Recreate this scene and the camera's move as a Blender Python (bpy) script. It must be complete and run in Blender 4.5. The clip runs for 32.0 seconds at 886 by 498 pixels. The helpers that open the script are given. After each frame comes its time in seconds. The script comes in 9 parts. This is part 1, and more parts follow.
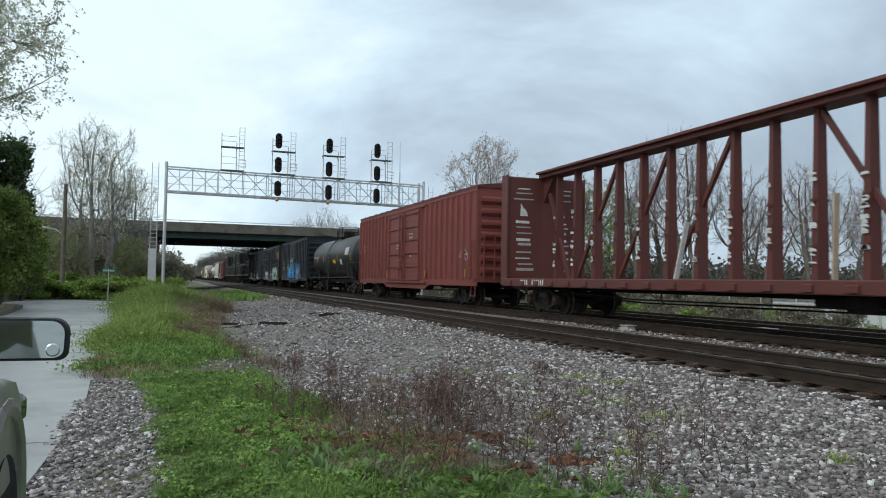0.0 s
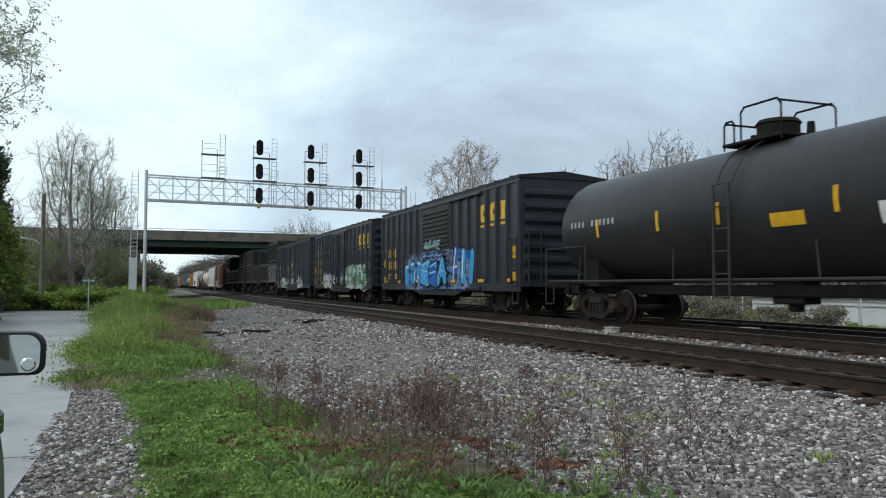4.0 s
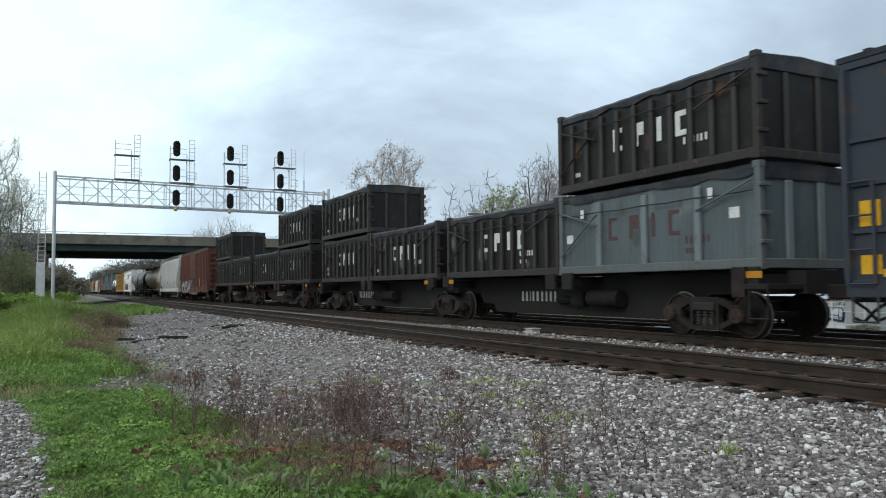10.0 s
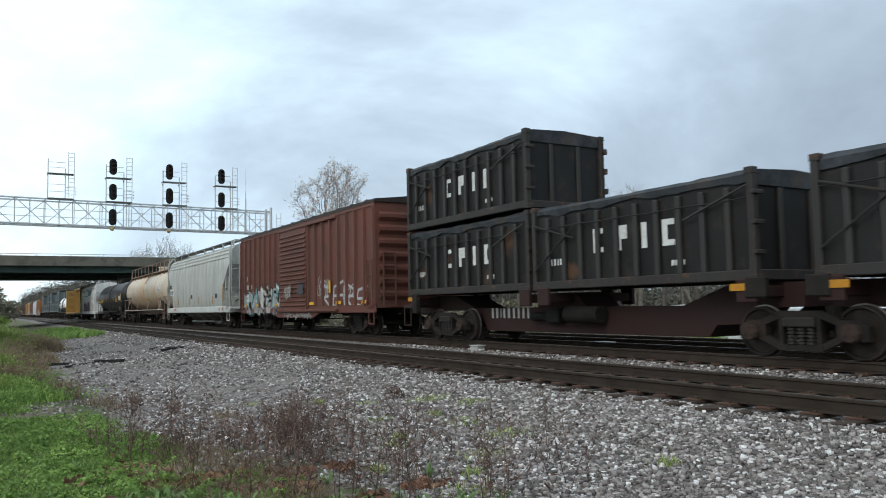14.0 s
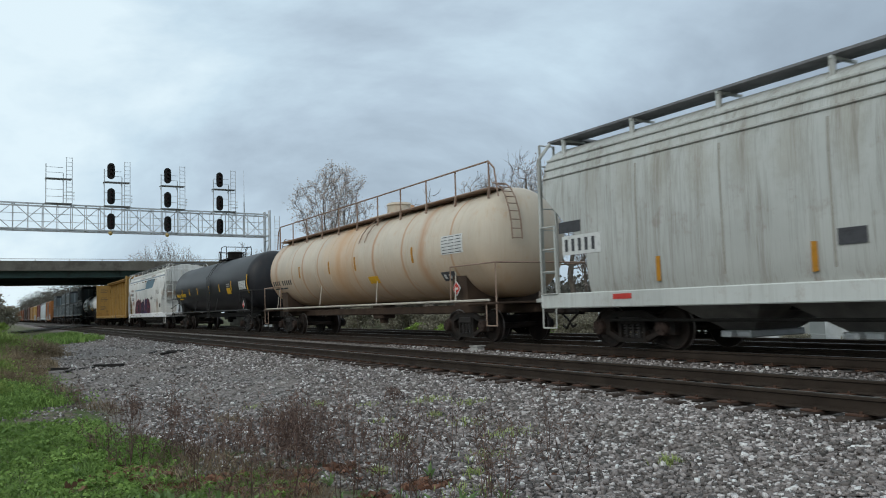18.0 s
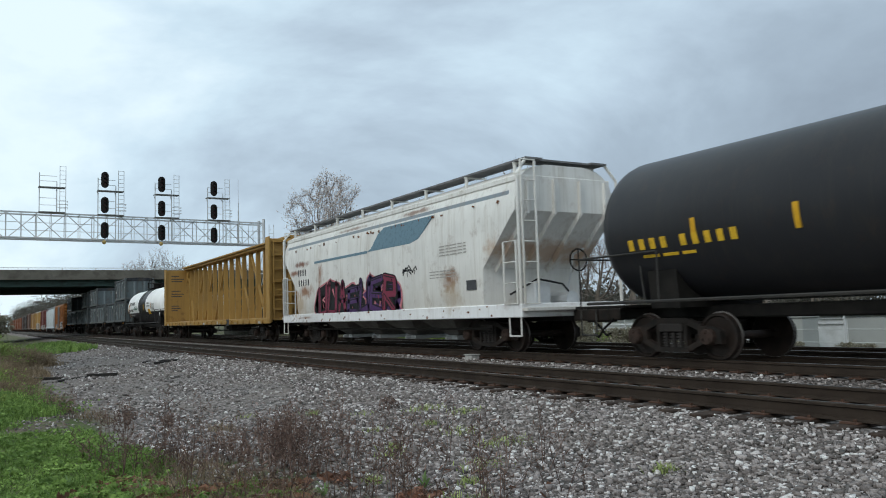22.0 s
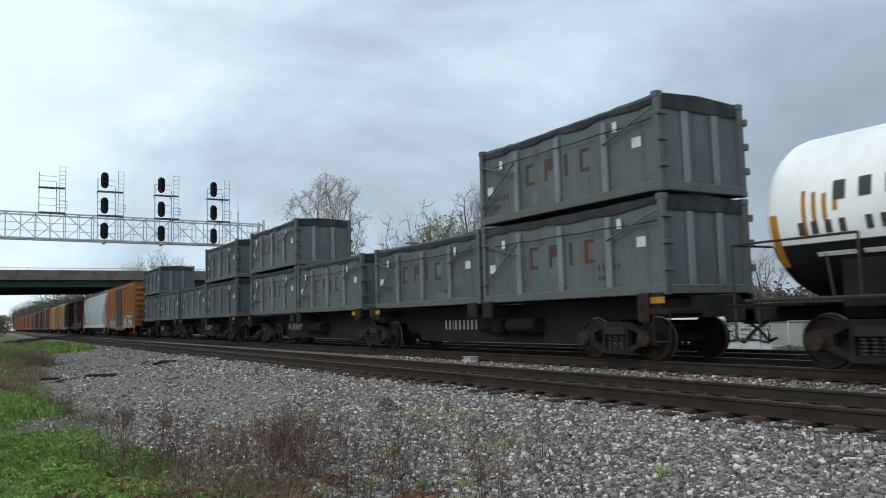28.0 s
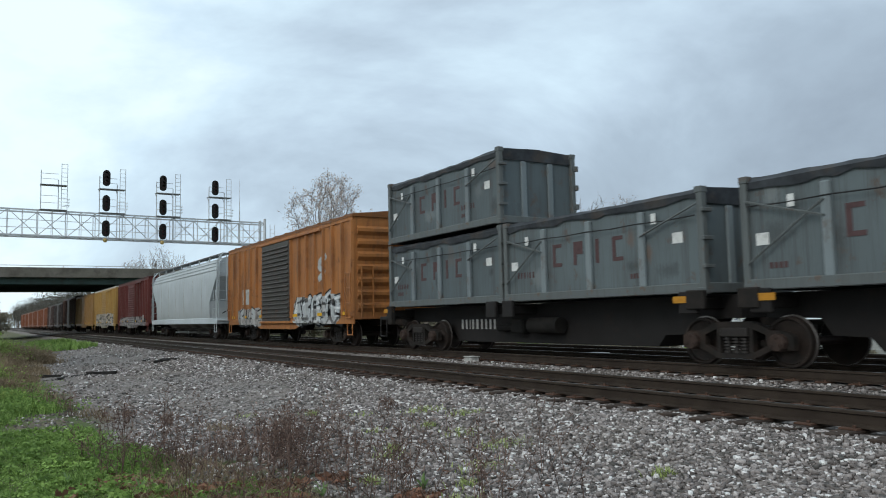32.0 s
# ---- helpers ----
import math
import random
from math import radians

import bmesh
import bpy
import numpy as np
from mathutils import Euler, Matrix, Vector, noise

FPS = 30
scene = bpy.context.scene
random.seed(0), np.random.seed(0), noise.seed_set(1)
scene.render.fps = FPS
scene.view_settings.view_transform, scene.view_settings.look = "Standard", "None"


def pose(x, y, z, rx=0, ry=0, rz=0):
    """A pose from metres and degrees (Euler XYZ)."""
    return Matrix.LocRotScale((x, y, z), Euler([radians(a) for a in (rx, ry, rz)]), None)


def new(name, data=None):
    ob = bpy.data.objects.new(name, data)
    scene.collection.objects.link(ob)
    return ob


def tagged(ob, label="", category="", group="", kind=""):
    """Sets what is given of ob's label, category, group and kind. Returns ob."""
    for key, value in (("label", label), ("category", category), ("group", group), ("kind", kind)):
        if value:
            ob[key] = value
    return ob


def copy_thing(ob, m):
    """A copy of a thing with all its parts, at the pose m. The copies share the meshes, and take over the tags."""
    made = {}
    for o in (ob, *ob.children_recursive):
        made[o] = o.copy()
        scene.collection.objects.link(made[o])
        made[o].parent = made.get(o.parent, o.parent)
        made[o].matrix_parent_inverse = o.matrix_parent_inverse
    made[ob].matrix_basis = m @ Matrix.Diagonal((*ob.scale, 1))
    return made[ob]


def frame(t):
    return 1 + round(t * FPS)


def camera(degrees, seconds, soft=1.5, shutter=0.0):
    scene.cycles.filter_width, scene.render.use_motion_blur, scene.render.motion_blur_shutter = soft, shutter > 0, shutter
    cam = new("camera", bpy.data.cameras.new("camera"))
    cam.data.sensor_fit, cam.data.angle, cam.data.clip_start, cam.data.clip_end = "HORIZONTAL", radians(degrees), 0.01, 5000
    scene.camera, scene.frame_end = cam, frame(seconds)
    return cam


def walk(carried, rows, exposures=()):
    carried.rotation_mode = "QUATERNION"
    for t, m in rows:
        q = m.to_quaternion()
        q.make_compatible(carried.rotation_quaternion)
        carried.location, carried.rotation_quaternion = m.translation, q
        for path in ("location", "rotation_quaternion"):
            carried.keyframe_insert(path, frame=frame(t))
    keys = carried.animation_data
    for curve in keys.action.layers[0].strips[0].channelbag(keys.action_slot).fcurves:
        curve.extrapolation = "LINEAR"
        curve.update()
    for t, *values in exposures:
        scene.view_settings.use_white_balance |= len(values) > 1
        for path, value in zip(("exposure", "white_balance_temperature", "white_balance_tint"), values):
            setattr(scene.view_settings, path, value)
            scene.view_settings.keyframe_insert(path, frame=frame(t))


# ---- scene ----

cam = camera(59.47, 32.0, soft=1.0, shutter=0.15)


def shot(x, y, z, yaw, pitch, roll):
    """A held camera: heading, tilt and lean in degrees."""
    return pose(x, y, z, 90 + pitch, 0, yaw) @ pose(0, 0, 0, 0, 0, -roll)


# x across the tracks, y along them, z up; eye about 1.6 m above the verge
PATH = [
    (0, -0.033, 0.043, 1.589, -19.36, 2.40, -1.06),
    (0.5, -0.033, 0.050, 1.597, -19.42, 3.33, -0.77),
    (1, -0.028, 0.052, 1.595, -19.97, 3.70, -0.67),
    (1.5, -0.029, 0.057, 1.595, -19.81, 3.69, -1.08),
    (2, -0.021, 0.055, 1.594, -20.35, 3.35, -0.85),
    (2.5, -0.022, 0.058, 1.597, -20.77, 2.90, -0.55),
    (3, -0.025, 0.058, 1.593, -21.16, 2.98, -0.36),
    (3.5, -0.025, 0.063, 1.595, -20.72, 2.86, -0.02),
    (5.5, -0.010, 0.076, 1.592, -20.48, 2.09, -0.77),
    (6, -0.006, 0.074, 1.590, -23.05, 1.61, -1.08),
    (6.5, 0.001, 0.077, 1.593, -23.99, 1.67, -0.51),
    (7, 0.003, 0.073, 1.594, -24.73, 1.88, -0.40),
    (7.5, -0.000, 0.067, 1.590, -25.74, 1.75, -0.39),
    (8, 0.003, 0.066, 1.591, -26.25, 1.56, -0.28),
    (8.5, -0.006, 0.052, 1.595, -26.29, 2.22, 0.07),
    (9, -0.009, 0.038, 1.595, -26.37, 2.69, 0.13),
    (9.5, -0.008, 0.037, 1.588, -26.48, 2.93, 0.08),
    (10, -0.012, 0.029, 1.594, -26.23, 2.96, 0.33),
    (10.5, -0.003, 0.032, 1.596, -26.76, 3.19, 0.35),
    (11, -0.003, 0.023, 1.595, -27.74, 3.35, 0.29),
    (11.5, -0.000, 0.016, 1.603, -29.17, 3.73, 0.37),
    (12, -0.001, 0.011, 1.601, -29.72, 3.85, 0.69),
    (12.5, -0.003, 0.008, 1.605, -29.98, 3.98, 0.76),
    (13, -0.005, 0.010, 1.599, -30.04, 4.12, 0.88),
    (13.5, -0.003, 0.007, 1.605, -30.10, 4.17, 1.04),
    (15.5, 0.002, 0.004, 1.603, -31.03, 4.26, 1.24),
    (16, 0.004, 0.006, 1.602, -30.83, 4.26, 1.40),
    (16.5, -0.002, 0.011, 1.597, -30.70, 4.39, 1.27),
    (17, 0.000, 0.004, 1.600, -30.59, 4.31, 1.34),
    (17.5, -0.004, 0.009, 1.600, -30.46, 4.29, 1.53),
    (18, -0.001, 0.003, 1.601, -30.41, 4.27, 1.73),
    (18.5, 0.005, 0.005, 1.602, -30.56, 4.23, 1.88),
    (19, 0.002, 0.002, 1.600, -30.77, 4.31, 1.92),
    (19.5, -0.001, -0.000, 1.601, -31.00, 4.51, 1.72),
    (20, 0.000, -0.000, 1.600, -31.04, 4.68, 1.70),
    (20.5, -0.000, 0.005, 1.599, -30.97, 4.91, 1.84),
    (21, -0.001, 0.002, 1.599, -30.82, 4.99, 1.92),
    (21.5, 0.001, 0.001, 1.599, -30.77, 4.92, 1.89),
    (22, -0.000, 0.001, 1.603, -30.83, 4.88, 1.83),
    (22.5, -0.002, 0.005, 1.603, -31.00, 4.81, 1.75),
    (23, 0.001, 0.009, 1.598, -31.00, 4.79, 1.67),
    (23.5, 0.000, 0.007, 1.601, -31.17, 4.69, 1.44),
    (24, -0.000, 0.005, 1.602, -31.29, 4.65, 1.58),
    (24.5, -0.002, 0.006, 1.604, -31.29, 4.53, 1.51),
    (26.5, -0.007, -0.003, 1.608, -30.72, 4.70, 1.73),
    (27, -0.004, 0.003, 1.605, -30.67, 4.83, 1.49),
    (27.5, -0.002, -0.001, 1.602, -30.70, 4.98, 1.49),
    (28, -0.000, -0.005, 1.603, -30.87, 5.04, 1.54),
    (28.5, -0.004, -0.006, 1.604, -30.93, 5.14, 1.46),
    (29, -0.005, -0.008, 1.602, -31.10, 5.21, 1.50),
    (29.5, -0.006, -0.001, 1.598, -31.32, 5.09, 1.44),
    (30, -0.005, -0.006, 1.602, -31.39, 4.91, 1.26),
    (30.5, -0.004, -0.006, 1.599, -31.43, 4.88, 1.22),
    (31, -0.005, -0.012, 1.601, -31.39, 4.96, 1.17),
    (31.5, -0.006, -0.006, 1.600, -31.00, 5.01, 1.23),
    (32, -0.004, -0.002, 1.600, -30.78, 5.01, 1.23),
]
EXPOSURES = [(0, 0.08), (2, 0.02), (6, 0.22), (9, 0.28), (11, 0.2), (12.5, 0.32), (16, 0.14), (18, -0.1), (20, -0.12), (21.5, 0.05), (23, -0.12), (27, -0.1), (28, 0.06), (30, 0.19), (32, 0.12)]
walk(cam, [(t, shot(*r)) for t, *r in PATH], EXPOSURES)

# ---- overcast daylight ----
world = bpy.data.worlds.new("overcast_sky")
scene.world = world
world.use_nodes = True
_nt = world.node_tree
_nt.nodes.clear()


def wn(kind, **kw):
    n = _nt.nodes.new(kind)
    for k, v in kw.items():
        n.inputs[k].default_value = v
    return n


SUN_EL, SUN_AZ = radians(36), radians(245)
_out, _bg = wn("ShaderNodeOutputWorld"), wn("ShaderNodeBackground")
_sky = wn("ShaderNodeTexSky")
_sky.sky_type, _sky.sun_disc = "NISHITA", False
_sky.sun_elevation, _sky.sun_rotation = SUN_EL, SUN_AZ
_tc, _map = wn("ShaderNodeTexCoord"), wn("ShaderNodeMapping")
_map.inputs["Scale"].default_value = (1.0, 1.0, 1.0)
_map.inputs["Location"].default_value = (0.6, 3.1, 0.0)
# a flat cloud deck seen from below: the way divided by its height
_sep = wn("ShaderNodeSeparateXYZ")
_deck = wn("ShaderNodeMath")
_deck.operation = "MAXIMUM"
_lift = wn("ShaderNodeMath")
_lift.operation = "ADD"
_lift.inputs[1].default_value = 0.34
_inv = wn("ShaderNodeMath")
_inv.operation = "DIVIDE"
_inv.inputs[0].default_value = 1.0
_flat = wn("ShaderNodeVectorMath")
_flat.operation = "SCALE"
_n1 = wn("ShaderNodeTexNoise", Scale=0.95, Detail=7.0, Roughness=0.55, Distortion=0.4)
_ramp = wn("ShaderNodeValToRGB")
_cr = _ramp.color_ramp
_cr.elements[0].position, _cr.elements[0].color = 0.2, (0.31, 0.38, 0.46, 1)
_cr.elements[1].position, _cr.elements[1].color = 0.62, (0.86, 1.02, 1.1, 1)
for _p, _c in ((0.34, (0.41, 0.51, 0.61)), (0.43, (0.53, 0.66, 0.78)), (0.52, (0.66, 0.83, 0.95))):
    _cr.elements.new(_p).color = (*_c, 1)
_mix = wn("ShaderNodeMix")
_mix.data_type, _mix.inputs["Factor"].default_value = "RGBA", 0.93
_skyscale = wn("ShaderNodeVectorMath")
_skyscale.operation = "SCALE"
_skyscale.inputs["Scale"].default_value = 0.1
_l = _nt.links.new
_l(_tc.outputs["Generated"], _sep.inputs[0])
_l(_sep.outputs["Z"], _deck.inputs[0])
_deck.inputs[1].default_value = 0.0
_l(_deck.outputs["Value"], _lift.inputs[0])
_l(_lift.outputs["Value"], _inv.inputs[1])
_l(_tc.outputs["Generated"], _flat.inputs[0])
_l(_inv.outputs["Value"], _flat.inputs["Scale"])
_l(_flat.outputs["Vector"], _map.inputs["Vector"])
_l(_map.outputs["Vector"], _n1.inputs["Vector"])
# the cloud is thinner, and brighter, on the road side
_dot = wn("ShaderNodeVectorMath")
_dot.operation = "DOT_PRODUCT"
_dot.inputs[1].default_value = (-0.33, 0.05, 0.16)
_l(_tc.outputs["Generated"], _dot.inputs[0])
_add = wn("ShaderNodeMath")
_add.operation = "ADD"
_l(_n1.outputs["Fac"], _add.inputs[0])
_l(_dot.outputs["Value"], _add.inputs[1])
_l(_add.outputs["Value"], _ramp.inputs["Fac"])
_l(_sky.outputs["Color"], _skyscale.inputs[0])
_l(_skyscale.outputs["Vector"], _mix.inputs["A"])
_l(_ramp.outputs["Color"], _mix.inputs["B"])
_l(_mix.outputs["Result"], _bg.inputs["Color"])
_bg.inputs["Strength"].default_value = 1.0
_l(_bg.outputs["Background"], _out.inputs["Surface"])

sun_data = bpy.data.lights.new("sun", "SUN")
sun_data.energy, sun_data.angle, sun_data.color = 0.9, radians(25), (1.0, 0.96, 0.9)
sun = new("sun", sun_data)
sun.rotation_euler = (radians(90) - SUN_EL, 0, -SUN_AZ + radians(180))

# ---- materials ----
def mat(name, rough=0.8, metal=0.0):
    m = bpy.data.materials.new(name)
    m.use_nodes = True
    b = m.node_tree.nodes["Principled BSDF"]
    b.inputs["Roughness"].default_value, b.inputs["Metallic"].default_value = rough, metal
    b.inputs["Specular IOR Level"].default_value = 0.22
    return m, m.node_tree, b


def node(nt, kind, **kw):
    n = nt.nodes.new(kind)
    for k, v in kw.items():
        n.inputs[k.replace("_", " ")].default_value = v
    return n


def mixc(nt, fac, a, b, blend="MIX"):
    """A colour mix; each input is a socket or a constant."""
    n = nt.nodes.new("ShaderNodeMix")
    n.data_type, n.blend_type = "RGBA", blend
    for key, v in (("Factor", fac), ("A", a), ("B", b)):
        s = [i for i in n.inputs if i.name == key and (i.type == "RGBA" or key == "Factor" and i.type == "VALUE")][0]
        if hasattr(v, "is_linked"):
            nt.links.new(v, s)
        elif key == "Factor":
            s.default_value = v
        else:
            s.default_value = (*v[:3], 1)
    return [o for o in n.outputs if o.type == "RGBA"][0]


def math_(nt, op, a, b=0.5, clamp=False):
    n = nt.nodes.new("ShaderNodeMath")
    n.operation, n.use_clamp = op, clamp
    for i, v in enumerate((a, b)):
        if hasattr(v, "is_linked"):
            nt.links.new(v, n.inputs[i])
        else:
            n.inputs[i].default_value = v
    return n.outputs[0]


def step(nt, value, lo, hi):
    n = nt.nodes.new("ShaderNodeMapRange")
    n.inputs["From Min"].default_value, n.inputs["From Max"].default_value = lo, hi
    nt.links.new(value, n.inputs["Value"])
    return n.outputs["Result"]


def noise_(nt, vec, scale, detail=4.0, rough=0.55, dist=0.0):
    n = node(nt, "ShaderNodeTexNoise", Scale=scale, Detail=detail, Roughness=rough, Distortion=dist)
    if vec is not None:
        nt.links.new(vec, n.inputs["Vector"])
    return n.outputs["Fac"]


def coords(nt, ob=None, scale=(1, 1, 1)):
    tc = nt.nodes.new("ShaderNodeTexCoord")
    if ob is not None:
        tc.object = ob
    mp = nt.nodes.new("ShaderNodeMapping")
    mp.inputs["Scale"].default_value = scale
    nt.links.new(tc.outputs["Object"], mp.inputs["Vector"])
    return mp.outputs["Vector"]


def bump(nt, b, height, strength=0.3, distance=0.02):
    n = node(nt, "ShaderNodeBump", Strength=strength, Distance=distance)
    nt.links.new(height, n.inputs["Height"])
    nt.links.new(n.outputs["Normal"], b.inputs["Normal"])


def surface(name, a, b_, scale=4.0, rough=0.8, metal=0.0, fine=60.0, bumps=0.25, stain=None, stain_scale=0.7, per_object=0.0, per_island=0.0, world_scale=(1, 1, 1)):
    """A two-scale mottled material between colours a and b_."""
    m, nt, b = mat(name, rough, metal)
    v = coords(nt, None, world_scale)
    big, small = noise_(nt, v, scale, 5), noise_(nt, v, fine, 3)
    c = mixc(nt, step(nt, big, 0.32, 0.68), a, b_)
    c = mixc(nt, math_(nt, "MULTIPLY", step(nt, small, 0.35, 0.75), 0.35), c, [x * 0.55 for x in a])
    if stain:
        c = mixc(nt, step(nt, noise_(nt, v, stain_scale, 6, 0.65), 0.5, 0.68), c, stain)
    if per_object:
        oi = nt.nodes.new("ShaderNodeObjectInfo")
        c = mixc(nt, math_(nt, "MULTIPLY", oi.outputs["Random"], per_object), c, [x * 0.4 for x in a])
    if per_island:
        ge = nt.nodes.new("ShaderNodeNewGeometry")
        r = nt.nodes.new("ShaderNodeValToRGB")
        r.color_ramp.elements[0].color, r.color_ramp.elements[1].color = (*[x * (1 - per_island) for x in a], 1), (*[min(1, x * (1 + per_island)) for x in b_], 1)
        nt.links.new(ge.outputs["Random Per Island"], r.inputs["Fac"])
        c = mixc(nt, 0.75, c, r.outputs["Color"])
    nt.links.new(c, b.inputs["Base Color"])
    if bumps:
        bump(nt, b, small, bumps, 0.01)
    return m


def plain(name, c, rough=0.6, metal=0.0):
    """Paint for small marks, with a little grime."""
    m, nt, b = mat(name, rough, metal)
    v = coords(nt)
    col = mixc(nt, step(nt, noise_(nt, v, 9.0, 5, 0.7), 0.5, 0.8), c, [x * 0.5 for x in c])
    nt.links.new(col, b.inputs["Base Color"])
    return m


def car_paint(name, base, car, rust=(0.12, 0.05, 0.025), rust_amount=0.35, dirt=(0.06, 0.05, 0.04), streak=0.4, tags=(), rough=0.55, fade=0.25, bands=(), low_dirt=0.0, spots=(), hoops=(), low_colour=None):
    """Weathered paint of one rail car, in the car's own space. tags: sprayed patches (y0, y1, z0, z1, colours, letter width, seed).
    bands: painted areas (y0, y1, z0, z1, colour). spots: stains (y, z, half length, half height, colour, strength).
    hoops: stained rings round a tank (y, half width, colour, strength)."""
    m, nt, b = mat(name, rough)
    v = coords(nt, car)
    sx = node(nt, "ShaderNodeSeparateXYZ")
    nt.links.new(v, sx.inputs[0])
    y, z = sx.outputs["Y"], sx.outputs["Z"]

    def inside(s, lo, hi, soft):
        return math_(nt, "MULTIPLY", step(nt, s, lo - soft, lo + soft), math_(nt, "SUBTRACT", 1.0, step(nt, s, hi - soft, hi + soft)))

    c = mixc(nt, step(nt, noise_(nt, v, 0.55, 5, 0.6), 0.35, 0.7), base, [min(1, x * (1 - fade * 0.8) + 0.011) for x in base])
    for y0, y1, z0, z1, col in bands:
        c = mixc(nt, math_(nt, "MULTIPLY", inside(y, y0, y1, 0.008), inside(z, z0, z1, 0.008)), c, col)
    for y0, y1, z0, z1, cols, wide, seed in tags:
        warp = node(nt, "ShaderNodeTexNoise", Scale=1.5, Detail=1.0)
        off = node(nt, "ShaderNodeVectorMath")
        off.operation = "ADD"
        off.inputs[1].default_value = (0, seed * 3.7, seed * 1.3)
        nt.links.new(v, off.inputs[0])
        nt.links.new(off.outputs[0], warp.inputs["Vector"])
        wv = node(nt, "ShaderNodeVectorMath")
        wv.operation = "MULTIPLY_ADD"
        wv.inputs[1].default_value = (0, 0.7, 0.5)
        nt.links.new(warp.outputs["Color"], wv.inputs[0])
        nt.links.new(off.outputs[0], wv.inputs[2])
        sc = node(nt, "ShaderNodeVectorMath")
        sc.operation = "MULTIPLY"
        sc.inputs[1].default_value = (0, 0.8 / wide, 0.6 / wide)
        nt.links.new(wv.outputs[0], sc.inputs[0])
        edge = node(nt, "ShaderNodeTexVoronoi", Scale=1.6)
        edge.feature = "DISTANCE_TO_EDGE"
        cell = node(nt, "ShaderNodeTexVoronoi", Scale=1.6)
        for q in (edge, cell):
            nt.links.new(sc.outputs[0], q.inputs["Vector"])
        sep = node(nt, "ShaderNodeSeparateColor")
        nt.links.new(cell.outputs["Color"], sep.inputs[0])
        rp = nt.nodes.new("ShaderNodeValToRGB")
        rp.color_ramp.interpolation = "CONSTANT"
        for i, col in enumerate(cols[1:]):
            e = rp.color_ramp.elements[0] if i == 0 else rp.color_ramp.elements[1] if i == 1 else rp.color_ramp.elements.new(0)
            e.position, e.color = i / (len(cols) - 1), (*col, 1)
        nt.links.new(sep.outputs[0], rp.inputs["Fac"])
        paint = mixc(nt, step(nt, edge.outputs["Distance"], 0.09, 0.06), rp.outputs["Color"], cols[0])
        shade = step(nt, noise_(nt, sc.outputs[0], 3.0, 2), 0.42, 0.6)
        paint = mixc(nt, math_(nt, "MULTIPLY", shade, 0.45), paint, cols[-1])
        nz = noise_(nt, off.outputs[0], 1.3, 3, 0.5)
        g = math_(nt, "MULTIPLY", inside(y, y0, y1, 0.5), inside(z, z0, z1, 0.3))
        k = step(nt, math_(nt, "ADD", g, math_(nt, "MULTIPLY", nz, 0.7)), 0.83, 0.85)
        c = mixc(nt, k, c, paint)
    # rust blisters, vertical streaks and road dirt
    sv = node(nt, "ShaderNodeMapping")
    sv.inputs["Scale"].default_value = (3.0, 3.0, 0.22)
    nt.links.new(v, sv.inputs["Vector"])
    st = noise_(nt, sv.outputs["Vector"], 1.6, 5, 0.65)
    c = mixc(nt, math_(nt, "MULTIPLY", step(nt, st, 0.5, 0.8), streak), c, dirt)
    sv2 = node(nt, "ShaderNodeMapping")
    sv2.inputs["Scale"].default_value = (9.0, 9.0, 0.5)
    nt.links.new(v, sv2.inputs["Vector"])
    st2 = noise_(nt, sv2.outputs["Vector"], 1.3, 4, 0.6)
    c = mixc(nt, math_(nt, "MULTIPLY", step(nt, st2, 0.52, 0.75), streak * 0.3), c, [q * 0.6 for q in dirt])
    rs = noise_(nt, v, 2.3, 8, 0.72)
    for sy, sz, ry, rz, col, k in spots:
        dy = math_(nt, "MULTIPLY", math_(nt, "SUBTRACT", y, sy), 1 / ry)
        dz = math_(nt, "MULTIPLY", math_(nt, "SUBTRACT", z, sz), 1 / rz)
        d = math_(nt, "SQRT", math_(nt, "ADD", math_(nt, "MULTIPLY", dy, dy), math_(nt, "MULTIPLY", dz, dz)))
        d = math_(nt, "ADD", d, math_(nt, "MULTIPLY", math_(nt, "SUBTRACT", rs, 0.5), 3.2))
        d = math_(nt, "ADD", d, math_(nt, "MULTIPLY", math_(nt, "SUBTRACT", st, 0.5), 1.2))
        c = mixc(nt, math_(nt, "MULTIPLY", step(nt, d, 1.1, 0.3), k), c, col)
    for sy, w, col, k in hoops:
        d = math_(nt, "ABSOLUTE", math_(nt, "SUBTRACT", math_(nt, "ADD", y, math_(nt, "MULTIPLY", math_(nt, "SUBTRACT", noise_(nt, v, 1.1, 4), 0.5), w * 1.5)), sy))
        c = mixc(nt, math_(nt, "MULTIPLY", step(nt, d, w, 0.0), k), c, col)
    c = mixc(nt, math_(nt, "MULTIPLY", step(nt, rs, 0.56, 0.68), rust_amount), c, rust)
    if low_dirt:
        c = mixc(nt, math_(nt, "MULTIPLY", step(nt, math_(nt, "ADD", z, math_(nt, "MULTIPLY", st, 1.6)), 3.4, 2.0), low_dirt), c, low_colour or dirt)
    nt.links.new(c, b.inputs["Base Color"])
    bump(nt, b, rs, 0.12, 0.01)
    return m


M = {}
M["ballast"] = surface("ballast_stone", (0.17, 0.165, 0.155), (0.27, 0.262, 0.25), 1.2, 0.95, fine=28, bumps=0.9)


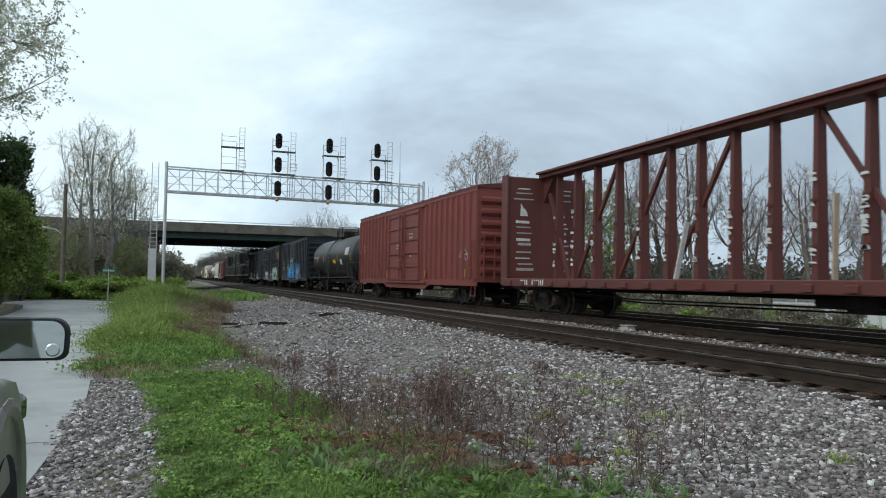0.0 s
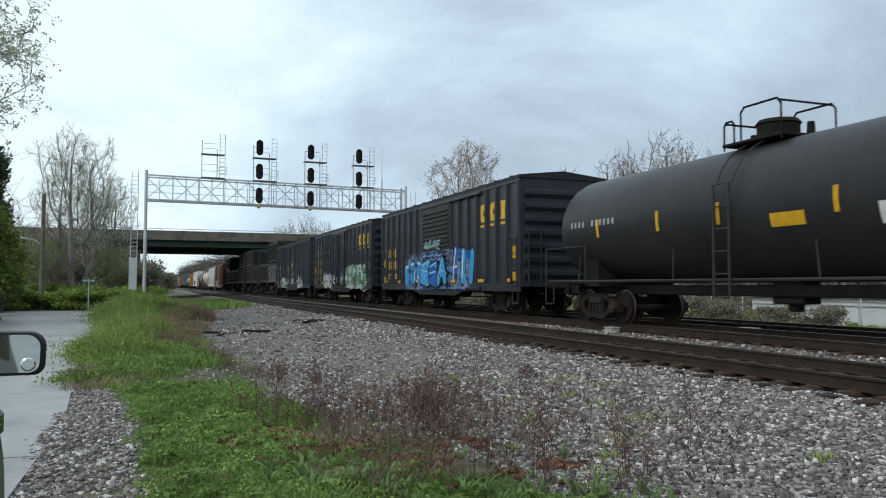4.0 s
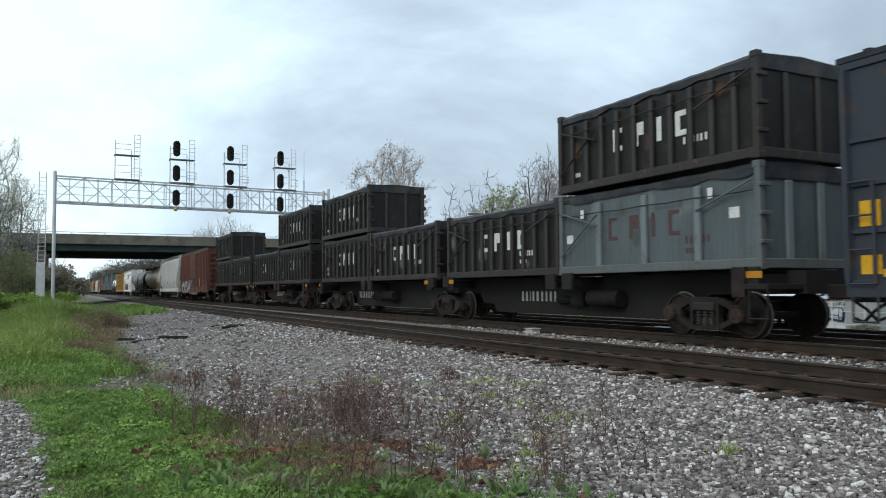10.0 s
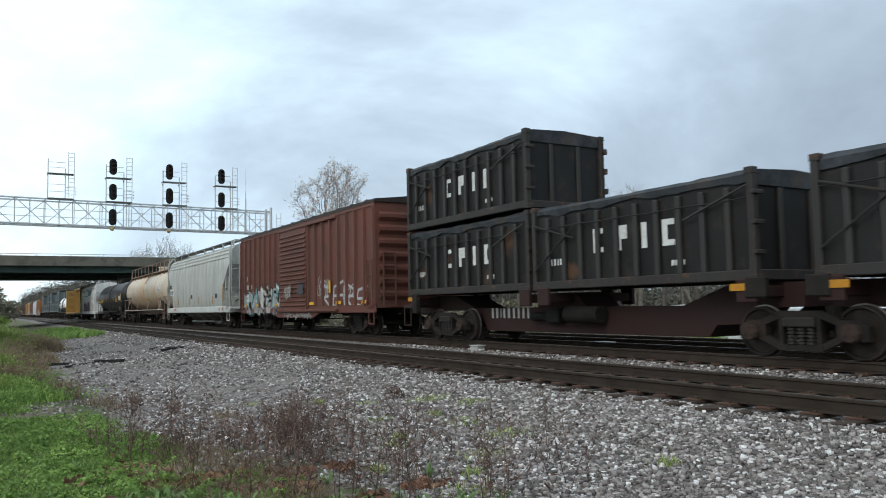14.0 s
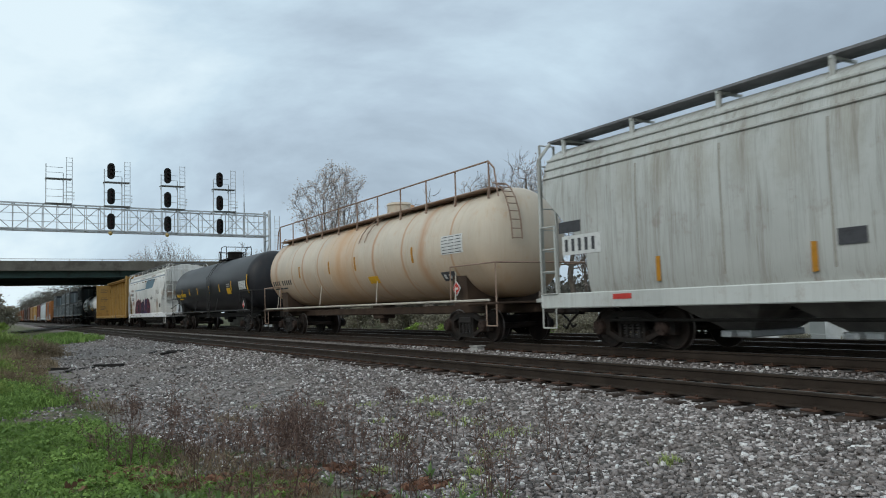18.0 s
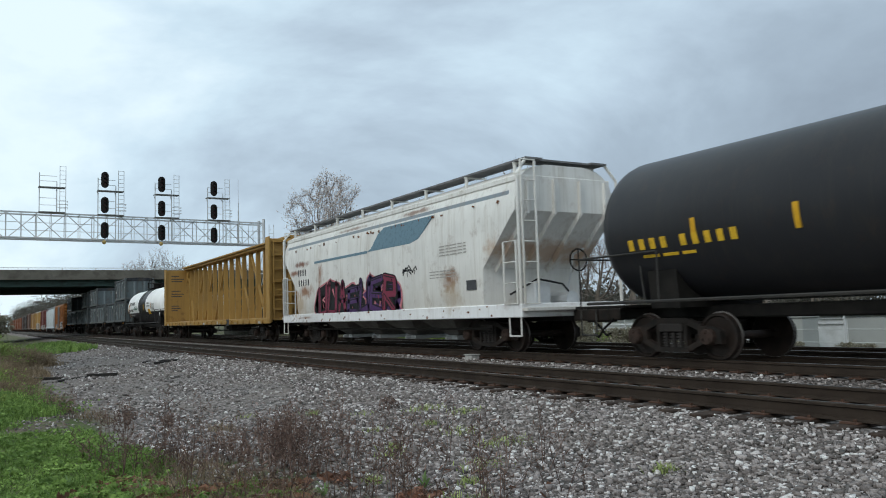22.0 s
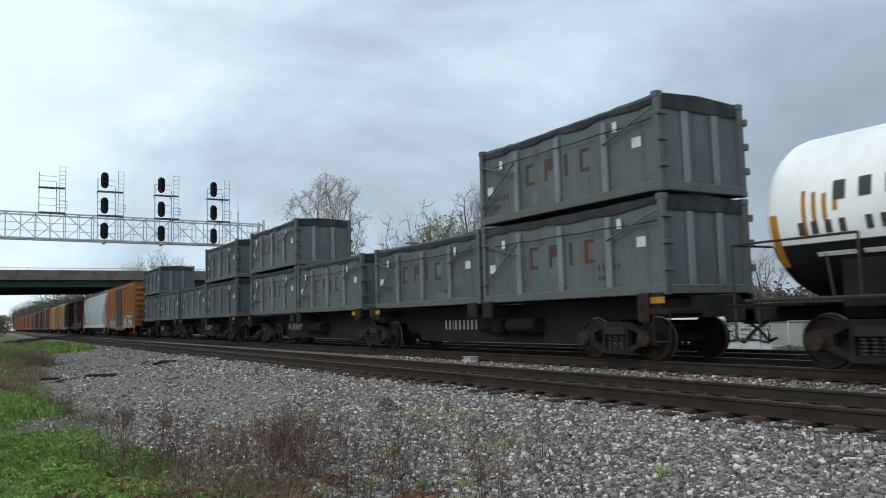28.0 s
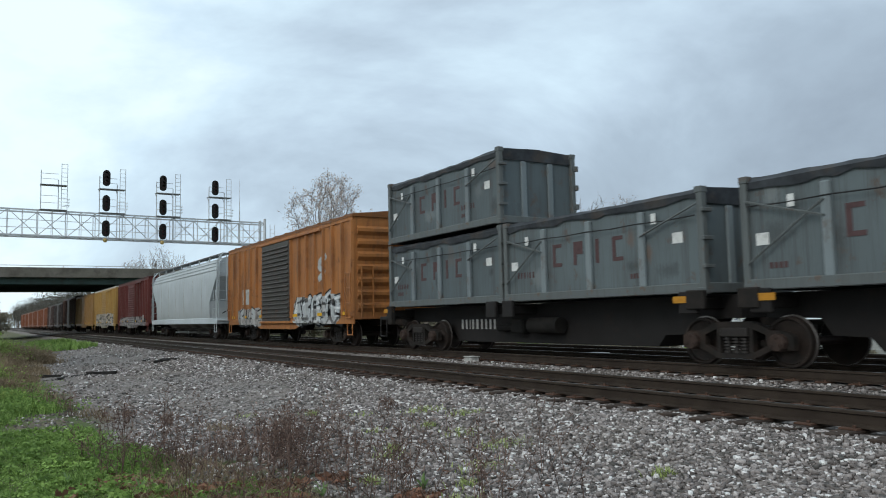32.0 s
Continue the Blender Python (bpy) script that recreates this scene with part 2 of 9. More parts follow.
def stone_mat():
    """Crushed stone: dark, middle and a few white pieces."""
    m, nt, b = mat("crushed_stone", 0.9)
    ge = nt.nodes.new("ShaderNodeNewGeometry")
    r = nt.nodes.new("ShaderNodeValToRGB")
    cr = r.color_ramp
    cr.elements[0].position, cr.elements[0].color = 0.0, (0.085, 0.08, 0.075, 1)
    cr.elements[1].position, cr.elements[1].color = 1.0, (0.8, 0.79, 0.77, 1)
    for p, c in ((0.3, (0.17, 0.147, 0.14)), (0.6, (0.29, 0.255, 0.243)), (0.84, (0.45, 0.405, 0.39)), (0.93, (0.7, 0.655, 0.64))):
        cr.elements.new(p).color = (*c, 1)
    nt.links.new(ge.outputs["Random Per Island"], r.inputs["Fac"])
    v = coords(nt)
    c = mixc(nt, math_(nt, "MULTIPLY", step(nt, noise_(nt, v, 70, 4), 0.4, 0.7), 0.4), r.outputs["Color"], (0.1, 0.09, 0.08))
    c = mixc(nt, math_(nt, "MULTIPLY", step(nt, noise_(nt, v, 0.6, 4), 0.45, 0.7), 0.35), c, (0.17, 0.145, 0.125))
    nt.links.new(c, b.inputs["Base Color"])
    bump(nt, b, noise_(nt, v, 120, 3), 0.3, 0.004)
    return m


M["stone"] = stone_mat()
M["rail"] = surface("rail_steel", (0.03, 0.021, 0.016), (0.055, 0.04, 0.03), 3, 0.6, 0.3, fine=120)
M["rail_top"] = surface("worn_rail_head", (0.30, 0.29, 0.28), (0.2, 0.19, 0.18), 2, 0.38, 0.9, fine=200, bumps=0.05)
M["tie"] = surface("creosoted_timber", (0.03, 0.021, 0.017), (0.085, 0.058, 0.044), 6, 0.9, fine=50, per_object=0.4)
M["plate"] = surface("rusty_tie_plate", (0.07, 0.038, 0.026), (0.11, 0.06, 0.042), 9, 0.85)
M["truck"] = surface("grimy_cast_steel", (0.011, 0.0095, 0.0085), (0.024, 0.019, 0.016), 5, 0.8, 0.0, stain=(0.042, 0.026, 0.019))
M["wheel"] = surface("wheel_steel", (0.024, 0.02, 0.018), (0.05, 0.035, 0.029), 4, 0.6, 0.4)
M["tread"] = surface("wheel_tread", (0.22, 0.2, 0.19), (0.13, 0.11, 0.1), 4, 0.4, 0.8)
M["bearing"] = surface("rusty_bearing_cap", (0.05, 0.03, 0.023), (0.026, 0.019, 0.016), 9, 0.8)
M["black"] = surface("black_underframe", (0.007, 0.0065, 0.006), (0.018, 0.016, 0.014), 3, 0.85)
M["galv"] = surface("galvanised_steel", (0.5, 0.51, 0.52), (0.62, 0.63, 0.63), 3, 0.5, 0.35)
M["signal"] = surface("black_signal_paint", (0.012, 0.012, 0.012), (0.025, 0.022, 0.02), 8, 0.7)
M["lens"] = surface("dark_red_lens", (0.05, 0.014, 0.012), (0.03, 0.012, 0.012), 9, 0.3)
M["concrete"] = surface("weathered_concrete", (0.12, 0.11, 0.09), (0.18, 0.165, 0.14), 0.8, 0.9, fine=30, stain=(0.08, 0.07, 0.06))
M["girder"] = surface("green_girder_paint", (0.05, 0.085, 0.075), (0.07, 0.11, 0.098), 0.6, 0.7, stain=(0.05, 0.06, 0.055))
M["road"] = surface("wet_pale_road", (0.3, 0.297, 0.29), (0.43, 0.425, 0.415), 0.9, 0.36, fine=90, stain=(0.2, 0.2, 0.2), stain_scale=0.5)
M["yellow"] = plain("yellow_reflector", (0.62, 0.34, 0.02))
M["amber"] = plain("amber_reflector", (0.42, 0.19, 0.02))
M["white"] = plain("white_marking", (0.6, 0.6, 0.58))
M["dim_white"] = plain("worn_white_marking", (0.38, 0.37, 0.35))
M["maroon"] = plain("faded_maroon_lettering", (0.08, 0.045, 0.045))
M["faint"] = plain("faint_grey_print", (0.36, 0.345, 0.32))
M["mark_yellow"] = plain("yellow_lettering", (0.68, 0.42, 0.03))
M["brown_letter"] = plain("faded_brown_lettering", (0.12, 0.06, 0.04))
M["red_plate"] = plain("red_placard", (0.5, 0.05, 0.04))
M["handrail"] = surface("painted_handrail", (0.03, 0.03, 0.03), (0.05, 0.045, 0.04), 4, 0.6)
M["tarp"] = surface("black_tarp", (0.016, 0.018, 0.021), (0.05, 0.055, 0.062), 2.6, 0.6, fine=14, bumps=0.6, stain=(0.07, 0.055, 0.045), stain_scale=0.9)
M["grate"] = surface("dark_roof_grating", (0.13, 0.13, 0.135), (0.22, 0.22, 0.225), 3, 0.7)
M["seam"] = plain("grimy_weld_seam", (0.3, 0.28, 0.24))
M["hose"] = plain("rubber_hose", (0.02, 0.02, 0.02))
M["spring"] = plain("coil_spring_steel", (0.026, 0.022, 0.02))

# ---- mesh building ----
class MB:
    """Collects simple solids into one mesh."""

    def __init__(self):
        self.v, self.f, self.m = [], [], []

    def add(self, verts, faces, mi=0):
        o = len(self.v)
        self.v.extend(verts)
        self.f.extend([tuple(i + o for i in f) for f in faces])
        self.m.extend([mi] * len(faces))
        return self

    def box(self, x0, x1, y0, y1, z0, z1, mi=0):
        v = [(x, y, z) for z in (z0, z1) for y in (y0, y1) for x in (x0, x1)]
        return self.add(v, [(0, 2, 3, 1), (4, 5, 7, 6), (0, 1, 5, 4), (2, 6, 7, 3), (0, 4, 6, 2), (1, 3, 7, 5)], mi)

    def bev(self, x0, x1, y0, y1, z0, z1, r=0.01, mi=0):
        """A box with its edges cut at 45 degrees."""
        v, idx = [], {}
        for sx in (0, 1):
            for sy in (0, 1):
                for sz in (0, 1):
                    c = ((x0, x1)[sx], (y0, y1)[sy], (z0, z1)[sz])
                    s = (1 - 2 * sx, 1 - 2 * sy, 1 - 2 * sz)
                    for a in range(3):
                        idx[sx, sy, sz, a] = len(v)
                        v.append(tuple(c[k] + (0 if k == a else s[k] * r) for k in range(3)))
        F = []
        R = (0, 1)
        for a in range(3):
            b, c = (a + 1) % 3, (a + 2) % 3
            for s in R:
                q = []
                for t, u in ((0, 0), (1, 0), (1, 1), (0, 1)):
                    k = [0, 0, 0]
                    k[a], k[b], k[c] = s, t, u
                    q.append(idx[(*k, a)])
                F.append(tuple(q if s else q[::-1]))
            for t in R:
                for u in R:
                    k0, k1 = [0, 0, 0], [0, 0, 0]
                    k0[b] = k1[b] = t
                    k0[c] = k1[c] = u
                    k1[a] = 1
                    q = (idx[(*k0, b)], idx[(*k1, b)], idx[(*k1, c)], idx[(*k0, c)])
                    F.append(q if t == u else q[::-1])
        for sx in R:
            for sy in R:
                for sz in R:
                    q = tuple(idx[sx, sy, sz, a] for a in range(3))
                    F.append(q if (sx + sy + sz) % 2 else q[::-1])
        return self.add(v, F, mi)

    def tube(self, p0, p1, r0, r1=None, n=6, mi=0, caps=True):
        r1 = r0 if r1 is None else r1
        a, b = Vector(p0), Vector(p1)
        d = (b - a).normalized()
        u = d.orthogonal().normalized()
        w = d.cross(u)
        v = []
        for p, r in ((a, r0), (b, r1)):
            for i in range(n):
                t = 2 * math.pi * i / n
                v.append(tuple(p + (u * math.cos(t) + w * math.sin(t)) * r))
        F = [(i, (i + 1) % n, n + (i + 1) % n, n + i) for i in range(n)]
        if caps:
            F += [tuple(range(n))[::-1], tuple(range(n, 2 * n))]
        return self.add(v, F, mi)

    def pipe(self, pts, r, n=6, mi=0):
        for p, q in zip(pts, pts[1:]):
            self.tube(p, q, r, None, n, mi)
        return self

    def beam(self, p0, p1, w, h, mi=0, side=(1, 0, 0)):
        """A rectangular bar from p0 to p1: w along side, h across."""
        a, b, s = Vector(p0), Vector(p1), Vector(side)
        d = (b - a).normalized()
        s = (s - d * s.dot(d)).normalized() * (w / 2)
        t = d.cross(s).normalized() * (h / 2)
        v = [tuple(p + s * i + t * j) for p in (a, b) for i, j in ((-1, -1), (1, -1), (1, 1), (-1, 1))]
        return self.add(v, [(0, 3, 2, 1), (4, 5, 6, 7), (0, 1, 5, 4), (1, 2, 6, 5), (2, 3, 7, 6), (3, 0, 4, 7)], mi)

    def prism(self, prof, y0, y1, mi=0, axis="y"):
        """A profile, seen along the axis, drawn out from y0 to y1; counter-clockwise as (x, z) for y and (y, z) for x."""
        n = len(prof)
        if axis == "y":
            v = [(x, y, z) for y in (y0, y1) for x, z in prof]
        elif axis == "x":
            v = [(y, x, z) for y in (y0, y1) for x, z in prof]
        else:
            v = [(x, z, y) for y in (y0, y1) for x, z in prof]
        F = [(i, (i + 1) % n, n + (i + 1) % n, n + i) for i in range(n)] + [tuple(range(n))[::-1], tuple(range(n, 2 * n))]
        return self.add(v, F, mi)

    def lathe(self, prof, n=24, axis="y", at=(0, 0, 0), mi=0):
        """Rings (a along the axis, r) round the axis through at."""
        v = []
        for a, r in prof:
            for i in range(n):
                t = 2 * math.pi * i / n
                c, s = r * math.cos(t), r * math.sin(t)
                p = (c, a, s) if axis == "y" else (a, c, s) if axis == "x" else (c, s, a)
                v.append((p[0] + at[0], p[1] + at[1], p[2] + at[2]))
        k = len(prof)
        F = [(j * n + i, j * n + (i + 1) % n, (j + 1) * n + (i + 1) % n, (j + 1) * n + i) for j in range(k - 1) for i in range(n)]
        F += [tuple(range(n))[::-1], tuple(range((k - 1) * n, k * n))]
        return self.add(v, F, mi)

    def mesh(self, name, mats, smooth=False):
        me = bpy.data.meshes.new(name)
        me.from_pydata(self.v, [], self.f)
        bm = bmesh.new()
        bm.from_mesh(me)
        bmesh.ops.recalc_face_normals(bm, faces=bm.faces)
        bm.to_mesh(me)
        bm.free()
        for m in mats if isinstance(mats, (list, tuple)) else [mats]:
            me.materials.append(m)
        if any(self.m):
            me.polygons.foreach_set("material_index", self.m)
        if smooth:
            me.polygons.foreach_set("use_smooth", [True] * len(me.polygons))
            me.set_sharp_from_angle(angle=radians(40))
        return me


def part(name, mb, material, parent, label="", smooth=False, at=None):
    """One mesh object under a thing or a part. mb: a builder or a mesh that is shared."""
    me = mb if isinstance(mb, bpy.types.Mesh) else mb.mesh(name, material, smooth)
    ob = new(name, me)
    ob.parent = parent
    if at is not None:
        ob.location = at
    if label:
        ob["label"] = label
    return ob


def thing(name, label, category, group="", at=(0, 0, 0), kind=""):
    ob = new(name)
    ob.empty_display_size = 0.3
    ob.location = at
    return tagged(ob, label, category, group, kind)


def solid(name, mb, material, label, category="", group="", kind="", smooth=False, at=(0, 0, 0)):
    """A thing that is one mesh."""
    ob = new(name, mb if isinstance(mb, bpy.types.Mesh) else mb.mesh(name, material, smooth))
    ob.location = at
    return tagged(ob, label, category, group, kind)

# ---- ground, tracks, road ----
TRACKS = ((8.47, 0.56), (12.05, 0.655), (15.95, 0.6))   # centre line x, height of the rail heads
GX = [(-600, 0.4), (-40, 0.25), (-12, 0.05), (-7, 0.0), (-1.2, -0.02), (-0.6, 0.02), (0.5, 0.06), (2.0, 0.03), (3.6, 0.0), (5.4, 0.15), (7.35, 0.34), (7.6, 0.335), (9.4, 0.33),
      (10.2, 0.33), (10.75, 0.45), (13.3, 0.46), (14.2, 0.40), (15.0, 0.41), (17.0, 0.41), (19.5, -0.1), (22, -0.3), (60, -0.35), (600, 0.3)]


def ground_z(x, y):
    z = float(np.interp(x, [a for a, b in GX], [b for a, b in GX]))
    if -2.5 < x < 7.4:
        z += 0.035 * noise.noise((x * 0.9, y * 0.7, 0.3)) + 0.015 * noise.noise((x * 3.1, y * 2.7, 5.3))
    if -2.2 < x < 2.5 and y > 13:   # low bank along the road
        z += 0.3 * math.exp(-((x + 0.3) / 0.9) ** 2) * min(1, (y - 13) / 12)
    return z


def build_ground():
    xs = sorted({a for a, b in GX} | {x * 0.3 for x in range(-10, 26)} | {-300, -150, -80, 30, 45, 100, 200, 350})
    ys = sorted({y * 0.45 for y in range(-6, 60)} | {27 + y * 1.5 for y in range(0, 40)} | {-600, -300, -150, -60, -20, -8, 95, 110, 130, 160, 200, 260, 340, 450, 600, 900})
    v = [(x, y, ground_z(x, y)) for y in ys for x in xs]
    n = len(xs)
    f = [(j * n + i, j * n + i + 1, (j + 1) * n + i + 1, (j + 1) * n + i) for j in range(len(ys) - 1) for i in range(n - 1)]
    me = bpy.data.meshes.new("ground")
    me.from_pydata(v, [], f)
    me.polygons.foreach_set("use_smooth", [True] * len(f))
    m, nt, b = mat("verge_and_ballast", 0.95)
    vec = coords(nt)
    sx = node(nt, "ShaderNodeSeparateXYZ")
    nt.links.new(vec, sx.inputs[0])
    wob = math_(nt, "MULTIPLY", math_(nt, "SUBTRACT", noise_(nt, vec, 0.55, 5, 0.6), 0.5), 2.6)
    x = math_(nt, "ADD", sx.outputs["X"], wob)
    cell = node(nt, "ShaderNodeTexVoronoi", Scale=17.0, Randomness=1.0)
    nt.links.new(vec, cell.inputs["Vector"])
    sep = node(nt, "ShaderNodeSeparateColor")
    nt.links.new(cell.outputs["Color"], sep.inputs[0])
    stones = mixc(nt, sep.outputs[0], (0.125, 0.108, 0.1), (0.4, 0.355, 0.335))
    stones = mixc(nt, step(nt, cell.outputs["Distance"], 0.35, 0.75), stones, (0.06, 0.056, 0.052))
    fines = mixc(nt, step(nt, noise_(nt, vec, 26, 6, 0.7), 0.3, 0.7), (0.09, 0.073, 0.062), (0.33, 0.275, 0.245))
    fines = mixc(nt, step(nt, noise_(nt, vec, 0.9, 6, 0.65), 0.42, 0.62), fines, (0.18, 0.15, 0.128))
    far_mix = step(nt, noise_(nt, vec, 0.35, 5, 0.6), 0.4, 0.6)
    gravel = mixc(nt, math_(nt, "MULTIPLY", far_mix, 0.55), stones, fines)
    soil = mixc(nt, noise_(nt, vec, 6, 5), (0.09, 0.068, 0.05), (0.21, 0.168, 0.13))
    green = mixc(nt, noise_(nt, vec, 2.2, 5), (0.05, 0.075, 0.025), (0.09, 0.115, 0.04))
    grass = mixc(nt, step(nt, noise_(nt, vec, 1.1, 5, 0.65), 0.42, 0.6), green, soil)
    # gravel in the yard, grass verge, grass beyond the road and behind the tracks
    y_wob = math_(nt, "ADD", sx.outputs["Y"], math_(nt, "MULTIPLY", wob, 2.0))
    xr = math_(nt, "SUBTRACT", x, math_(nt, "MULTIPLY", step(nt, sx.outputs["Y"], 10.5, 8.0), 1.5))
    verge = math_(nt, "MULTIPLY", step(nt, x, -0.65, -0.35), math_(nt, "SUBTRACT", 1.0, step(nt, xr, 1.4, 1.75)))
    right = step(nt, x, 19.0, 20.0)
    left = math_(nt, "SUBTRACT", 1.0, step(nt, x, -6.3, -6.0))
    far = math_(nt, "MULTIPLY", step(nt, y_wob, 50.0, 53.0), math_(nt, "SUBTRACT", 1.0, step(nt, x, 5.5, 6.5)))
    k = math_(nt, "MAXIMUM", math_(nt, "MAXIMUM", verge, right), math_(nt, "MAXIMUM", left, far))
    c = mixc(nt, k, gravel, grass)
    nt.links.new(c, b.inputs["Base Color"])
    bump(nt, b, cell.outputs["Distance"], 0.7, 0.03)
    me.materials.append(m)
    tagged(new("ground", me), "gravel railway yard with grassy verge and pale ballast", "ground", kind="structure")


build_ground()


def build_track(ix, cx, top):
    """Two rails on timber ties with plates; the near ties are parts."""
    tr = thing("railway_track", "straight railway track, rusty rails on dark timber ties in ballast", "railway track", "railway tracks", kind="structure")
    prof = [(-0.075, -0.17), (0.075, -0.17), (0.075, -0.155), (0.012, -0.135), (0.012, -0.045), (0.036, -0.035), (0.036, -0.008), (0.03, 0), (-0.03, 0), (-0.036, -0.008), (-0.036, -0.035), (-0.012, -0.045), (-0.012, -0.135), (-0.075, -0.155)]
    for s in (-1, 1):
        mb = MB()
        mb.prism([(cx + s * 0.753 + x, top + z) for x, z in prof], -320, 900)
        mb.add([(cx + s * 0.753 + x, y, top + 0.0015) for y in (-320, 900) for x in (-0.022, 0.022)], [(0, 1, 3, 2)], 1)
        part("rail", mb, [M["rail"], M["rail_top"]], tr)
    mb = MB()
    mb.bev(-1.3, 1.3, -0.115, 0.115, -0.18, 0, 0.012)
    tie = mb.mesh("tie", M["tie"])
    pl = MB()
    for s in (-1, 1):
        pl.bev(s * 0.753 - 0.18, s * 0.753 + 0.18, -0.1, 0.1, 0.0, 0.022, 0.004)
        for dx in (-0.13, 0.13):
            pl.box(s * 0.753 + dx - 0.012, s * 0.753 + dx + 0.012, -0.06, -0.03, 0.02, 0.05)
    plate = pl.mesh("tie_plate", M["plate"])
    rng = random.Random(ix)
    near = range(0, 72)
    for i in near:
        y = i * 0.53 + rng.uniform(-0.03, 0.03)
        t = part("tie", tie, None, tr, at=(cx + rng.uniform(-0.04, 0.04), y, top - 0.19))
        part("tie_plate", plate, None, t)
    far = MB()
    for i in list(range(-40, 0)) + list(range(72, 300)):
        far.box(cx - 1.3, cx + 1.3, i * 0.53 - 0.115, i * 0.53 + 0.115, top - 0.37, top - 0.19)
    ob = part("tie", far, M["tie"], tr)
    ob["kind"] = "stuff"
    return tr


for _i, (_cx, _top) in enumerate(TRACKS):
    build_track(_i, _cx, _top)


def build_road():
    road = thing("road", "pale wet concrete road with cracked joints and loose stones", "road", kind="structure")
    def edge(y):
        return float(np.interp(y, [-40, 6.6, 12, 21, 40, 48], [-0.95, -0.95, -1.05, -1.4, -2.05, -2.6]))
    def left(y):
        return float(np.interp(y, [-40, 20, 34, 40, 44, 48], [-6.0, -6.0, -5.9, -6.3, -9.0, -20]))
    ys = [-40, -30, -20, -12, -6, -1, 3.6, 8.2, 12.9, 17.4, 22.1, 27, 32, 36.5, 41, 44.5, 48]
    rng = random.Random(5)
    for y0, y1 in zip(ys, ys[1:]):
        top, n = [], 5
        for i in range(n + 1):
            y = y0 + 0.012 + (y1 - y0 - 0.024) * i / n
            top.append((edge(y) + rng.uniform(-0.06, 0.06), y))
        for i in range(n, -1, -1):
            y = y0 + 0.012 + (y1 - y0 - 0.024) * i / n
            top.append((left(y), y))
        mb = MB()
        mb.prism(top, -0.1, 0.012 + rng.uniform(0, 0.006), axis="z")
        part("slab", mb, M["road"], road)
    # the crossing street beyond the bend
    mb = MB()
    mb.prism([(-60, 48.02), (-2.6, 48.02), (-3.2, 51.5), (-6, 53), (-60, 53.5)], -0.1, 0.014, axis="z")
    part("slab", mb, M["road"], road)
    kerb = thing("kerb", "low concrete kerb at the edge of the grass", "kerb", kind="structure")
    pts = [(-6.1, 10), (-6.1, 20), (-6.0, 34), (-6.4, 40), (-9.1, 44), (-20, 47.9)]
    for p, q in zip(pts, pts[1:]):
        m2 = MB()
        m2.beam((*p, 0.05), (*q, 0.05), 0.16, 0.24, side=(1, 1, 0))
        part("kerb_stone", m2, M["concrete"], kerb)


build_road()


M["grating"] = surface("platform_grating", (0.3, 0.305, 0.31), (0.42, 0.425, 0.43), 5, 0.6, 0.3)
M["lamp_yellow"] = plain("dull_yellow_lamp", (0.45, 0.32, 0.12))
# ---- signal gantry ----
GY = 60.0


def gy(x):
    return GY + 0.1 * (x + 0.5)


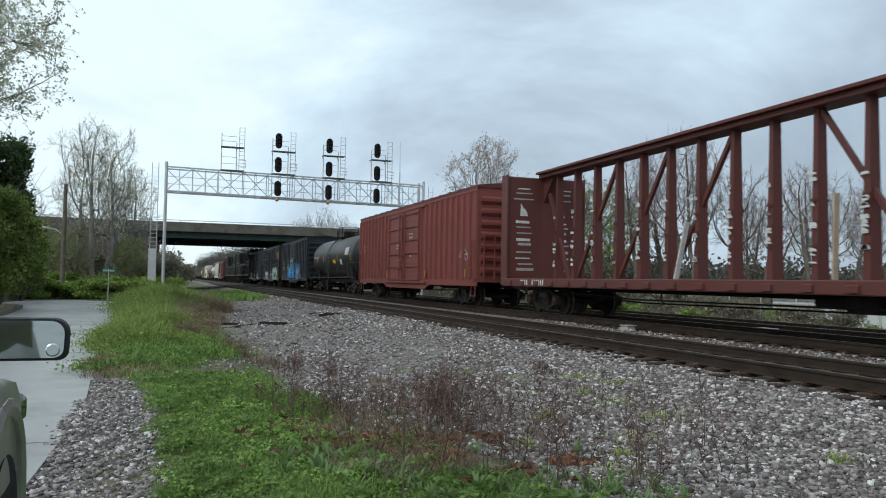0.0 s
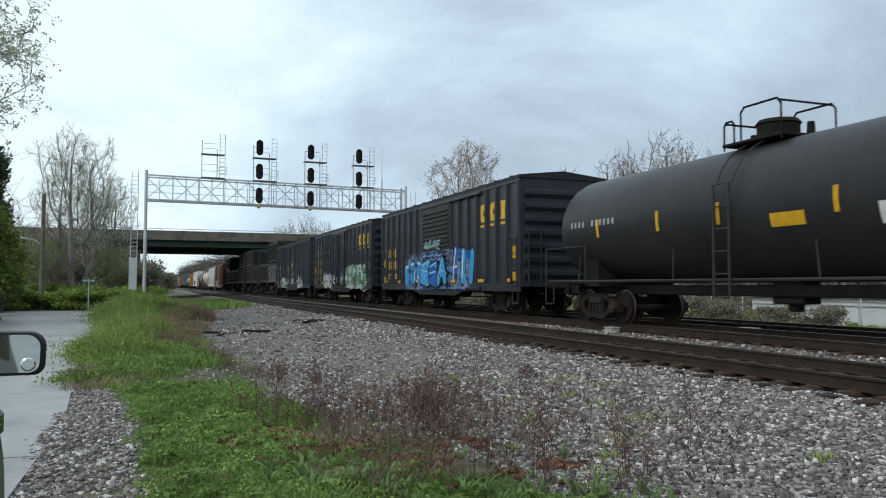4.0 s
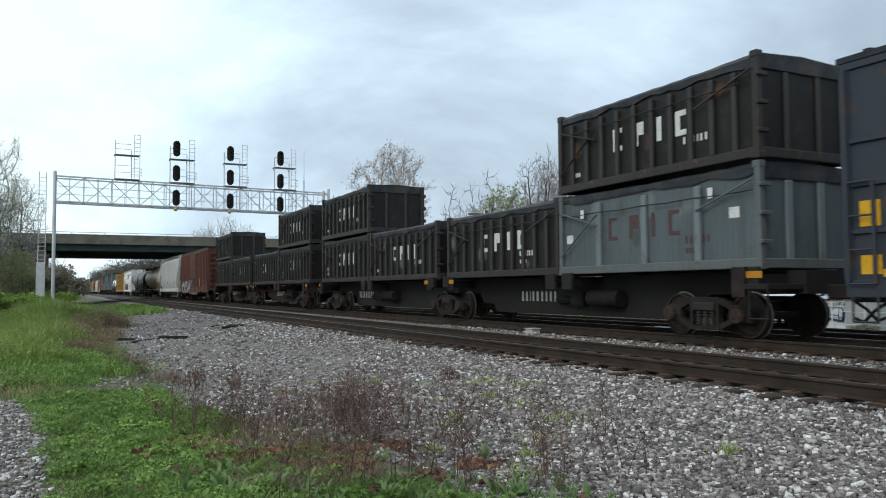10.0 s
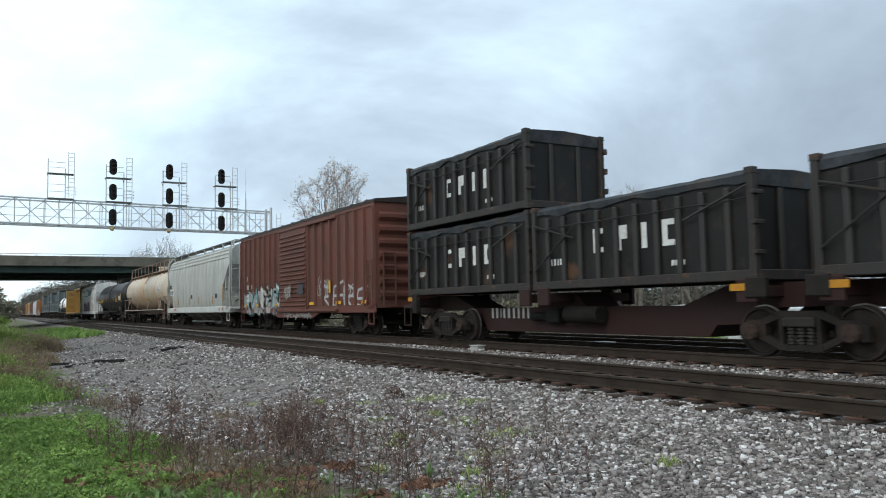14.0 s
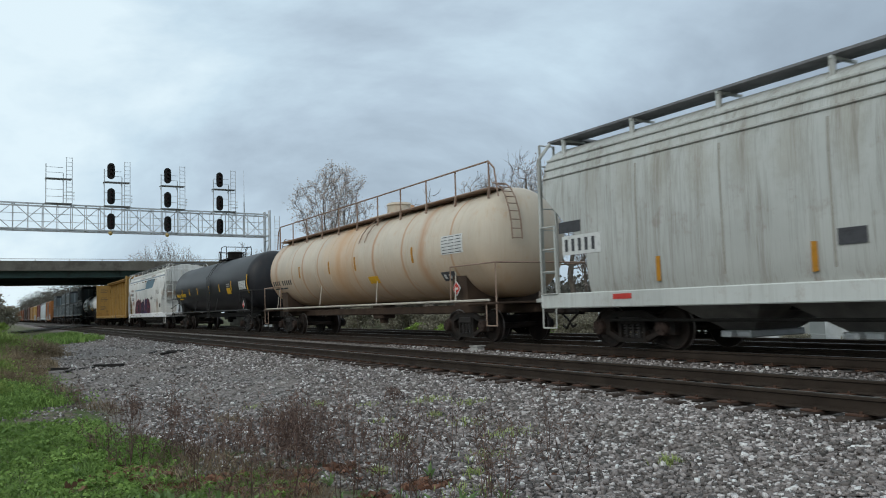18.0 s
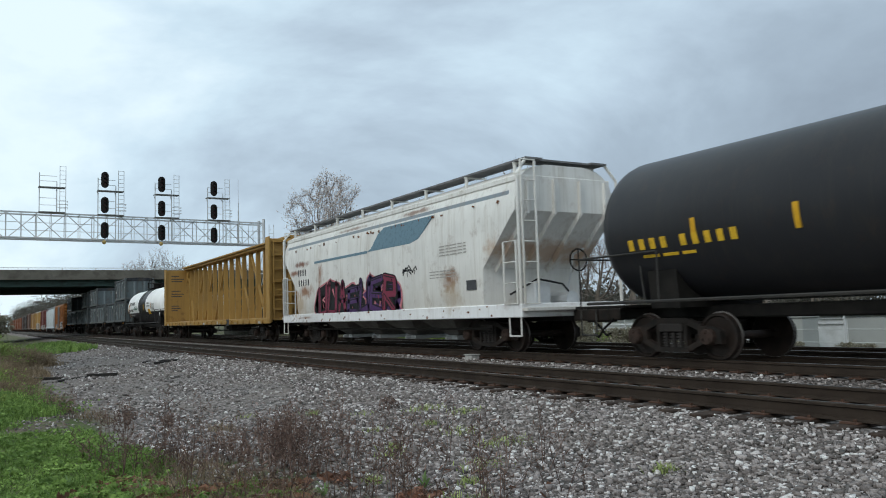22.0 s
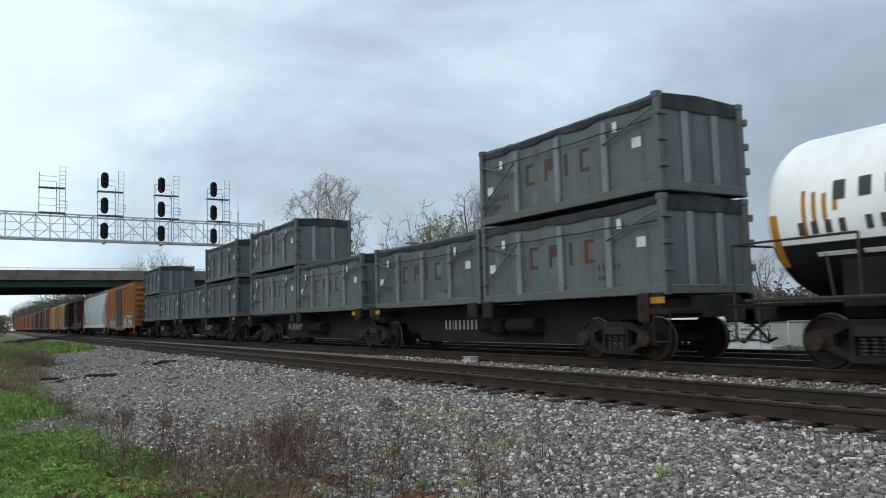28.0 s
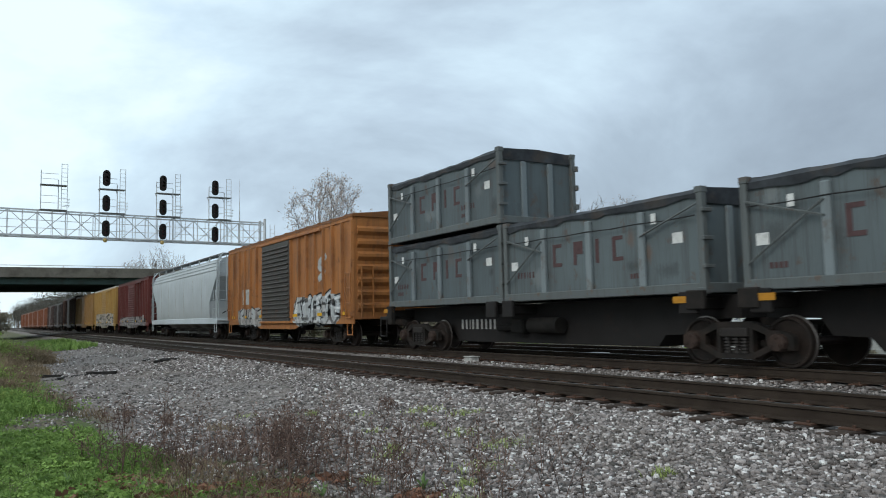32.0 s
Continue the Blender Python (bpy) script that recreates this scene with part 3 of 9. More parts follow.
def build_gantry():
    g = thing("signal_gantry", "galvanised steel signal gantry spanning the railway tracks", "signal gantry")
    X0, X1, ZB, ZT, DEP = -0.5, 19.9, 7.85, 9.62, 1.3

    def col(name, *bars, label=""):
        mb = MB()
        for b in bars:
            mb.beam(*b)
        return part(name, mb, M["galv"], g, label)

    for x in (X0, X1):
        for dy in (0, DEP):
            y = gy(x) + dy
            mb = MB()
            mb.tube((x, y, 0.0), (x, y, ZT + 0.35), 0.12, 0.11, 12)
            mb.tube((x, y, 0.0), (x, y, 0.12), 0.3, 0.3, 12)
            part("column", mb, M["galv"], g, smooth=True)
        mb = MB()
        for z in (1.5, 3.5, 5.5, 7.5):
            mb.beam((x, gy(x), z), (x, gy(x) + DEP, z + 0.0), 0.07, 0.07)
            mb.beam((x, gy(x), z), (x, gy(x) + DEP, z - 1.6), 0.05, 0.05)
        part("column_brace", mb, M["galv"], g)
    for dy in (0, DEP):
        for z in (ZB, ZT):
            col("chord", ((X0, gy(X0) + dy, z), (X1, gy(X1) + dy, z), 0.09, 0.1, 0, (0, 1, 0)))
        n = 11
        for i in range(n):
            a, b = X0 + (X1 - X0) * i / n, X0 + (X1 - X0) * (i + 1) / n
            up = (i % 2 == 0) == (dy == 0)
            col("diagonal", ((a, gy(a) + dy, ZB if up else ZT), (b, gy(b) + dy, ZT if up else ZB), 0.05, 0.05, 0, (0, 1, 0)))
            col("upright", ((b, gy(b) + dy, ZB), (b, gy(b) + dy, ZT), 0.06, 0.05, 0, (0, 1, 0)))
            m = (a + b) / 2
            col("upright", ((m, gy(m) + dy, ZB), (m, gy(m) + dy, ZT), 0.035, 0.035, 0, (0, 1, 0)))
    n = 22
    for i in range(n + 1):
        x = X0 + (X1 - X0) * i / n
        for z in (ZB, ZT):
            col("cross_tie", ((x, gy(x), z), (x, gy(x) + DEP, z), 0.04, 0.04))
    mb = MB()
    mb.prism([(X0, gy(X0) + 0.3), (X1, gy(X1) + 0.3), (X1, gy(X1) + 1.0), (X0, gy(X0) + 1.0)], ZB + 0.03, ZB + 0.07, axis="z")
    part("walkway_grating", mb, M["galv"], g)
    for z in (ZB + 0.55, ZB + 1.1):
        col("walkway_rail", ((X0, gy(X0) + 0.25, z), (X1, gy(X1) + 0.25, z), 0.035, 0.035, 0, (0, 1, 0)))
    # climbing ladder with cage at the left column
    x, y = X0 - 0.75, gy(X0) + 0.3
    mb = MB()
    for dx in (-0.22, 0.22):
        mb.beam((x + dx, y, 0.4), (x + dx, y, 9.9), 0.05, 0.03)
    for i in range(31):
        mb.beam((x - 0.22, y, 0.5 + i * 0.3), (x + 0.22, y, 0.5 + i * 0.3), 0.025, 0.025, side=(0, 1, 0))
    part("ladder", mb, M["galv"], g)
    mb = MB()
    mb.bev(x - 0.3, x + 0.25, y - 0.12, y - 0.04, 0.55, 3.6, 0.01)
    part("anti_climb_panel", mb, M["galv"], g, "pale locked panel over the ladder")
    # signal masts: two posts with platforms between them, a ladder beside, and a basket
    for i, (mx, heads) in enumerate(((3.43, 0), (7.45, 3), (11.48, 3), (15.5, 3))):
        y = gy(mx) - 0.1
        lp, rp = (mx - 0.28, mx + 0.92) if heads else (mx - 0.08, mx + 1.02)
        for x, top in ((lp, 2.85 - 0.08 * i), (rp, 2.2)):
            col("mast_post", ((x, y, ZB if heads else ZT), (x, y, ZT + top), 0.06, 0.06))
        for z in (0.55, 1.05, 2.25, 2.62):
            col("mast_rail", ((lp, y, ZT + z), (rp, y, ZT + z), 0.03, 0.03, 0, (0, 1, 0)))
        for z in (0.04, 1.8):
            mb = MB()
            mb.bev(lp - 0.05, rp + 0.55, y - 0.2, y + 0.55, ZT + z, ZT + z + 0.04, 0.01)
            part("mast_platform", mb, M["grating"], g)
        for x in (lp, rp):
            col("platform_strut", ((x, y, ZT + 1.4), (x, y + 0.5, ZT + 1.8), 0.035, 0.035))
        mb = MB()
        for dx in (0.2, 0.58):
            mb.beam((rp + dx, y + 0.1, ZB if heads else ZT), (rp + dx, y + 0.1, ZT + 3.4), 0.04, 0.03)
        for k in range(12 if not heads else 17):
            z = ZT + 3.35 - k * 0.3
            mb.beam((rp + 0.2, y + 0.1, z), (rp + 0.58, y + 0.1, z), 0.025, 0.025, side=(0, 1, 0))
        part("mast_ladder", mb, M["galv"], g)
        for z in (0.4, 0.62, 0.85):
            mb = MB()
            mb.pipe([(rp, y - 0.15, ZT + z), (rp + 0.7, y - 0.15, ZT + z), (rp + 0.7, y + 0.5, ZT + z)], 0.018, 5)
            part("basket_rail", mb, M["galv"], g)
        for h in range(heads):
            hz = 12.24 - h * 1.85 - 0.03 * i
            mb = MB()
            mb.bev(-0.14, 0.14, 0.02, 0.24, -0.5, 0.5, 0.02)
            sig = part("signal_head", mb, M["signal"], g, "black three-aspect signal head with dark backplate, unlit", at=(mx + 0.15, y - 0.25, hz))
            mb = MB()
            pr = []
            for cz, a0 in ((0.32, 0), (-0.32, 180)):
                pr += [(0.26 * math.cos(radians(a0 + a)), cz + 0.28 * math.sin(radians(a0 + a))) for a in range(0, 181, 20)]
            mb.prism(pr, -0.02, 0.02)
            part("backplate", mb, M["signal"], sig)
            for dz in (-0.3, 0, 0.3):
                mb = MB()
                mb.lathe([(-0.03, 0.1), (-0.022, 0.105), (-0.02, 0.11)], 14, at=(0, 0, dz))
                lens = part("lens", mb, M["lens"], sig)
                mb = MB()
                ring = [(r * math.cos(radians(-10 + q * 22)), yy, dz + r * math.sin(radians(-10 + q * 22))) for q in range(10) for r, yy in ((0.125, -0.02), (0.125, -0.24), (0.117, -0.24), (0.117, -0.02))]
                mb.add(ring, [(q * 4 + a, q * 4 + (a + 1) % 4, q * 4 + 4 + (a + 1) % 4, q * 4 + 4 + a) for q in range(9) for a in range(4)])
                part("visor", mb, M["signal"], sig)
        if heads and i < 3:
            mb = MB()
            mb.lathe([(-0.15, 0.02), (-0.12, 0.09), (-0.06, 0.13), (0.0, 0.15), (0.06, 0.13), (0.1, 0.09), (0.12, 0.03)], 14, "y", (mx + 0.12, y - 0.2, ZB - 0.2))
            part("gantry_lamp", mb, M["lamp_yellow"], g, "yellow lamp under the gantry")
    mb = MB()
    mb.tube((17.75, gy(17.75), ZB), (17.75, gy(17.75), ZT + 0.9), 0.06, 0.05, 8)
    mb.tube((17.75, gy(17.75), ZT + 0.9), (17.75, gy(17.75), ZT + 1.6), 0.03, 0.03, 8)
    mb.tube((17.75, gy(17.75), ZT + 1.6), (17.75, gy(17.75), 13.1), 0.018, 0.01, 5)
    part("antenna", mb, M["galv"], g)
    # small ladder outside the far column
    mb = MB()
    for dx in (0.45, 0.85):
        mb.beam((X1 + dx, gy(X1), 2.0), (X1 + dx, gy(X1), ZT - 0.1), 0.04, 0.03)
    for k in range(24):
        mb.beam((X1 + 0.45, gy(X1), 2.2 + k * 0.3), (X1 + 0.85, gy(X1), 2.2 + k * 0.3), 0.025, 0.025, side=(0, 1, 0))
    part("ladder", mb, M["galv"], g)


build_gantry()


# ---- road bridge ----
def build_bridge():
    b = thing("road_bridge", "concrete highway bridge on green steel girders over the tracks", "bridge")
    BX0, BX1, Y0, Y1 = -34, 46, 99.0, 124.0
    mb = MB()
    mb.bev(BX0, BX1, Y0, Y1, 7.5, 7.75, 0.03)
    part("deck", mb, M["concrete"], b)
    for y in (Y0, Y1):
        mb = MB()
        mb.bev(BX0, BX1, y - 0.15, y + 0.15, 7.05, 8.2, 0.03)
        part("parapet", mb, M["concrete"], b)
    mb = MB()
    for z in (8.42,):
        mb.beam((BX0, Y0, z), (BX1, Y0, z), 0.07, 0.07, 0, (0, 1, 0))
    part("railing", mb, M["galv"], b)
    for i in range(23):
        x = BX0 + i * 3.5
        mb = MB()
        mb.box(x - 0.04, x + 0.04, Y0 - 0.04, Y0 + 0.04, 8.18, 8.42)
        part("railing_post", mb, M["galv"], b)
    for i in range(8):
        y = Y0 + 0.7 + i * (Y1 - Y0 - 1.4) / 7
        mb = MB()
        mb.bev(BX0, BX1, y - 0.01, y + 0.01, 6.35, 7.5, 0.002)
        mb.bev(BX0, BX1, y - 0.25, y + 0.25, 6.3, 6.36, 0.01)
        for k in range(16):
            x = BX0 + 2.5 + k * 5
            mb.box(x - 0.01, x + 0.01, y - 0.2, y + 0.2, 6.36, 7.5)
        part("girder", mb, M["girder"], b)
    for x0, x1 in ((-3.4, -1.6), (33, 34.8)):
        mb = MB()
        mb.bev(x0, x1, Y0 + 0.5, Y1 - 0.5, -0.3, 6.3, 0.05)
        part("abutment", mb, M["concrete"], b)
    for s in (-1, 1):
        x0 = -3 if s < 0 else 34.5
        e = MB()
        far = -150 if s < 0 else 104
        pr = [(x0, -0.5), (far, -0.5), (far, 7.74 if s < 0 else -0.4), (46.02 if s > 0 else BX0 - 0.02, 7.74), (46.02 if s > 0 else BX0 - 0.02, 7.0), (x0, 7.0)]
        e.prism(pr if s > 0 else pr[::-1], Y0 + 1, Y1 - 1)
        part("embankment", e, M["earth"], b)
    return b


M["earth"] = surface("grassy_bank", (0.085, 0.08, 0.05), (0.14, 0.125, 0.085), 0.7, 0.95, stain=(0.07, 0.075, 0.035))
build_bridge()


# ---- warehouse beyond the tracks ----
def build_warehouse():
    w = thing("warehouse", "low pale warehouse with painted walls beyond the tracks", "warehouse")
    M["panel"] = surface("pale_wall_panel", (0.55, 0.57, 0.58), (0.66, 0.68, 0.69), 0.8, 0.7, stain=(0.4, 0.41, 0.41))
    M["panel_grey"] = surface("grey_block_wall", (0.3, 0.31, 0.3), (0.36, 0.37, 0.36), 0.8, 0.85)
    mb = MB()
    mb.bev(29.0, 45, 9, 32.0, -0.4, 1.1, 0.04)
    part("wall", mb, M["panel"], w)
    mb = MB()
    mb.bev(33.6, 46, 6, 21.5, -0.4, 1.4, 0.04)
    mb.bev(28.9, 28.96, 9.2, 18.0, -0.38, 1.0, 0.004)
    part("wall", mb, M["panel_grey"], w)
    mb = MB()
    mb.prism([(28.8, 1.1), (45.2, 1.1), (45.2, 1.2), (37, 1.45), (28.8, 1.2)], 8.6, 32.4)
    part("roof", mb, M["panel"], w)
    mb = MB()
    for z in (0.75, 0.95):
        mb.bev(28.93, 28.99, 18.2, 31.8, z, z + 0.07, 0.01)
    part("wall_rail", mb, M["galv"], w)
    for y in (22.0, 25.5, 29.0):
        mb = MB()
        mb.bev(28.92, 28.98, y, y + 0.05, -0.3, 1.05, 0.01)
        part("downpipe", mb, M["white"], w)
    return w


warehouse = build_warehouse()

# ---- the freight train: shared running gear ----
WR = 0.42


def _truck_meshes():
    out = {}
    mb = MB()   # cast side frame, in the plane of x, arch over two axle boxes
    hole = 0.06
    # built as bars so that the windows beside the springs are open
    for s in (-1, 1):
        mb.prism([(s * a, b) for a, b in ((0.62, 0.30), (1.12, 0.30), (1.12, 0.52), (0.98, 0.6), (0.62, 0.62))][::s], -hole, hole, axis="x")
        mb.beam((0, s * 0.66, 0.58), (0, s * 0.36, 0.70), 0.12, 0.11)
        mb.beam((0, s * 0.70, 0.34), (0, s * 0.36, 0.19), 0.12, 0.1)
        mb.beam((0, s * 0.33, 0.16), (0, s * 0.33, 0.72), 0.12, 0.07)
    mb.beam((0, -0.4, 0.71), (0, 0.4, 0.71), 0.13, 0.1)
    mb.beam((0, -0.4, 0.18), (0, 0.4, 0.18), 0.15, 0.09)
    out["sideframe"] = mb.mesh("sideframe", M["truck"])
    mb = MB()
    for dy in (-0.17, 0.0, 0.17):
        for k in range(5):
            mb.tube((0, dy, 0.235 + k * 0.055), (0, dy, 0.265 + k * 0.055), 0.078, 0.072, 8)
        mb.tube((0, dy, 0.22), (0, dy, 0.5), 0.045, 0.045, 6)
    mb.bev(-0.1, 0.1, -0.28, 0.28, 0.5, 0.66, 0.02)
    out["spring_nest"] = mb.mesh("spring_nest", M["spring"])
    mb = MB()
    for s in (-1, 1):
        mb.lathe([(s * 0.685, WR + 0.027), (s * 0.71, WR + 0.025), (s * 0.715, WR)], 28, "x", (0, 0, 0), 1)
        mb.lathe([(s * 0.715, WR), (s * 0.82, WR - 0.008), (s * 0.825, WR - 0.05), (s * 0.79, WR - 0.07), (s * 0.77, 0.16), (s * 0.83, 0.12), (s * 0.83, 0.02)], 28, "x")
        mb.lathe([(s * 0.6855, 0.02), (s * 0.68, 0.14), (s * 0.72, 0.2), (s * 0.69, WR - 0.05), (s * 0.684, WR + 0.02)], 28, "x")
    mb.tube((-1.0, 0, 0), (1.0, 0, 0), 0.075, 0.075, 10)
    out["wheelset"] = mb.mesh("wheelset", [M["wheel"], M["tread"]], True)
    mb = MB()
    mb.lathe([(-0.13, 0.13), (-0.1, 0.15), (0.05, 0.15), (0.09, 0.12)], 10, "x")
    for a in range(3):
        t = radians(90 + a * 120)
        mb.lathe([(-0.15, 0.022), (-0.13, 0.022)], 6, "x", (0, 0.08 * math.cos(t), 0.08 * math.sin(t)))
    out["bearing"] = mb.mesh("bearing_cap", M["bearing"])
    mb = MB()
    mb.bev(-0.95, 0.95, -0.2, 0.2, 0.42, 0.68, 0.03)
    mb.tube((0, 0, 0.6), (0, 0, 0.82), 0.2, 0.2, 12)
    for s in (-1, 1):
        mb.beam((-0.85, s * 0.42, 0.4), (0.85, s * 0.42, 0.4), 0.08, 0.1, side=(0, 1, 0))
    out["bolster"] = mb.mesh("truck", M["truck"])
    mb = MB()
    mb.bev(-0.12, 0.12, 0, 0.55, 0.72, 0.98, 0.03)
    mb.bev(-0.16, 0.16, 0.45, 0.82, 0.68, 1.0, 0.05)
    mb.pipe([(-0.35, 0.1, 0.75), (-0.36, 0.4, 0.55), (-0.33, 0.62, 0.36), (-0.28, 0.8, 0.42)], 0.028, 6)
    out["coupler"] = mb.mesh("coupler", M["truck"])
    return out


TR = _truck_meshes()


def truck(car, y):
    t = part("truck", TR["bolster"], None, car, at=(0, y, 0))
    for s in (-1, 1):
        part("sideframe", TR["sideframe"], None, t, at=(s * 0.98, 0, 0))
        part("spring_nest", TR["spring_nest"], None, t, at=(s * 0.98, 0, 0))
    for dy in (-0.875, 0.875):
        part("wheelset", TR["wheelset"], None, t, at=(0, dy, WR))
        for s in (-1, 1):
            b = part("bearing_cap", TR["bearing"], None, t, at=(s * 1.02, dy, WR))
            if s > 0:
                b.rotation_euler = (0, 0, math.pi)
    return t


def couplers(car, L):
    for s in (-1, 1):
        c = part("coupler", TR["coupler"], None, car, at=(0, s * (L / 2 - 0.15), 0))
        if s < 0:
            c.rotation_euler = (0, 0, math.pi)


CARS = []
TOP = TRACKS[1][1]
TX = TRACKS[1][0]


def rail_car(name, label, category, u0, u1):
    car = thing(name, label, category, "cars of the freight train", at=(TX, (u0 + u1) / 2, TOP))
    CARS.append((car, (u0 + u1) / 2, 0.0))
    return car, u1 - u0


def ladder(car, x, y, z0, z1, w, m, along="y", name="ladder", n=None):
    """A ladder whose rungs run along y (on a side) or along x (on an end)."""
    mb = MB()
    d = (0, w / 2, 0) if along == "y" else (w / 2, 0, 0)
    for s in (-1, 1):
        mb.beam((x + s * d[0], y + s * d[1], z0), (x + s * d[0], y + s * d[1], z1), 0.035, 0.05)
    n = n or max(2, int((z1 - z0) / 0.42))
    for i in range(n + 1):
        z = z0 + (z1 - z0) * i / n
        mb.tube((x - d[0], y - d[1], z), (x + d[0], y + d[1], z), 0.016, None, 5)
    return part(name, mb, m, car)


def plate(car, name, y0, y1, z0, z1, m, x, label="", t=0.006):
    """A flat mark on the near side at x."""
    mb = MB()
    mb.box(x - t, x, min(y0, y1), max(y0, y1), z0, z1)
    return part(name, mb, m, car, label)


def marks(car, x, y, z, h, widths, m, gap=0.28, label=""):
    """A row of plain upright bars where writing stands, each a part; it reads toward the front of the train (-y)."""
    for w in widths:
        if w > 0:
            mb = MB()
            mb.box(x - 0.006, x, y - w * h * (0.62 if h > 0.12 else 1.0), y, z, z + h)
            part("marking", mb, m, car, label)
            y -= (w + gap) * h
        else:
            y += w * h


def shapes(car, x, y, z, h, kinds, m, gap=0.45, bold=0.17, label=""):
    """Plain block shapes in the colour of a company mark, each a part."""
    for k in kinds:
        mb = MB()
        w = 0.6 * h
        if k == "l":
            w = bold * h * 1.25
            mb.box(x - 0.006, x, y - w, y, z, z + h)
        elif k == "n":   # block with a notch
            t = bold * h
            mb.prism([(y, z), (y, z + h), (y - w, z + h), (y - w, z + h - t), (y - t * 1.2, z + h - t), (y - t * 1.2, z + t), (y - w, z + t), (y - w, z)], x - 0.006, x, axis="x")
        elif k == "h":
            t = bold * h
            mb.prism([(y, z), (y, z + h), (y - w, z + h), (y - w, z + h * 0.45), (y - t * 1.2, z + h * 0.45), (y - t * 1.2, z)], x - 0.006, x, axis="x")
        elif k == "b":
            t = bold * h
            mb.prism([(y, z + t * 0.5), (y, z + h - t * 0.5), (y - t * 0.5, z + h), (y - w, z + h), (y - w, z + h * 0.66), (y - t * 1.4, z + h * 0.66), (y - t * 1.4, z + h * 0.34), (y - w, z + h * 0.34), (y - w, z), (y - t * 0.5, z)], x - 0.006, x, axis="x")
        else:
            c = y - w / 2
            t = bold * h
            mb.prism([(y, z), (y - t * 0.4, z + h * 0.5), (y, z + h), (y - w, z + h), (y - w + t * 0.4, z + h * 0.5), (y - w, z)], x - 0.006, x, axis="x")
        part("marking", mb, m, car, label)
        y -= w + gap * h


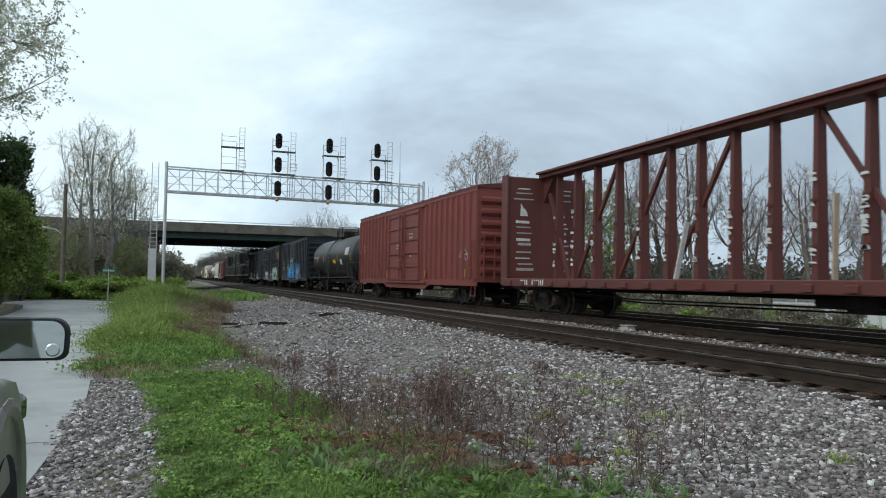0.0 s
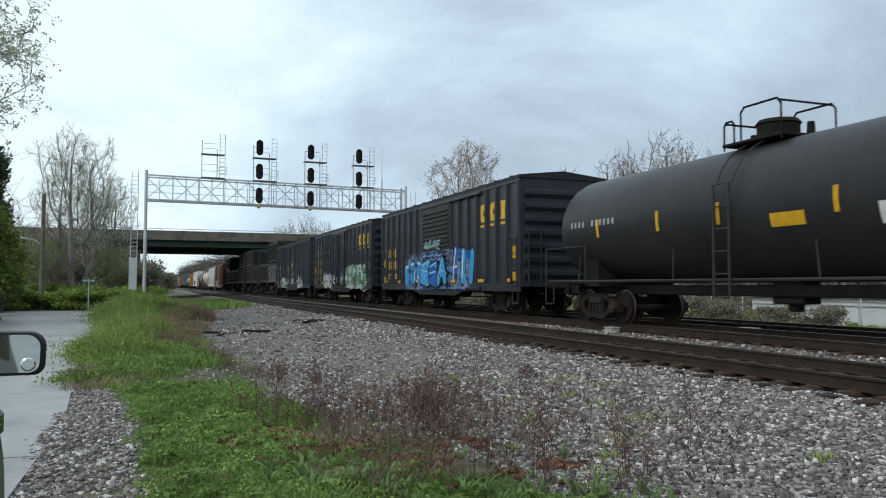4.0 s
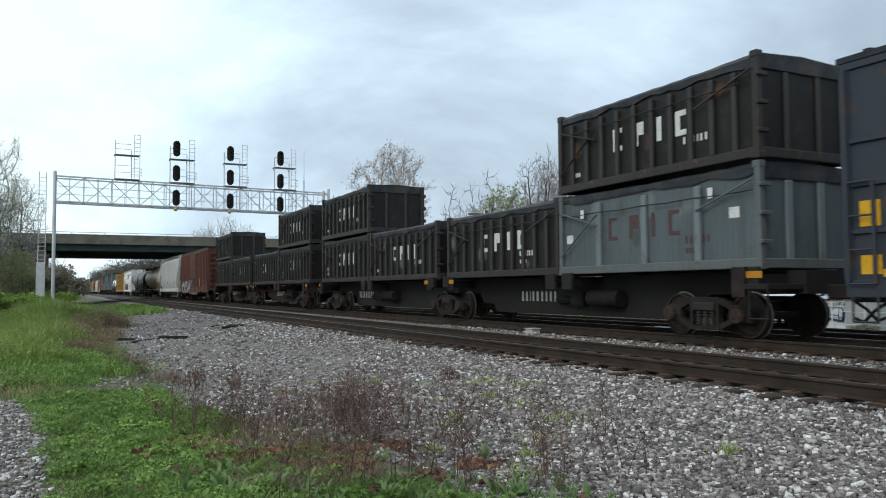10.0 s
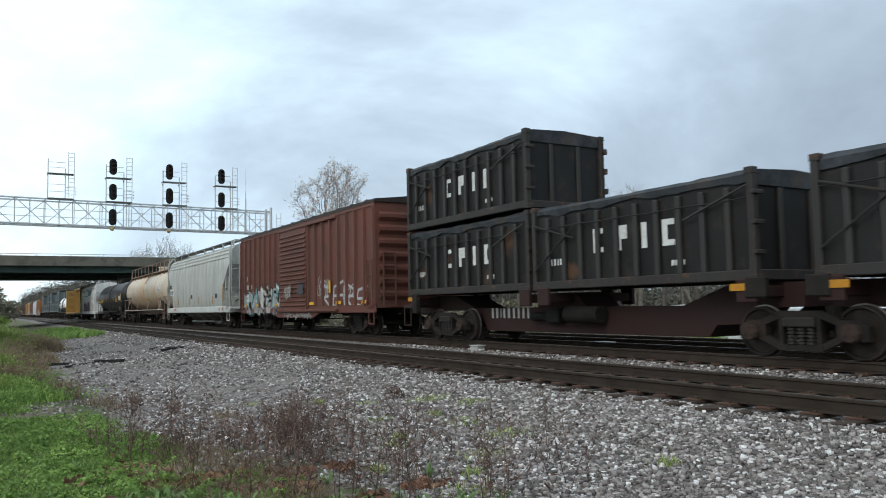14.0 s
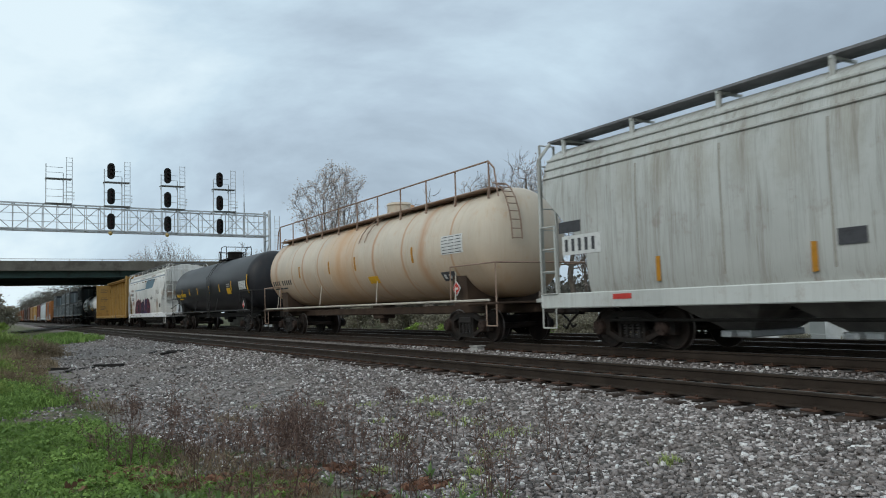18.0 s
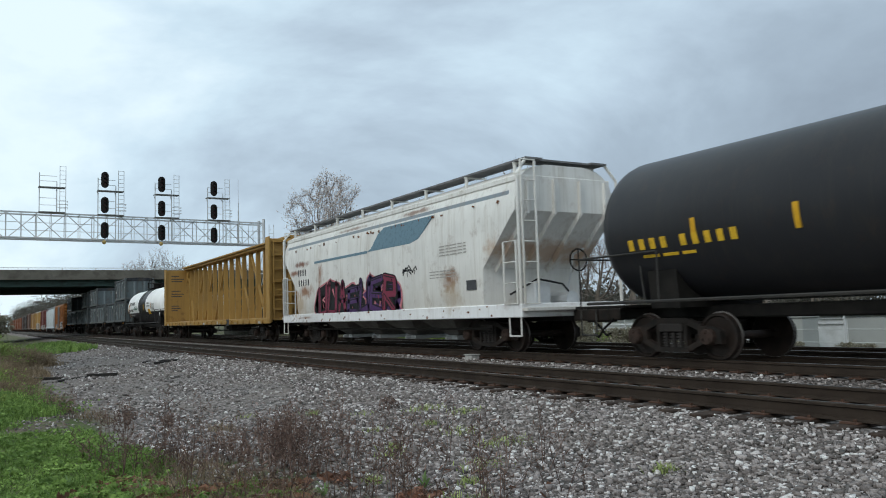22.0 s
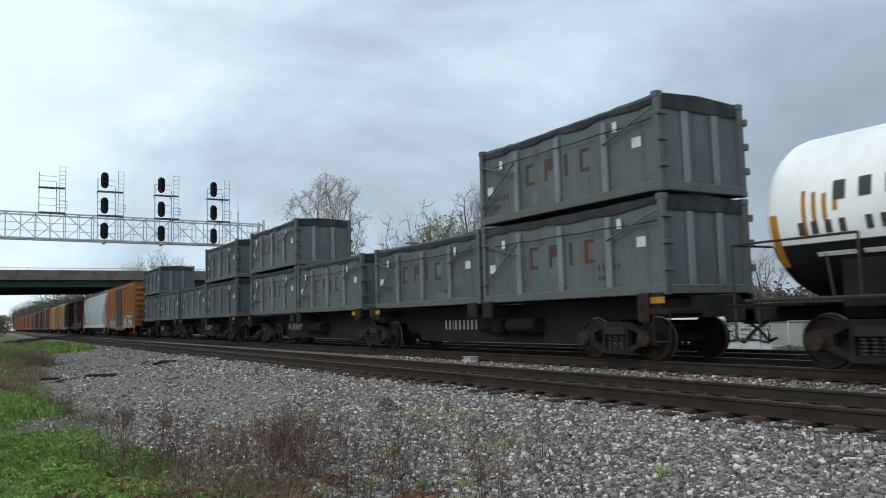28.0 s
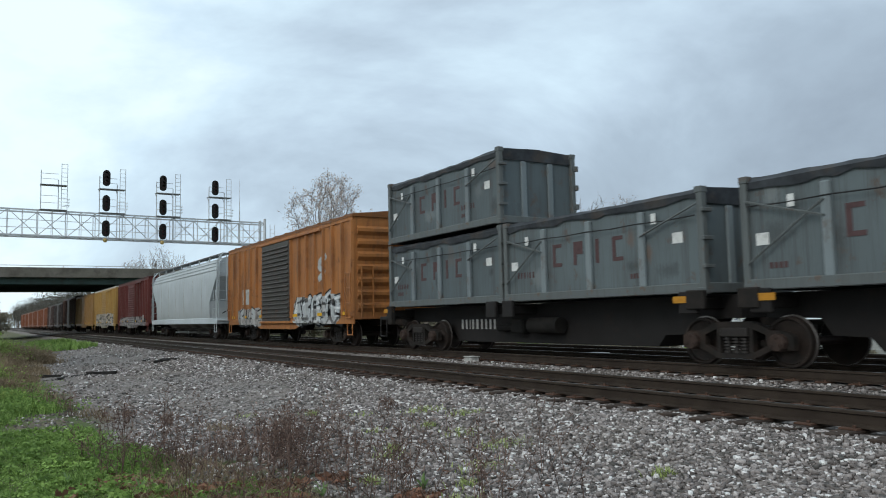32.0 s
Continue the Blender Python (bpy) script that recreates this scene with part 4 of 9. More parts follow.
def graffiti(car, x, y0, y1, z0, z1, outline, fills, letters, seed, weight=0.16, label="spray-painted graffiti lettering shapes", seq=None):
    """Sprayed shapes: overlapping strokes with an outline, in thin layers on the near side."""
    rng = random.Random(seed)
    mats = [outline] + list(fills)
    mb = MB()
    w = (y1 - y0) / letters

    def disc(y, z, r, lift, mi):
        n = 10
        v = [(x - lift, y + r * math.cos(6.2832 * i / n), z + r * math.sin(6.2832 * i / n)) for i in range(n)]
        mb.add(v, [tuple(range(n))], mi)

    def stroke(pts, r, lift, mi):
        for (a, b), (c, d) in zip(pts, pts[1:]):
            L = math.hypot(c - a, d - b) or 1e-6
            ny, nz = -(d - b) / L * r, (c - a) / L * r
            mb.add([(x - lift, a + ny, b + nz), (x - lift, c + ny, d + nz), (x - lift, c - ny, d - nz), (x - lift, a - ny, b - nz)], [(0, 1, 2, 3)], mi)
        for a, b in pts:
            disc(a, b, r, lift, mi)

    def spike(p, q, r, lift, mi):
        L = math.hypot(q[0] - p[0], q[1] - p[1]) or 1e-6
        ny, nz = -(q[1] - p[1]) / L * r, (q[0] - p[0]) / L * r
        mb.add([(x - lift, p[0] + ny, p[1] + nz), (x - lift, q[0], q[1]), (x - lift, p[0] - ny, p[1] - nz)], [(0, 1, 2)], mi)

    for k in range(letters):
        cy = y1 - w * (k + 0.5)
        hgt = (z1 - z0) * rng.uniform(0.75, 1.0)
        base = z0 + weight + rng.uniform(0, 0.1)
        top = z0 + hgt - weight
        fill = seq[k % len(seq)] if seq else 1 + rng.randrange(max(1, len(fills) - 1))
        strokes = []
        a, b = cy + w * 0.36, cy - w * 0.36
        form = rng.randrange(5)
        mid = (base + top) / 2
        slant = rng.uniform(-0.05, 0.3)
        if form == 0:
            strokes = [[(a, base), (a + 0.05, mid), (a, top)], [(a, top), (b, top - 0.15), (b, mid), (a, mid)], [(a, mid), (b, base)]]
        elif form == 1:
            strokes = [[(b, top), (a, top - 0.1), (a + 0.05, base + 0.1), (b, base)], [(a, mid), (b, mid)]]
        elif form == 2:
            strokes = [[(a, base), (cy, top), (b, base)], [(a - 0.1, mid - 0.1), (b + 0.1, mid - 0.1)]]
        elif form == 3:
            strokes = [[(b, top), (a, top - 0.2), (a, mid), (b, mid - 0.1), (b, base + 0.1), (a, base)]]
        else:
            strokes = [[(a, top), (a, base), (b, base + 0.1), (b, top)]]
        for st in strokes:
            st = [(p + rng.uniform(-0.06, 0.06) - (q - mid) * slant, q + rng.uniform(-0.06, 0.06)) for p, q in st]
            lift = 0.0035 + k * 0.0006
            if weight > 0.05:
                stroke([(p - 0.07, q - 0.06) for p, q in st], weight + 0.03, lift - 0.0002, 0)
            stroke(st, weight + min(0.06, weight * 0.5), lift, 0)
            stroke(st, weight, lift + 0.0003, fill)
            if weight > 0.08:
                (a0, b0), (a1, b1) = st[-2], st[-1]
                t = weight * rng.uniform(1.6, 3.0) / (math.hypot(a1 - a0, b1 - b0) or 1)
                tip = (a1 + (a1 - a0) * t, max(z0 + 0.02, min(z1, b1 + (b1 - b0) * t)))
                spike((a1, b1), tip, weight * 1.25, lift, 0)
                spike((a1, b1), (a1 + (tip[0] - a1) * 0.78, b1 + (tip[1] - b1) * 0.78), weight * 0.9, lift + 0.0003, fill)
                for _ in range(2):   # shading flecks inside the letter
                    u, v = st[0]
                    u2, v2 = st[1]
                    c0 = rng.uniform(0.1, 0.8)
                    pa = (u + (u2 - u) * c0, v + (v2 - v) * c0)
                    spike((pa[0] + rng.uniform(-0.5, 0.5) * weight, pa[1]), (pa[0] + rng.uniform(-0.6, 0.6) * weight, pa[1] - weight * rng.uniform(0.6, 2.0)), weight * 0.3, lift + 0.0005, rng.randrange(len(mats)))
            if len(fills) > 1:
                stroke([(p + 0.03, q + weight * 0.45) for p, q in st[:2]], weight * 0.22, lift + 0.00055, len(fills))
    return part("graffiti", mb, mats, car, label)


def underframe(car, L, m, z=0.95, width=2.9, sill=0.32):
    mb = MB()
    mb.bev(-0.3, 0.3, -L / 2 + 0.3, L / 2 - 0.3, 0.72, z, 0.03)
    for i in range(7):
        y = -L / 2 + 2.8 + i * (L - 5.6) / 6
        mb.box(-width / 2, width / 2, y - 0.06, y + 0.06, z - 0.16, z)
    part("underframe", mb, M["black"], car)
    mb = MB()
    mb.tube((-0.55, -1.0, 0.72), (-0.55, 0.1, 0.72), 0.2, None, 12)
    part("air_tank", mb, M["black"], car, smooth=True)
    mb = MB()
    mb.bev(-0.85, -0.45, 1.0, 1.5, 0.5, 0.85, 0.04)
    mb.tube((-0.65, 1.5, 0.68), (-0.65, 2.1, 0.68), 0.13, None, 10)
    part("brake_cylinder", mb, M["black"], car)
    mb = MB()
    mb.pipe([(-0.9, -L / 2 + 2.2, 0.62), (-0.95, -L / 6, 0.56), (-0.95, L / 6, 0.6), (-0.9, L / 2 - 2.2, 0.62)], 0.022, 5)
    part("brake_rod", mb, M["black"], car)


def boxcar(label, u0, u1, base, ribs=8, eave=4.3, door=(0.0, 3.0), style="corr", tags=(), rust=0.3, streak=0.35, letters=None, bands=(), dash=False, door_base=None, end_base=None, roof_base=None, reflectors=True, truck_in=2.6, floor=0.78, rough=0.55, door_tags=(), spots=(), door_spots=()):
    car, L = rail_car("boxcar", label, "boxcar", u0, u1)
    W = 1.5
    pm = car_paint("boxcar_paint", base, car, rust_amount=rust, tags=tags, streak=streak, bands=bands, rough=rough, spots=spots)
    dm = car_paint("boxcar_door_paint", door_base, car, rust_amount=rust, tags=tuple(tags) + tuple(door_tags), streak=streak, spots=door_spots) if door_base else pm
    h = L / 2 - 0.12
    mb = MB()
    mb.box(-W, W, -h, h, floor + 0.15, eave)
    part("body", mb, pm, car)
    mb = MB()   # roof with cross seams, slightly peaked
    mb.prism([(-W - 0.05, eave), (W + 0.05, eave), (W + 0.05, eave + 0.09), (0, eave + 0.26), (-W - 0.05, eave + 0.09)], -h - 0.05, h + 0.05)
    for i in range(int(L / 1.2)):
        y = -h + 0.6 + i * 1.2
        mb.prism([(-W - 0.06, eave + 0.07), (W + 0.06, eave + 0.07), (W + 0.06, eave + 0.12), (0, eave + 0.3), (-W - 0.06, eave + 0.12)], y - 0.05, y + 0.05)
    part("roof", mb, car_paint("roof_paint", roof_base or [c * 0.55 for c in base], car, rust_amount=rust + 0.2, streak=0.5), car)
    for s in (-1, 1):
        mb = MB()
        mb.bev(s * W - 0.035, s * W + 0.035, -h, h, eave - 0.12, eave, 0.01)
        part("top_plate", mb, pm, car)
        mb = MB()
        mb.bev(s * W - 0.03, s * W + 0.03, -h, h, floor, floor + 0.26, 0.01)
        part("side_sill", mb, pm, car)
        mb = MB()
        d0, d1 = door[0] - door[1] / 2 - 0.5, door[0] + door[1] / 2 + 0.5
        mb.prism([(d0 - 0.8, floor + 0.02), (d0, floor - 0.18), (d1, floor - 0.18), (d1 + 0.8, floor + 0.02)], s * W - 0.02, s * W + 0.02, axis="x")
        part("door_sill", mb, pm, car)
    d0, d1 = door[0] - door[1] / 2, door[0] + door[1] / 2
    post2 = MB()
    post2.prism([(0.0, -0.07), (-0.085, -0.045), (-0.085, 0.045), (0.0, 0.07)], floor + 0.26, eave - 0.12, axis="z")
    pme = post2.mesh("side_post", pm)
    ys = []
    for seg0, seg1 in ((-h + 0.06, d0 - 0.12), (d1 + 0.12, h - 0.06)):
        k = max(1, round(ribs * (seg1 - seg0) / (L - door[1]) * 2))
        ys += [seg0 + (seg1 - seg0) * i / k for i in range(k + 1)]
    for y in ys:
        for s in (-1, 1):
            o = part("side_post", pme, None, car, at=(s * W, y, 0))
            if s > 0:
                o.rotation_euler = (0, 0, math.pi)
    if dash:
        mb = MB()
        mb.prism([(0.0, -0.045), (-0.05, -0.03), (-0.05, 0.03), (0.0, 0.045)], -0.34, 0.34)
        # short stiffeners pressed into the panels
        dme = mb.mesh("panel_stiffener", pm)
        for a, b in zip(ys, ys[1:]):
            if b - a < 1.5:
                for z in (1.75, 2.45, 3.1):
                    part("panel_stiffener", dme, None, car, at=(-W, (a + b) / 2, z))
    for s in (-1, 1):
        mb = MB()
        x0, x1 = (s * W, s * (W + 0.09))
        mb.box(min(x0, x1), max(x0, x1), d0, d1, floor + 0.12, eave - 0.2)
        dr = part("door", mb, dm, car)
        mb = MB()
        if style == "corr":
            k = 17
            for i in range(k):
                z = floor + 0.3 + (eave - floor - 0.75) * i / (k - 1)
                mb.prism([(s * (W + 0.09), z - 0.045), (s * (W + 0.145), z - 0.012), (s * (W + 0.145), z + 0.012), (s * (W + 0.09), z + 0.045)][::s], d0 + 0.06, d1 - 0.06)
            part("corrugation", mb, dm, dr)
        elif style == "plug":
            half = (d0 + d1) / 2
            for a, b in ((d0 + 0.05, half - 0.03), (half + 0.03, d1 - 0.05)):
                mb.box(*sorted((s * (W + 0.09), s * (W + 0.15))), a, a + 0.1, floor + 0.15, eave - 0.25)
                mb.box(*sorted((s * (W + 0.09), s * (W + 0.15))), b - 0.1, b, floor + 0.15, eave - 0.25)
                for i in range(6):
                    z = floor + 0.2 + (eave - floor - 0.6) * i / 5
                    mb.box(*sorted((s * (W + 0.09), s * (W + 0.145))), a, b, z, z + 0.07)
            part("door_frame", mb, dm, dr)
            mb = MB()
            for yy in (half - 0.5, half - 0.05, half + 0.4):
                mb.tube((s * (W + 0.18), yy, floor + 0.25), (s * (W + 0.18), yy, eave - 0.3), 0.032, None, 6)
            mb.bev(*sorted((s * (W + 0.1), s * (W + 0.2))), half + 0.3, half + 0.75, floor + 0.75, floor + 1.15, 0.02)
            part("lock_bar", mb, dm, dr)
        for z in (floor + 0.05, eave - 0.2):
            mb = MB()
            mb.bev(*sorted((s * W, s * (W + 0.13))), d0 - (door[1] if style == "corr" else 0.8), d1 + 0.3, z, z + 0.09, 0.01)
            part("door_track", mb, pm, car)
    em = car_paint("boxcar_end_paint", end_base, car, rust_amount=rust) if end_base else pm
    for s in (-1, 1):
        for i in range(7):
            z = floor + 0.55 + i * (eave - floor - 0.85) / 6.4
            mb = MB()
            p = [(s * h, z - 0.16), (s * (h + 0.11), z - 0.03), (s * (h + 0.11), z + 0.07), (s * h, z + 0.16)]
            mb.prism(p if s > 0 else p[::-1], -W + 0.12, W - 0.12, axis="x")
            part("end_corrugation", mb, em, car)
        ladder(car, -W - 0.09, s * (h - 0.3), floor + 0.2, floor + 1.7, 0.42, pm)
        ladder(car, W * 0.7, s * (h + 0.15), floor + 0.2, eave - 0.8 if s > 0 else floor + 1.7, 0.42, pm, along="x")
        ladder(car, -W * 0.72, s * (h + 0.15), floor + 0.2, floor + 1.9, 0.42, pm, along="x")
        mb = MB()
        mb.pipe([(-W - 0.03, s * (h - 0.1), floor + 0.05), (-W - 0.03, s * (h - 0.1), 0.42), (-W - 0.03, s * (h - 0.5), 0.42), (-W - 0.03, s * (h - 0.5), floor + 0.05)], 0.018, 5)
        part("step", mb, pm, car)
        mb = MB()
        mb.bev(-0.55, 0.55, *sorted((s * h, s * (h + 0.3))), floor + 0.1, floor + 0.16, 0.01)
        part("end_platform", mb, M["black"], car)
    mb = MB()
    mb.lathe([(-h - 0.3, 0.28), (-h - 0.27, 0.3), (-h - 0.24, 0.28)], 16, "y", (0.6, 0, 2.4))
    part("brake_wheel", mb, M["black"], car)
    underframe(car, L, pm, floor + 0.15)
    for s in (-1, 1):
        truck(car, s * (L / 2 - truck_in))
    couplers(car, L)
    if reflectors:
        mb = MB()
        mb.box(-0.006, 0, -0.24, 0.24, 0, 0.11)
        rme = mb.mesh("reflector", M["yellow"])
        for y in (-h + 0.75, -L * 0.3, -L * 0.13, L * 0.15, L * 0.31, h - 0.85):
            part("reflector", rme, None, car, at=(-W - 0.05, y, floor + 0.3))
    return car, L, W, pm


def tank_car(label, u0, u1, base, R=1.42, zc=2.55, tank_in=0.75, bands=(), streak=0.3, rust=0.2, rings=0, dome="black", rail=False, side_sill=None, rustc=(0.3, 0.13, 0.04), dirt=(0.06, 0.05, 0.04), ladder_mat=None, tags=(), sill_m=None, ym=0.0, hoops=(), stain_low=None):
    car, L = rail_car("tank_car", label, "tank car", u0, u1)
    pm = car_paint("tank_paint", base, car, rust=rustc, rust_amount=rust, streak=streak, dirt=dirt, bands=bands, rough=0.42, tags=tags, hoops=hoops, low_dirt=0.75 if stain_low else 0.0, low_colour=stain_low)
    lm = ladder_mat or M["handrail"]
    sm = sill_m or M["black"]
    h = L / 2 - tank_in
    hd = R * 0.5
    pr = []
    for i in range(9):
        a = radians(90 * i / 8)
        pr.append((-h + hd - hd * math.cos(a), max(0.01, R * math.sin(a))))
    pr += [(a * (h - hd), R) for a in (-0.5, 0.0, 0.5)]
    pr += [(-a, r) for a, r in reversed(pr[:9])]
    mb = MB()
    mb.lathe(pr, 48, "y", (0, 0, zc))
    part("tank", mb, pm, car, smooth=True)
    for i in range(rings):
        y = -h + hd + (2 * (h - hd)) * (i + 0.5) / rings
        mb = MB()
        mb.lathe([(y - 0.035, R + 0.001), (y - 0.03, R + 0.008), (y + 0.03, R + 0.008), (y + 0.035, R + 0.001)], 48, "y", (0, 0, zc))
        part("band", mb, pm, car)
    mb = MB()
    mb.bev(-0.32, 0.32, -L / 2 + 0.2, L / 2 - 0.2, 0.74, 0.98, 0.03)
    part("centre_sill", mb, sm, car)
    for s in (-1, 1):
        y = s * (L / 2 - 2.3)
        mb = MB()
        a = [(math.cos(radians(t)) * (R + 0.02), zc + math.sin(radians(t)) * (R + 0.02)) for t in range(215, 326, 10)]
        mb.prism([(-1.15, 0.95), (1.15, 0.95)] + a[::-1], y - 0.35, y + 0.35)
        part("saddle", mb, sm, car)
        mb = MB()   # end platform with hand rails
        mb.bev(-1.45, 1.45, *sorted((s * (L / 2 - 1.5), s * (L / 2 - 0.1))), 0.98, 1.03, 0.01)
        part("end_platform", mb, sm, car)
        mb = MB()
        x = -1.42
        mb.pipe([(x, s * (L / 2 - 2.4), 1.05), (x, s * (L / 2 - 2.4), 2.0), (x, s * (L / 2 - 0.25), 2.0), (x, s * (L / 2 - 0.25), 0.45)], 0.02, 6)
        mb.pipe([(x, s * (L / 2 - 0.25), 2.0), (-x, s * (L / 2 - 0.25), 2.0)], 0.02, 6)
        mb.pipe([(-x, s * (L / 2 - 0.25), 2.0), (-x, s * (L / 2 - 2.4), 2.0), (-x, s * (L / 2 - 2.4), 1.05)], 0.02, 6)
        mb.pipe([(x, s * (L / 2 - 0.25), 0.45), (x, s * (L / 2 - 0.7), 0.45), (x, s * (L / 2 - 0.7), 1.0)], 0.018, 5)
        part("hand_rail", mb, lm, car)
        truck(car, s * (L / 2 - 2.3))
    couplers(car, L)
    mb = MB()
    for s in (-1, 1):
        mb.pipe([(s * 1.46, -L / 2 + 0.5, 1.08), (s * 1.46, L / 2 - 0.5, 1.08)], 0.032, 6)
    part("side_rail", mb, side_sill or lm, car)
    k = 4
    for i in range(k):
        y = -h + 1.6 + (2 * h - 3.2) * i / (k - 1)
        mb = MB()
        mb.beam((-1.46, y, 1.08), (-R * 0.86, y + 0.3, zc - R * 0.5), 0.024, 0.024)
        part("rail_bracket", mb, side_sill or lm, car)
    mb = MB()
    mb.bev(-0.25, 0.25, -0.4, 0.4, 0.6, zc - R + 0.1, 0.03)
    mb.tube((0, 0, 0.45), (0, 0, 0.75), 0.14, 0.18, 10)
    part("bottom_outlet", mb, sm, car)
    if not rings:
        ladder(car, -R - 0.08, ym, 0.75, zc + R * 0.35, 0.45, lm)
    mb = MB()
    for s in (-1, 1):
        pts = [(-math.cos(radians(t)) * (R + 0.09), s * 0.225, zc + math.sin(radians(t)) * (R + 0.09)) for t in range(20, 81, 12)]
        mb.pipe(pts, 0.018, 5)
    part("top_ladder", mb, lm, car, at=(0, ym, 0))
    # fittings on the top
    dm = M["black"] if dome == "black" else pm
    mb = MB()
    mb.tube((0, 0, zc + R - 0.05), (0, 0, zc + R + 0.38), 0.42, 0.42, 16)
    mb.tube((0, 0, zc + R + 0.38), (0, 0, zc + R + 0.46), 0.46, 0.4, 16)
    part("manway", mb, dm, car, smooth=True, at=(0, ym, 0))
    mb = MB()
    mb.bev(-0.72, 0.72, -0.85, 0.85, zc + R - 0.02, zc + R + 0.04, 0.01)
    part("top_platform", mb, dm, car, at=(0, ym, 0))
    for y in (-0.75, 0.8):
        mb = MB()
        mb.tube((0.1, y, zc + R), (0.1, y, zc + R + 0.3), 0.09, 0.07, 8)
        part("valve", mb, dm, car, at=(0, ym, 0))
    if rail:   # walkway with a hand rail along the top
        zt = zc + R
        mb = MB()
        mb.bev(-0.95, -0.45, -h + 0.6, h - 0.6, zt - 0.09, zt - 0.05, 0.01)
        part("walkway", mb, lm, car)
        k2 = 10
        for i in range(k2 + 1):
            y = -h + 0.6 + (2 * h - 1.2) * i / k2
            mb = MB()
            mb.tube((-0.95, y, zt - 0.1), (-0.95, y, zt + 0.62), 0.024, None, 6)
            mb.beam((-0.95, y, zt - 0.1), (-0.95, y + 0.05, zt - 0.35), 0.05, 0.05)
            part("rail_post", mb, lm, car)
        mb = MB()
        mb.pipe([(-0.95, -h + 0.2, zt - 0.35), (-0.95, -h + 0.35, zt + 0.4), (-0.95, -h + 0.6, zt + 0.62), (-0.95, h - 0.6, zt + 0.62), (-0.95, h - 0.35, zt + 0.4), (-0.95, h - 0.2, zt - 0.35)], 0.024, 6)
        part("walkway_rail", mb, lm, car)
        for s in (-1, 1):
            mb = MB()
            for x in (-0.75, -0.45):
                pts = [(x, s * (h - hd + (hd + 0.08) * math.sin(radians(a))), zc + (R + 0.08) * math.cos(radians(a))) for a in range(0, 91, 15)]
                mb.pipe(pts, 0.02, 5)
            for a in range(8, 90, 9):
                y, z = s * (h - hd + (hd + 0.08) * math.sin(radians(a))), zc + (R + 0.08) * math.cos(radians(a))
                mb.tube((-0.75, y, z), (-0.45, y, z), 0.014, None, 5)
            part("end_ladder", mb, lm, car)
    if not rail:
        mb = MB()
        zt = zc + R
        for x in (-0.7, 0.7):
            mb.pipe([(x, -0.8, zt - 0.1), (x, -0.8, zt + 0.6), (x, -0.7, zt + 0.72), (x, 0.2, zt + 0.72), (x, 0.3, zt + 0.62), (x, 0.3, zt)], 0.022, 6)
            mb.pipe([(x, 0.5, zt), (x, 0.5, zt + 0.42), (x, 0.56, zt + 0.5), (x, 0.74, zt + 0.5), (x, 0.8, zt + 0.42), (x, 0.8, zt - 0.1)], 0.022, 6)
        for y, z in ((-0.74, 0.68), (0.76, 0.47)):
            mb.pipe([(-0.7, y, zt + z), (0.7, y, zt + z)], 0.022, 6)
        part("platform_rail", mb, dm, car, at=(0, ym, 0))
    return car, L, R, zc, pm


def on_tank(car, name, y0, y1, t0, t1, R, zc, m, label="", lift=0.012):
    """A decal that follows the tank's near side between the angles t0 and t1 above the horizontal."""
    mb = MB()
    k = 4
    v = []
    for i in range(k + 1):
        a = radians(t0 + (t1 - t0) * i / k)
        for r in (R + lift, R + 0.001):
            for y in (y0, y1):
                v.append((-math.cos(a) * r, y, zc + math.sin(a) * r))
    f = [(i * 4, i * 4 + 1, i * 4 + 5, i * 4 + 4) for i in range(k)]
    f += [(i * 4 + 2, i * 4 + 6, i * 4 + 7, i * 4 + 3) for i in range(k)]
    f += [(i * 4, i * 4 + 4, i * 4 + 6, i * 4 + 2) for i in range(k)] + [(i * 4 + 1, i * 4 + 3, i * 4 + 7, i * 4 + 5) for i in range(k)]
    f += [(0, 2, 3, 1), (k * 4, k * 4 + 1, k * 4 + 3, k * 4 + 2)]
    mb.add(v, f)
    return part(name, mb, m, car, label)


def lettering(car, text, x, y, z, size, m):
    """Readable words on the near side, in the built-in font; y is where the line begins."""
    cu = bpy.data.curves.new("lettering", "FONT")
    cu.body, cu.size, cu.extrude = text, size, 0.002
    tmp = new("lettering", cu)
    bpy.context.view_layer.update()
    me = bpy.data.meshes.new_from_object(tmp.evaluated_get(bpy.context.evaluated_depsgraph_get()))
    bpy.data.objects.remove(tmp)
    me.transform(Matrix(((0, 0, -1, x), (-1, 0, 0, y), (0, 1, 0, z), (0, 0, 0, 1))))
    me.materials.clear()
    me.materials.append(m)
    return part("lettering", me, None, car)


def tank_marks(car, y, z0, z1, widths, gap, R, zc, m, label=""):
    """Plain bars on the tank's side, toward the front."""
    a0, a1 = (math.degrees(math.asin(max(-1, min(1, (z - zc) / R)))) for z in (z0, z1))
    for w in widths:
        if w > 0:
            on_tank(car, "marking", y - w * (0.62 if z1 - z0 > 0.1 else 1.0), y, a0, a1, R, zc, m, label)
        y -= abs(w) + gap


def tank_plate(car, name, y0, y1, z0, z1, R, zc, m, label="", lift=0.012):
    a0, a1 = (math.degrees(math.asin(max(-1, min(1, (z - zc) / R)))) for z in (z0, z1))
    return on_tank(car, name, min(y0, y1), max(y0, y1), a0, a1, R, zc, m, label, lift)


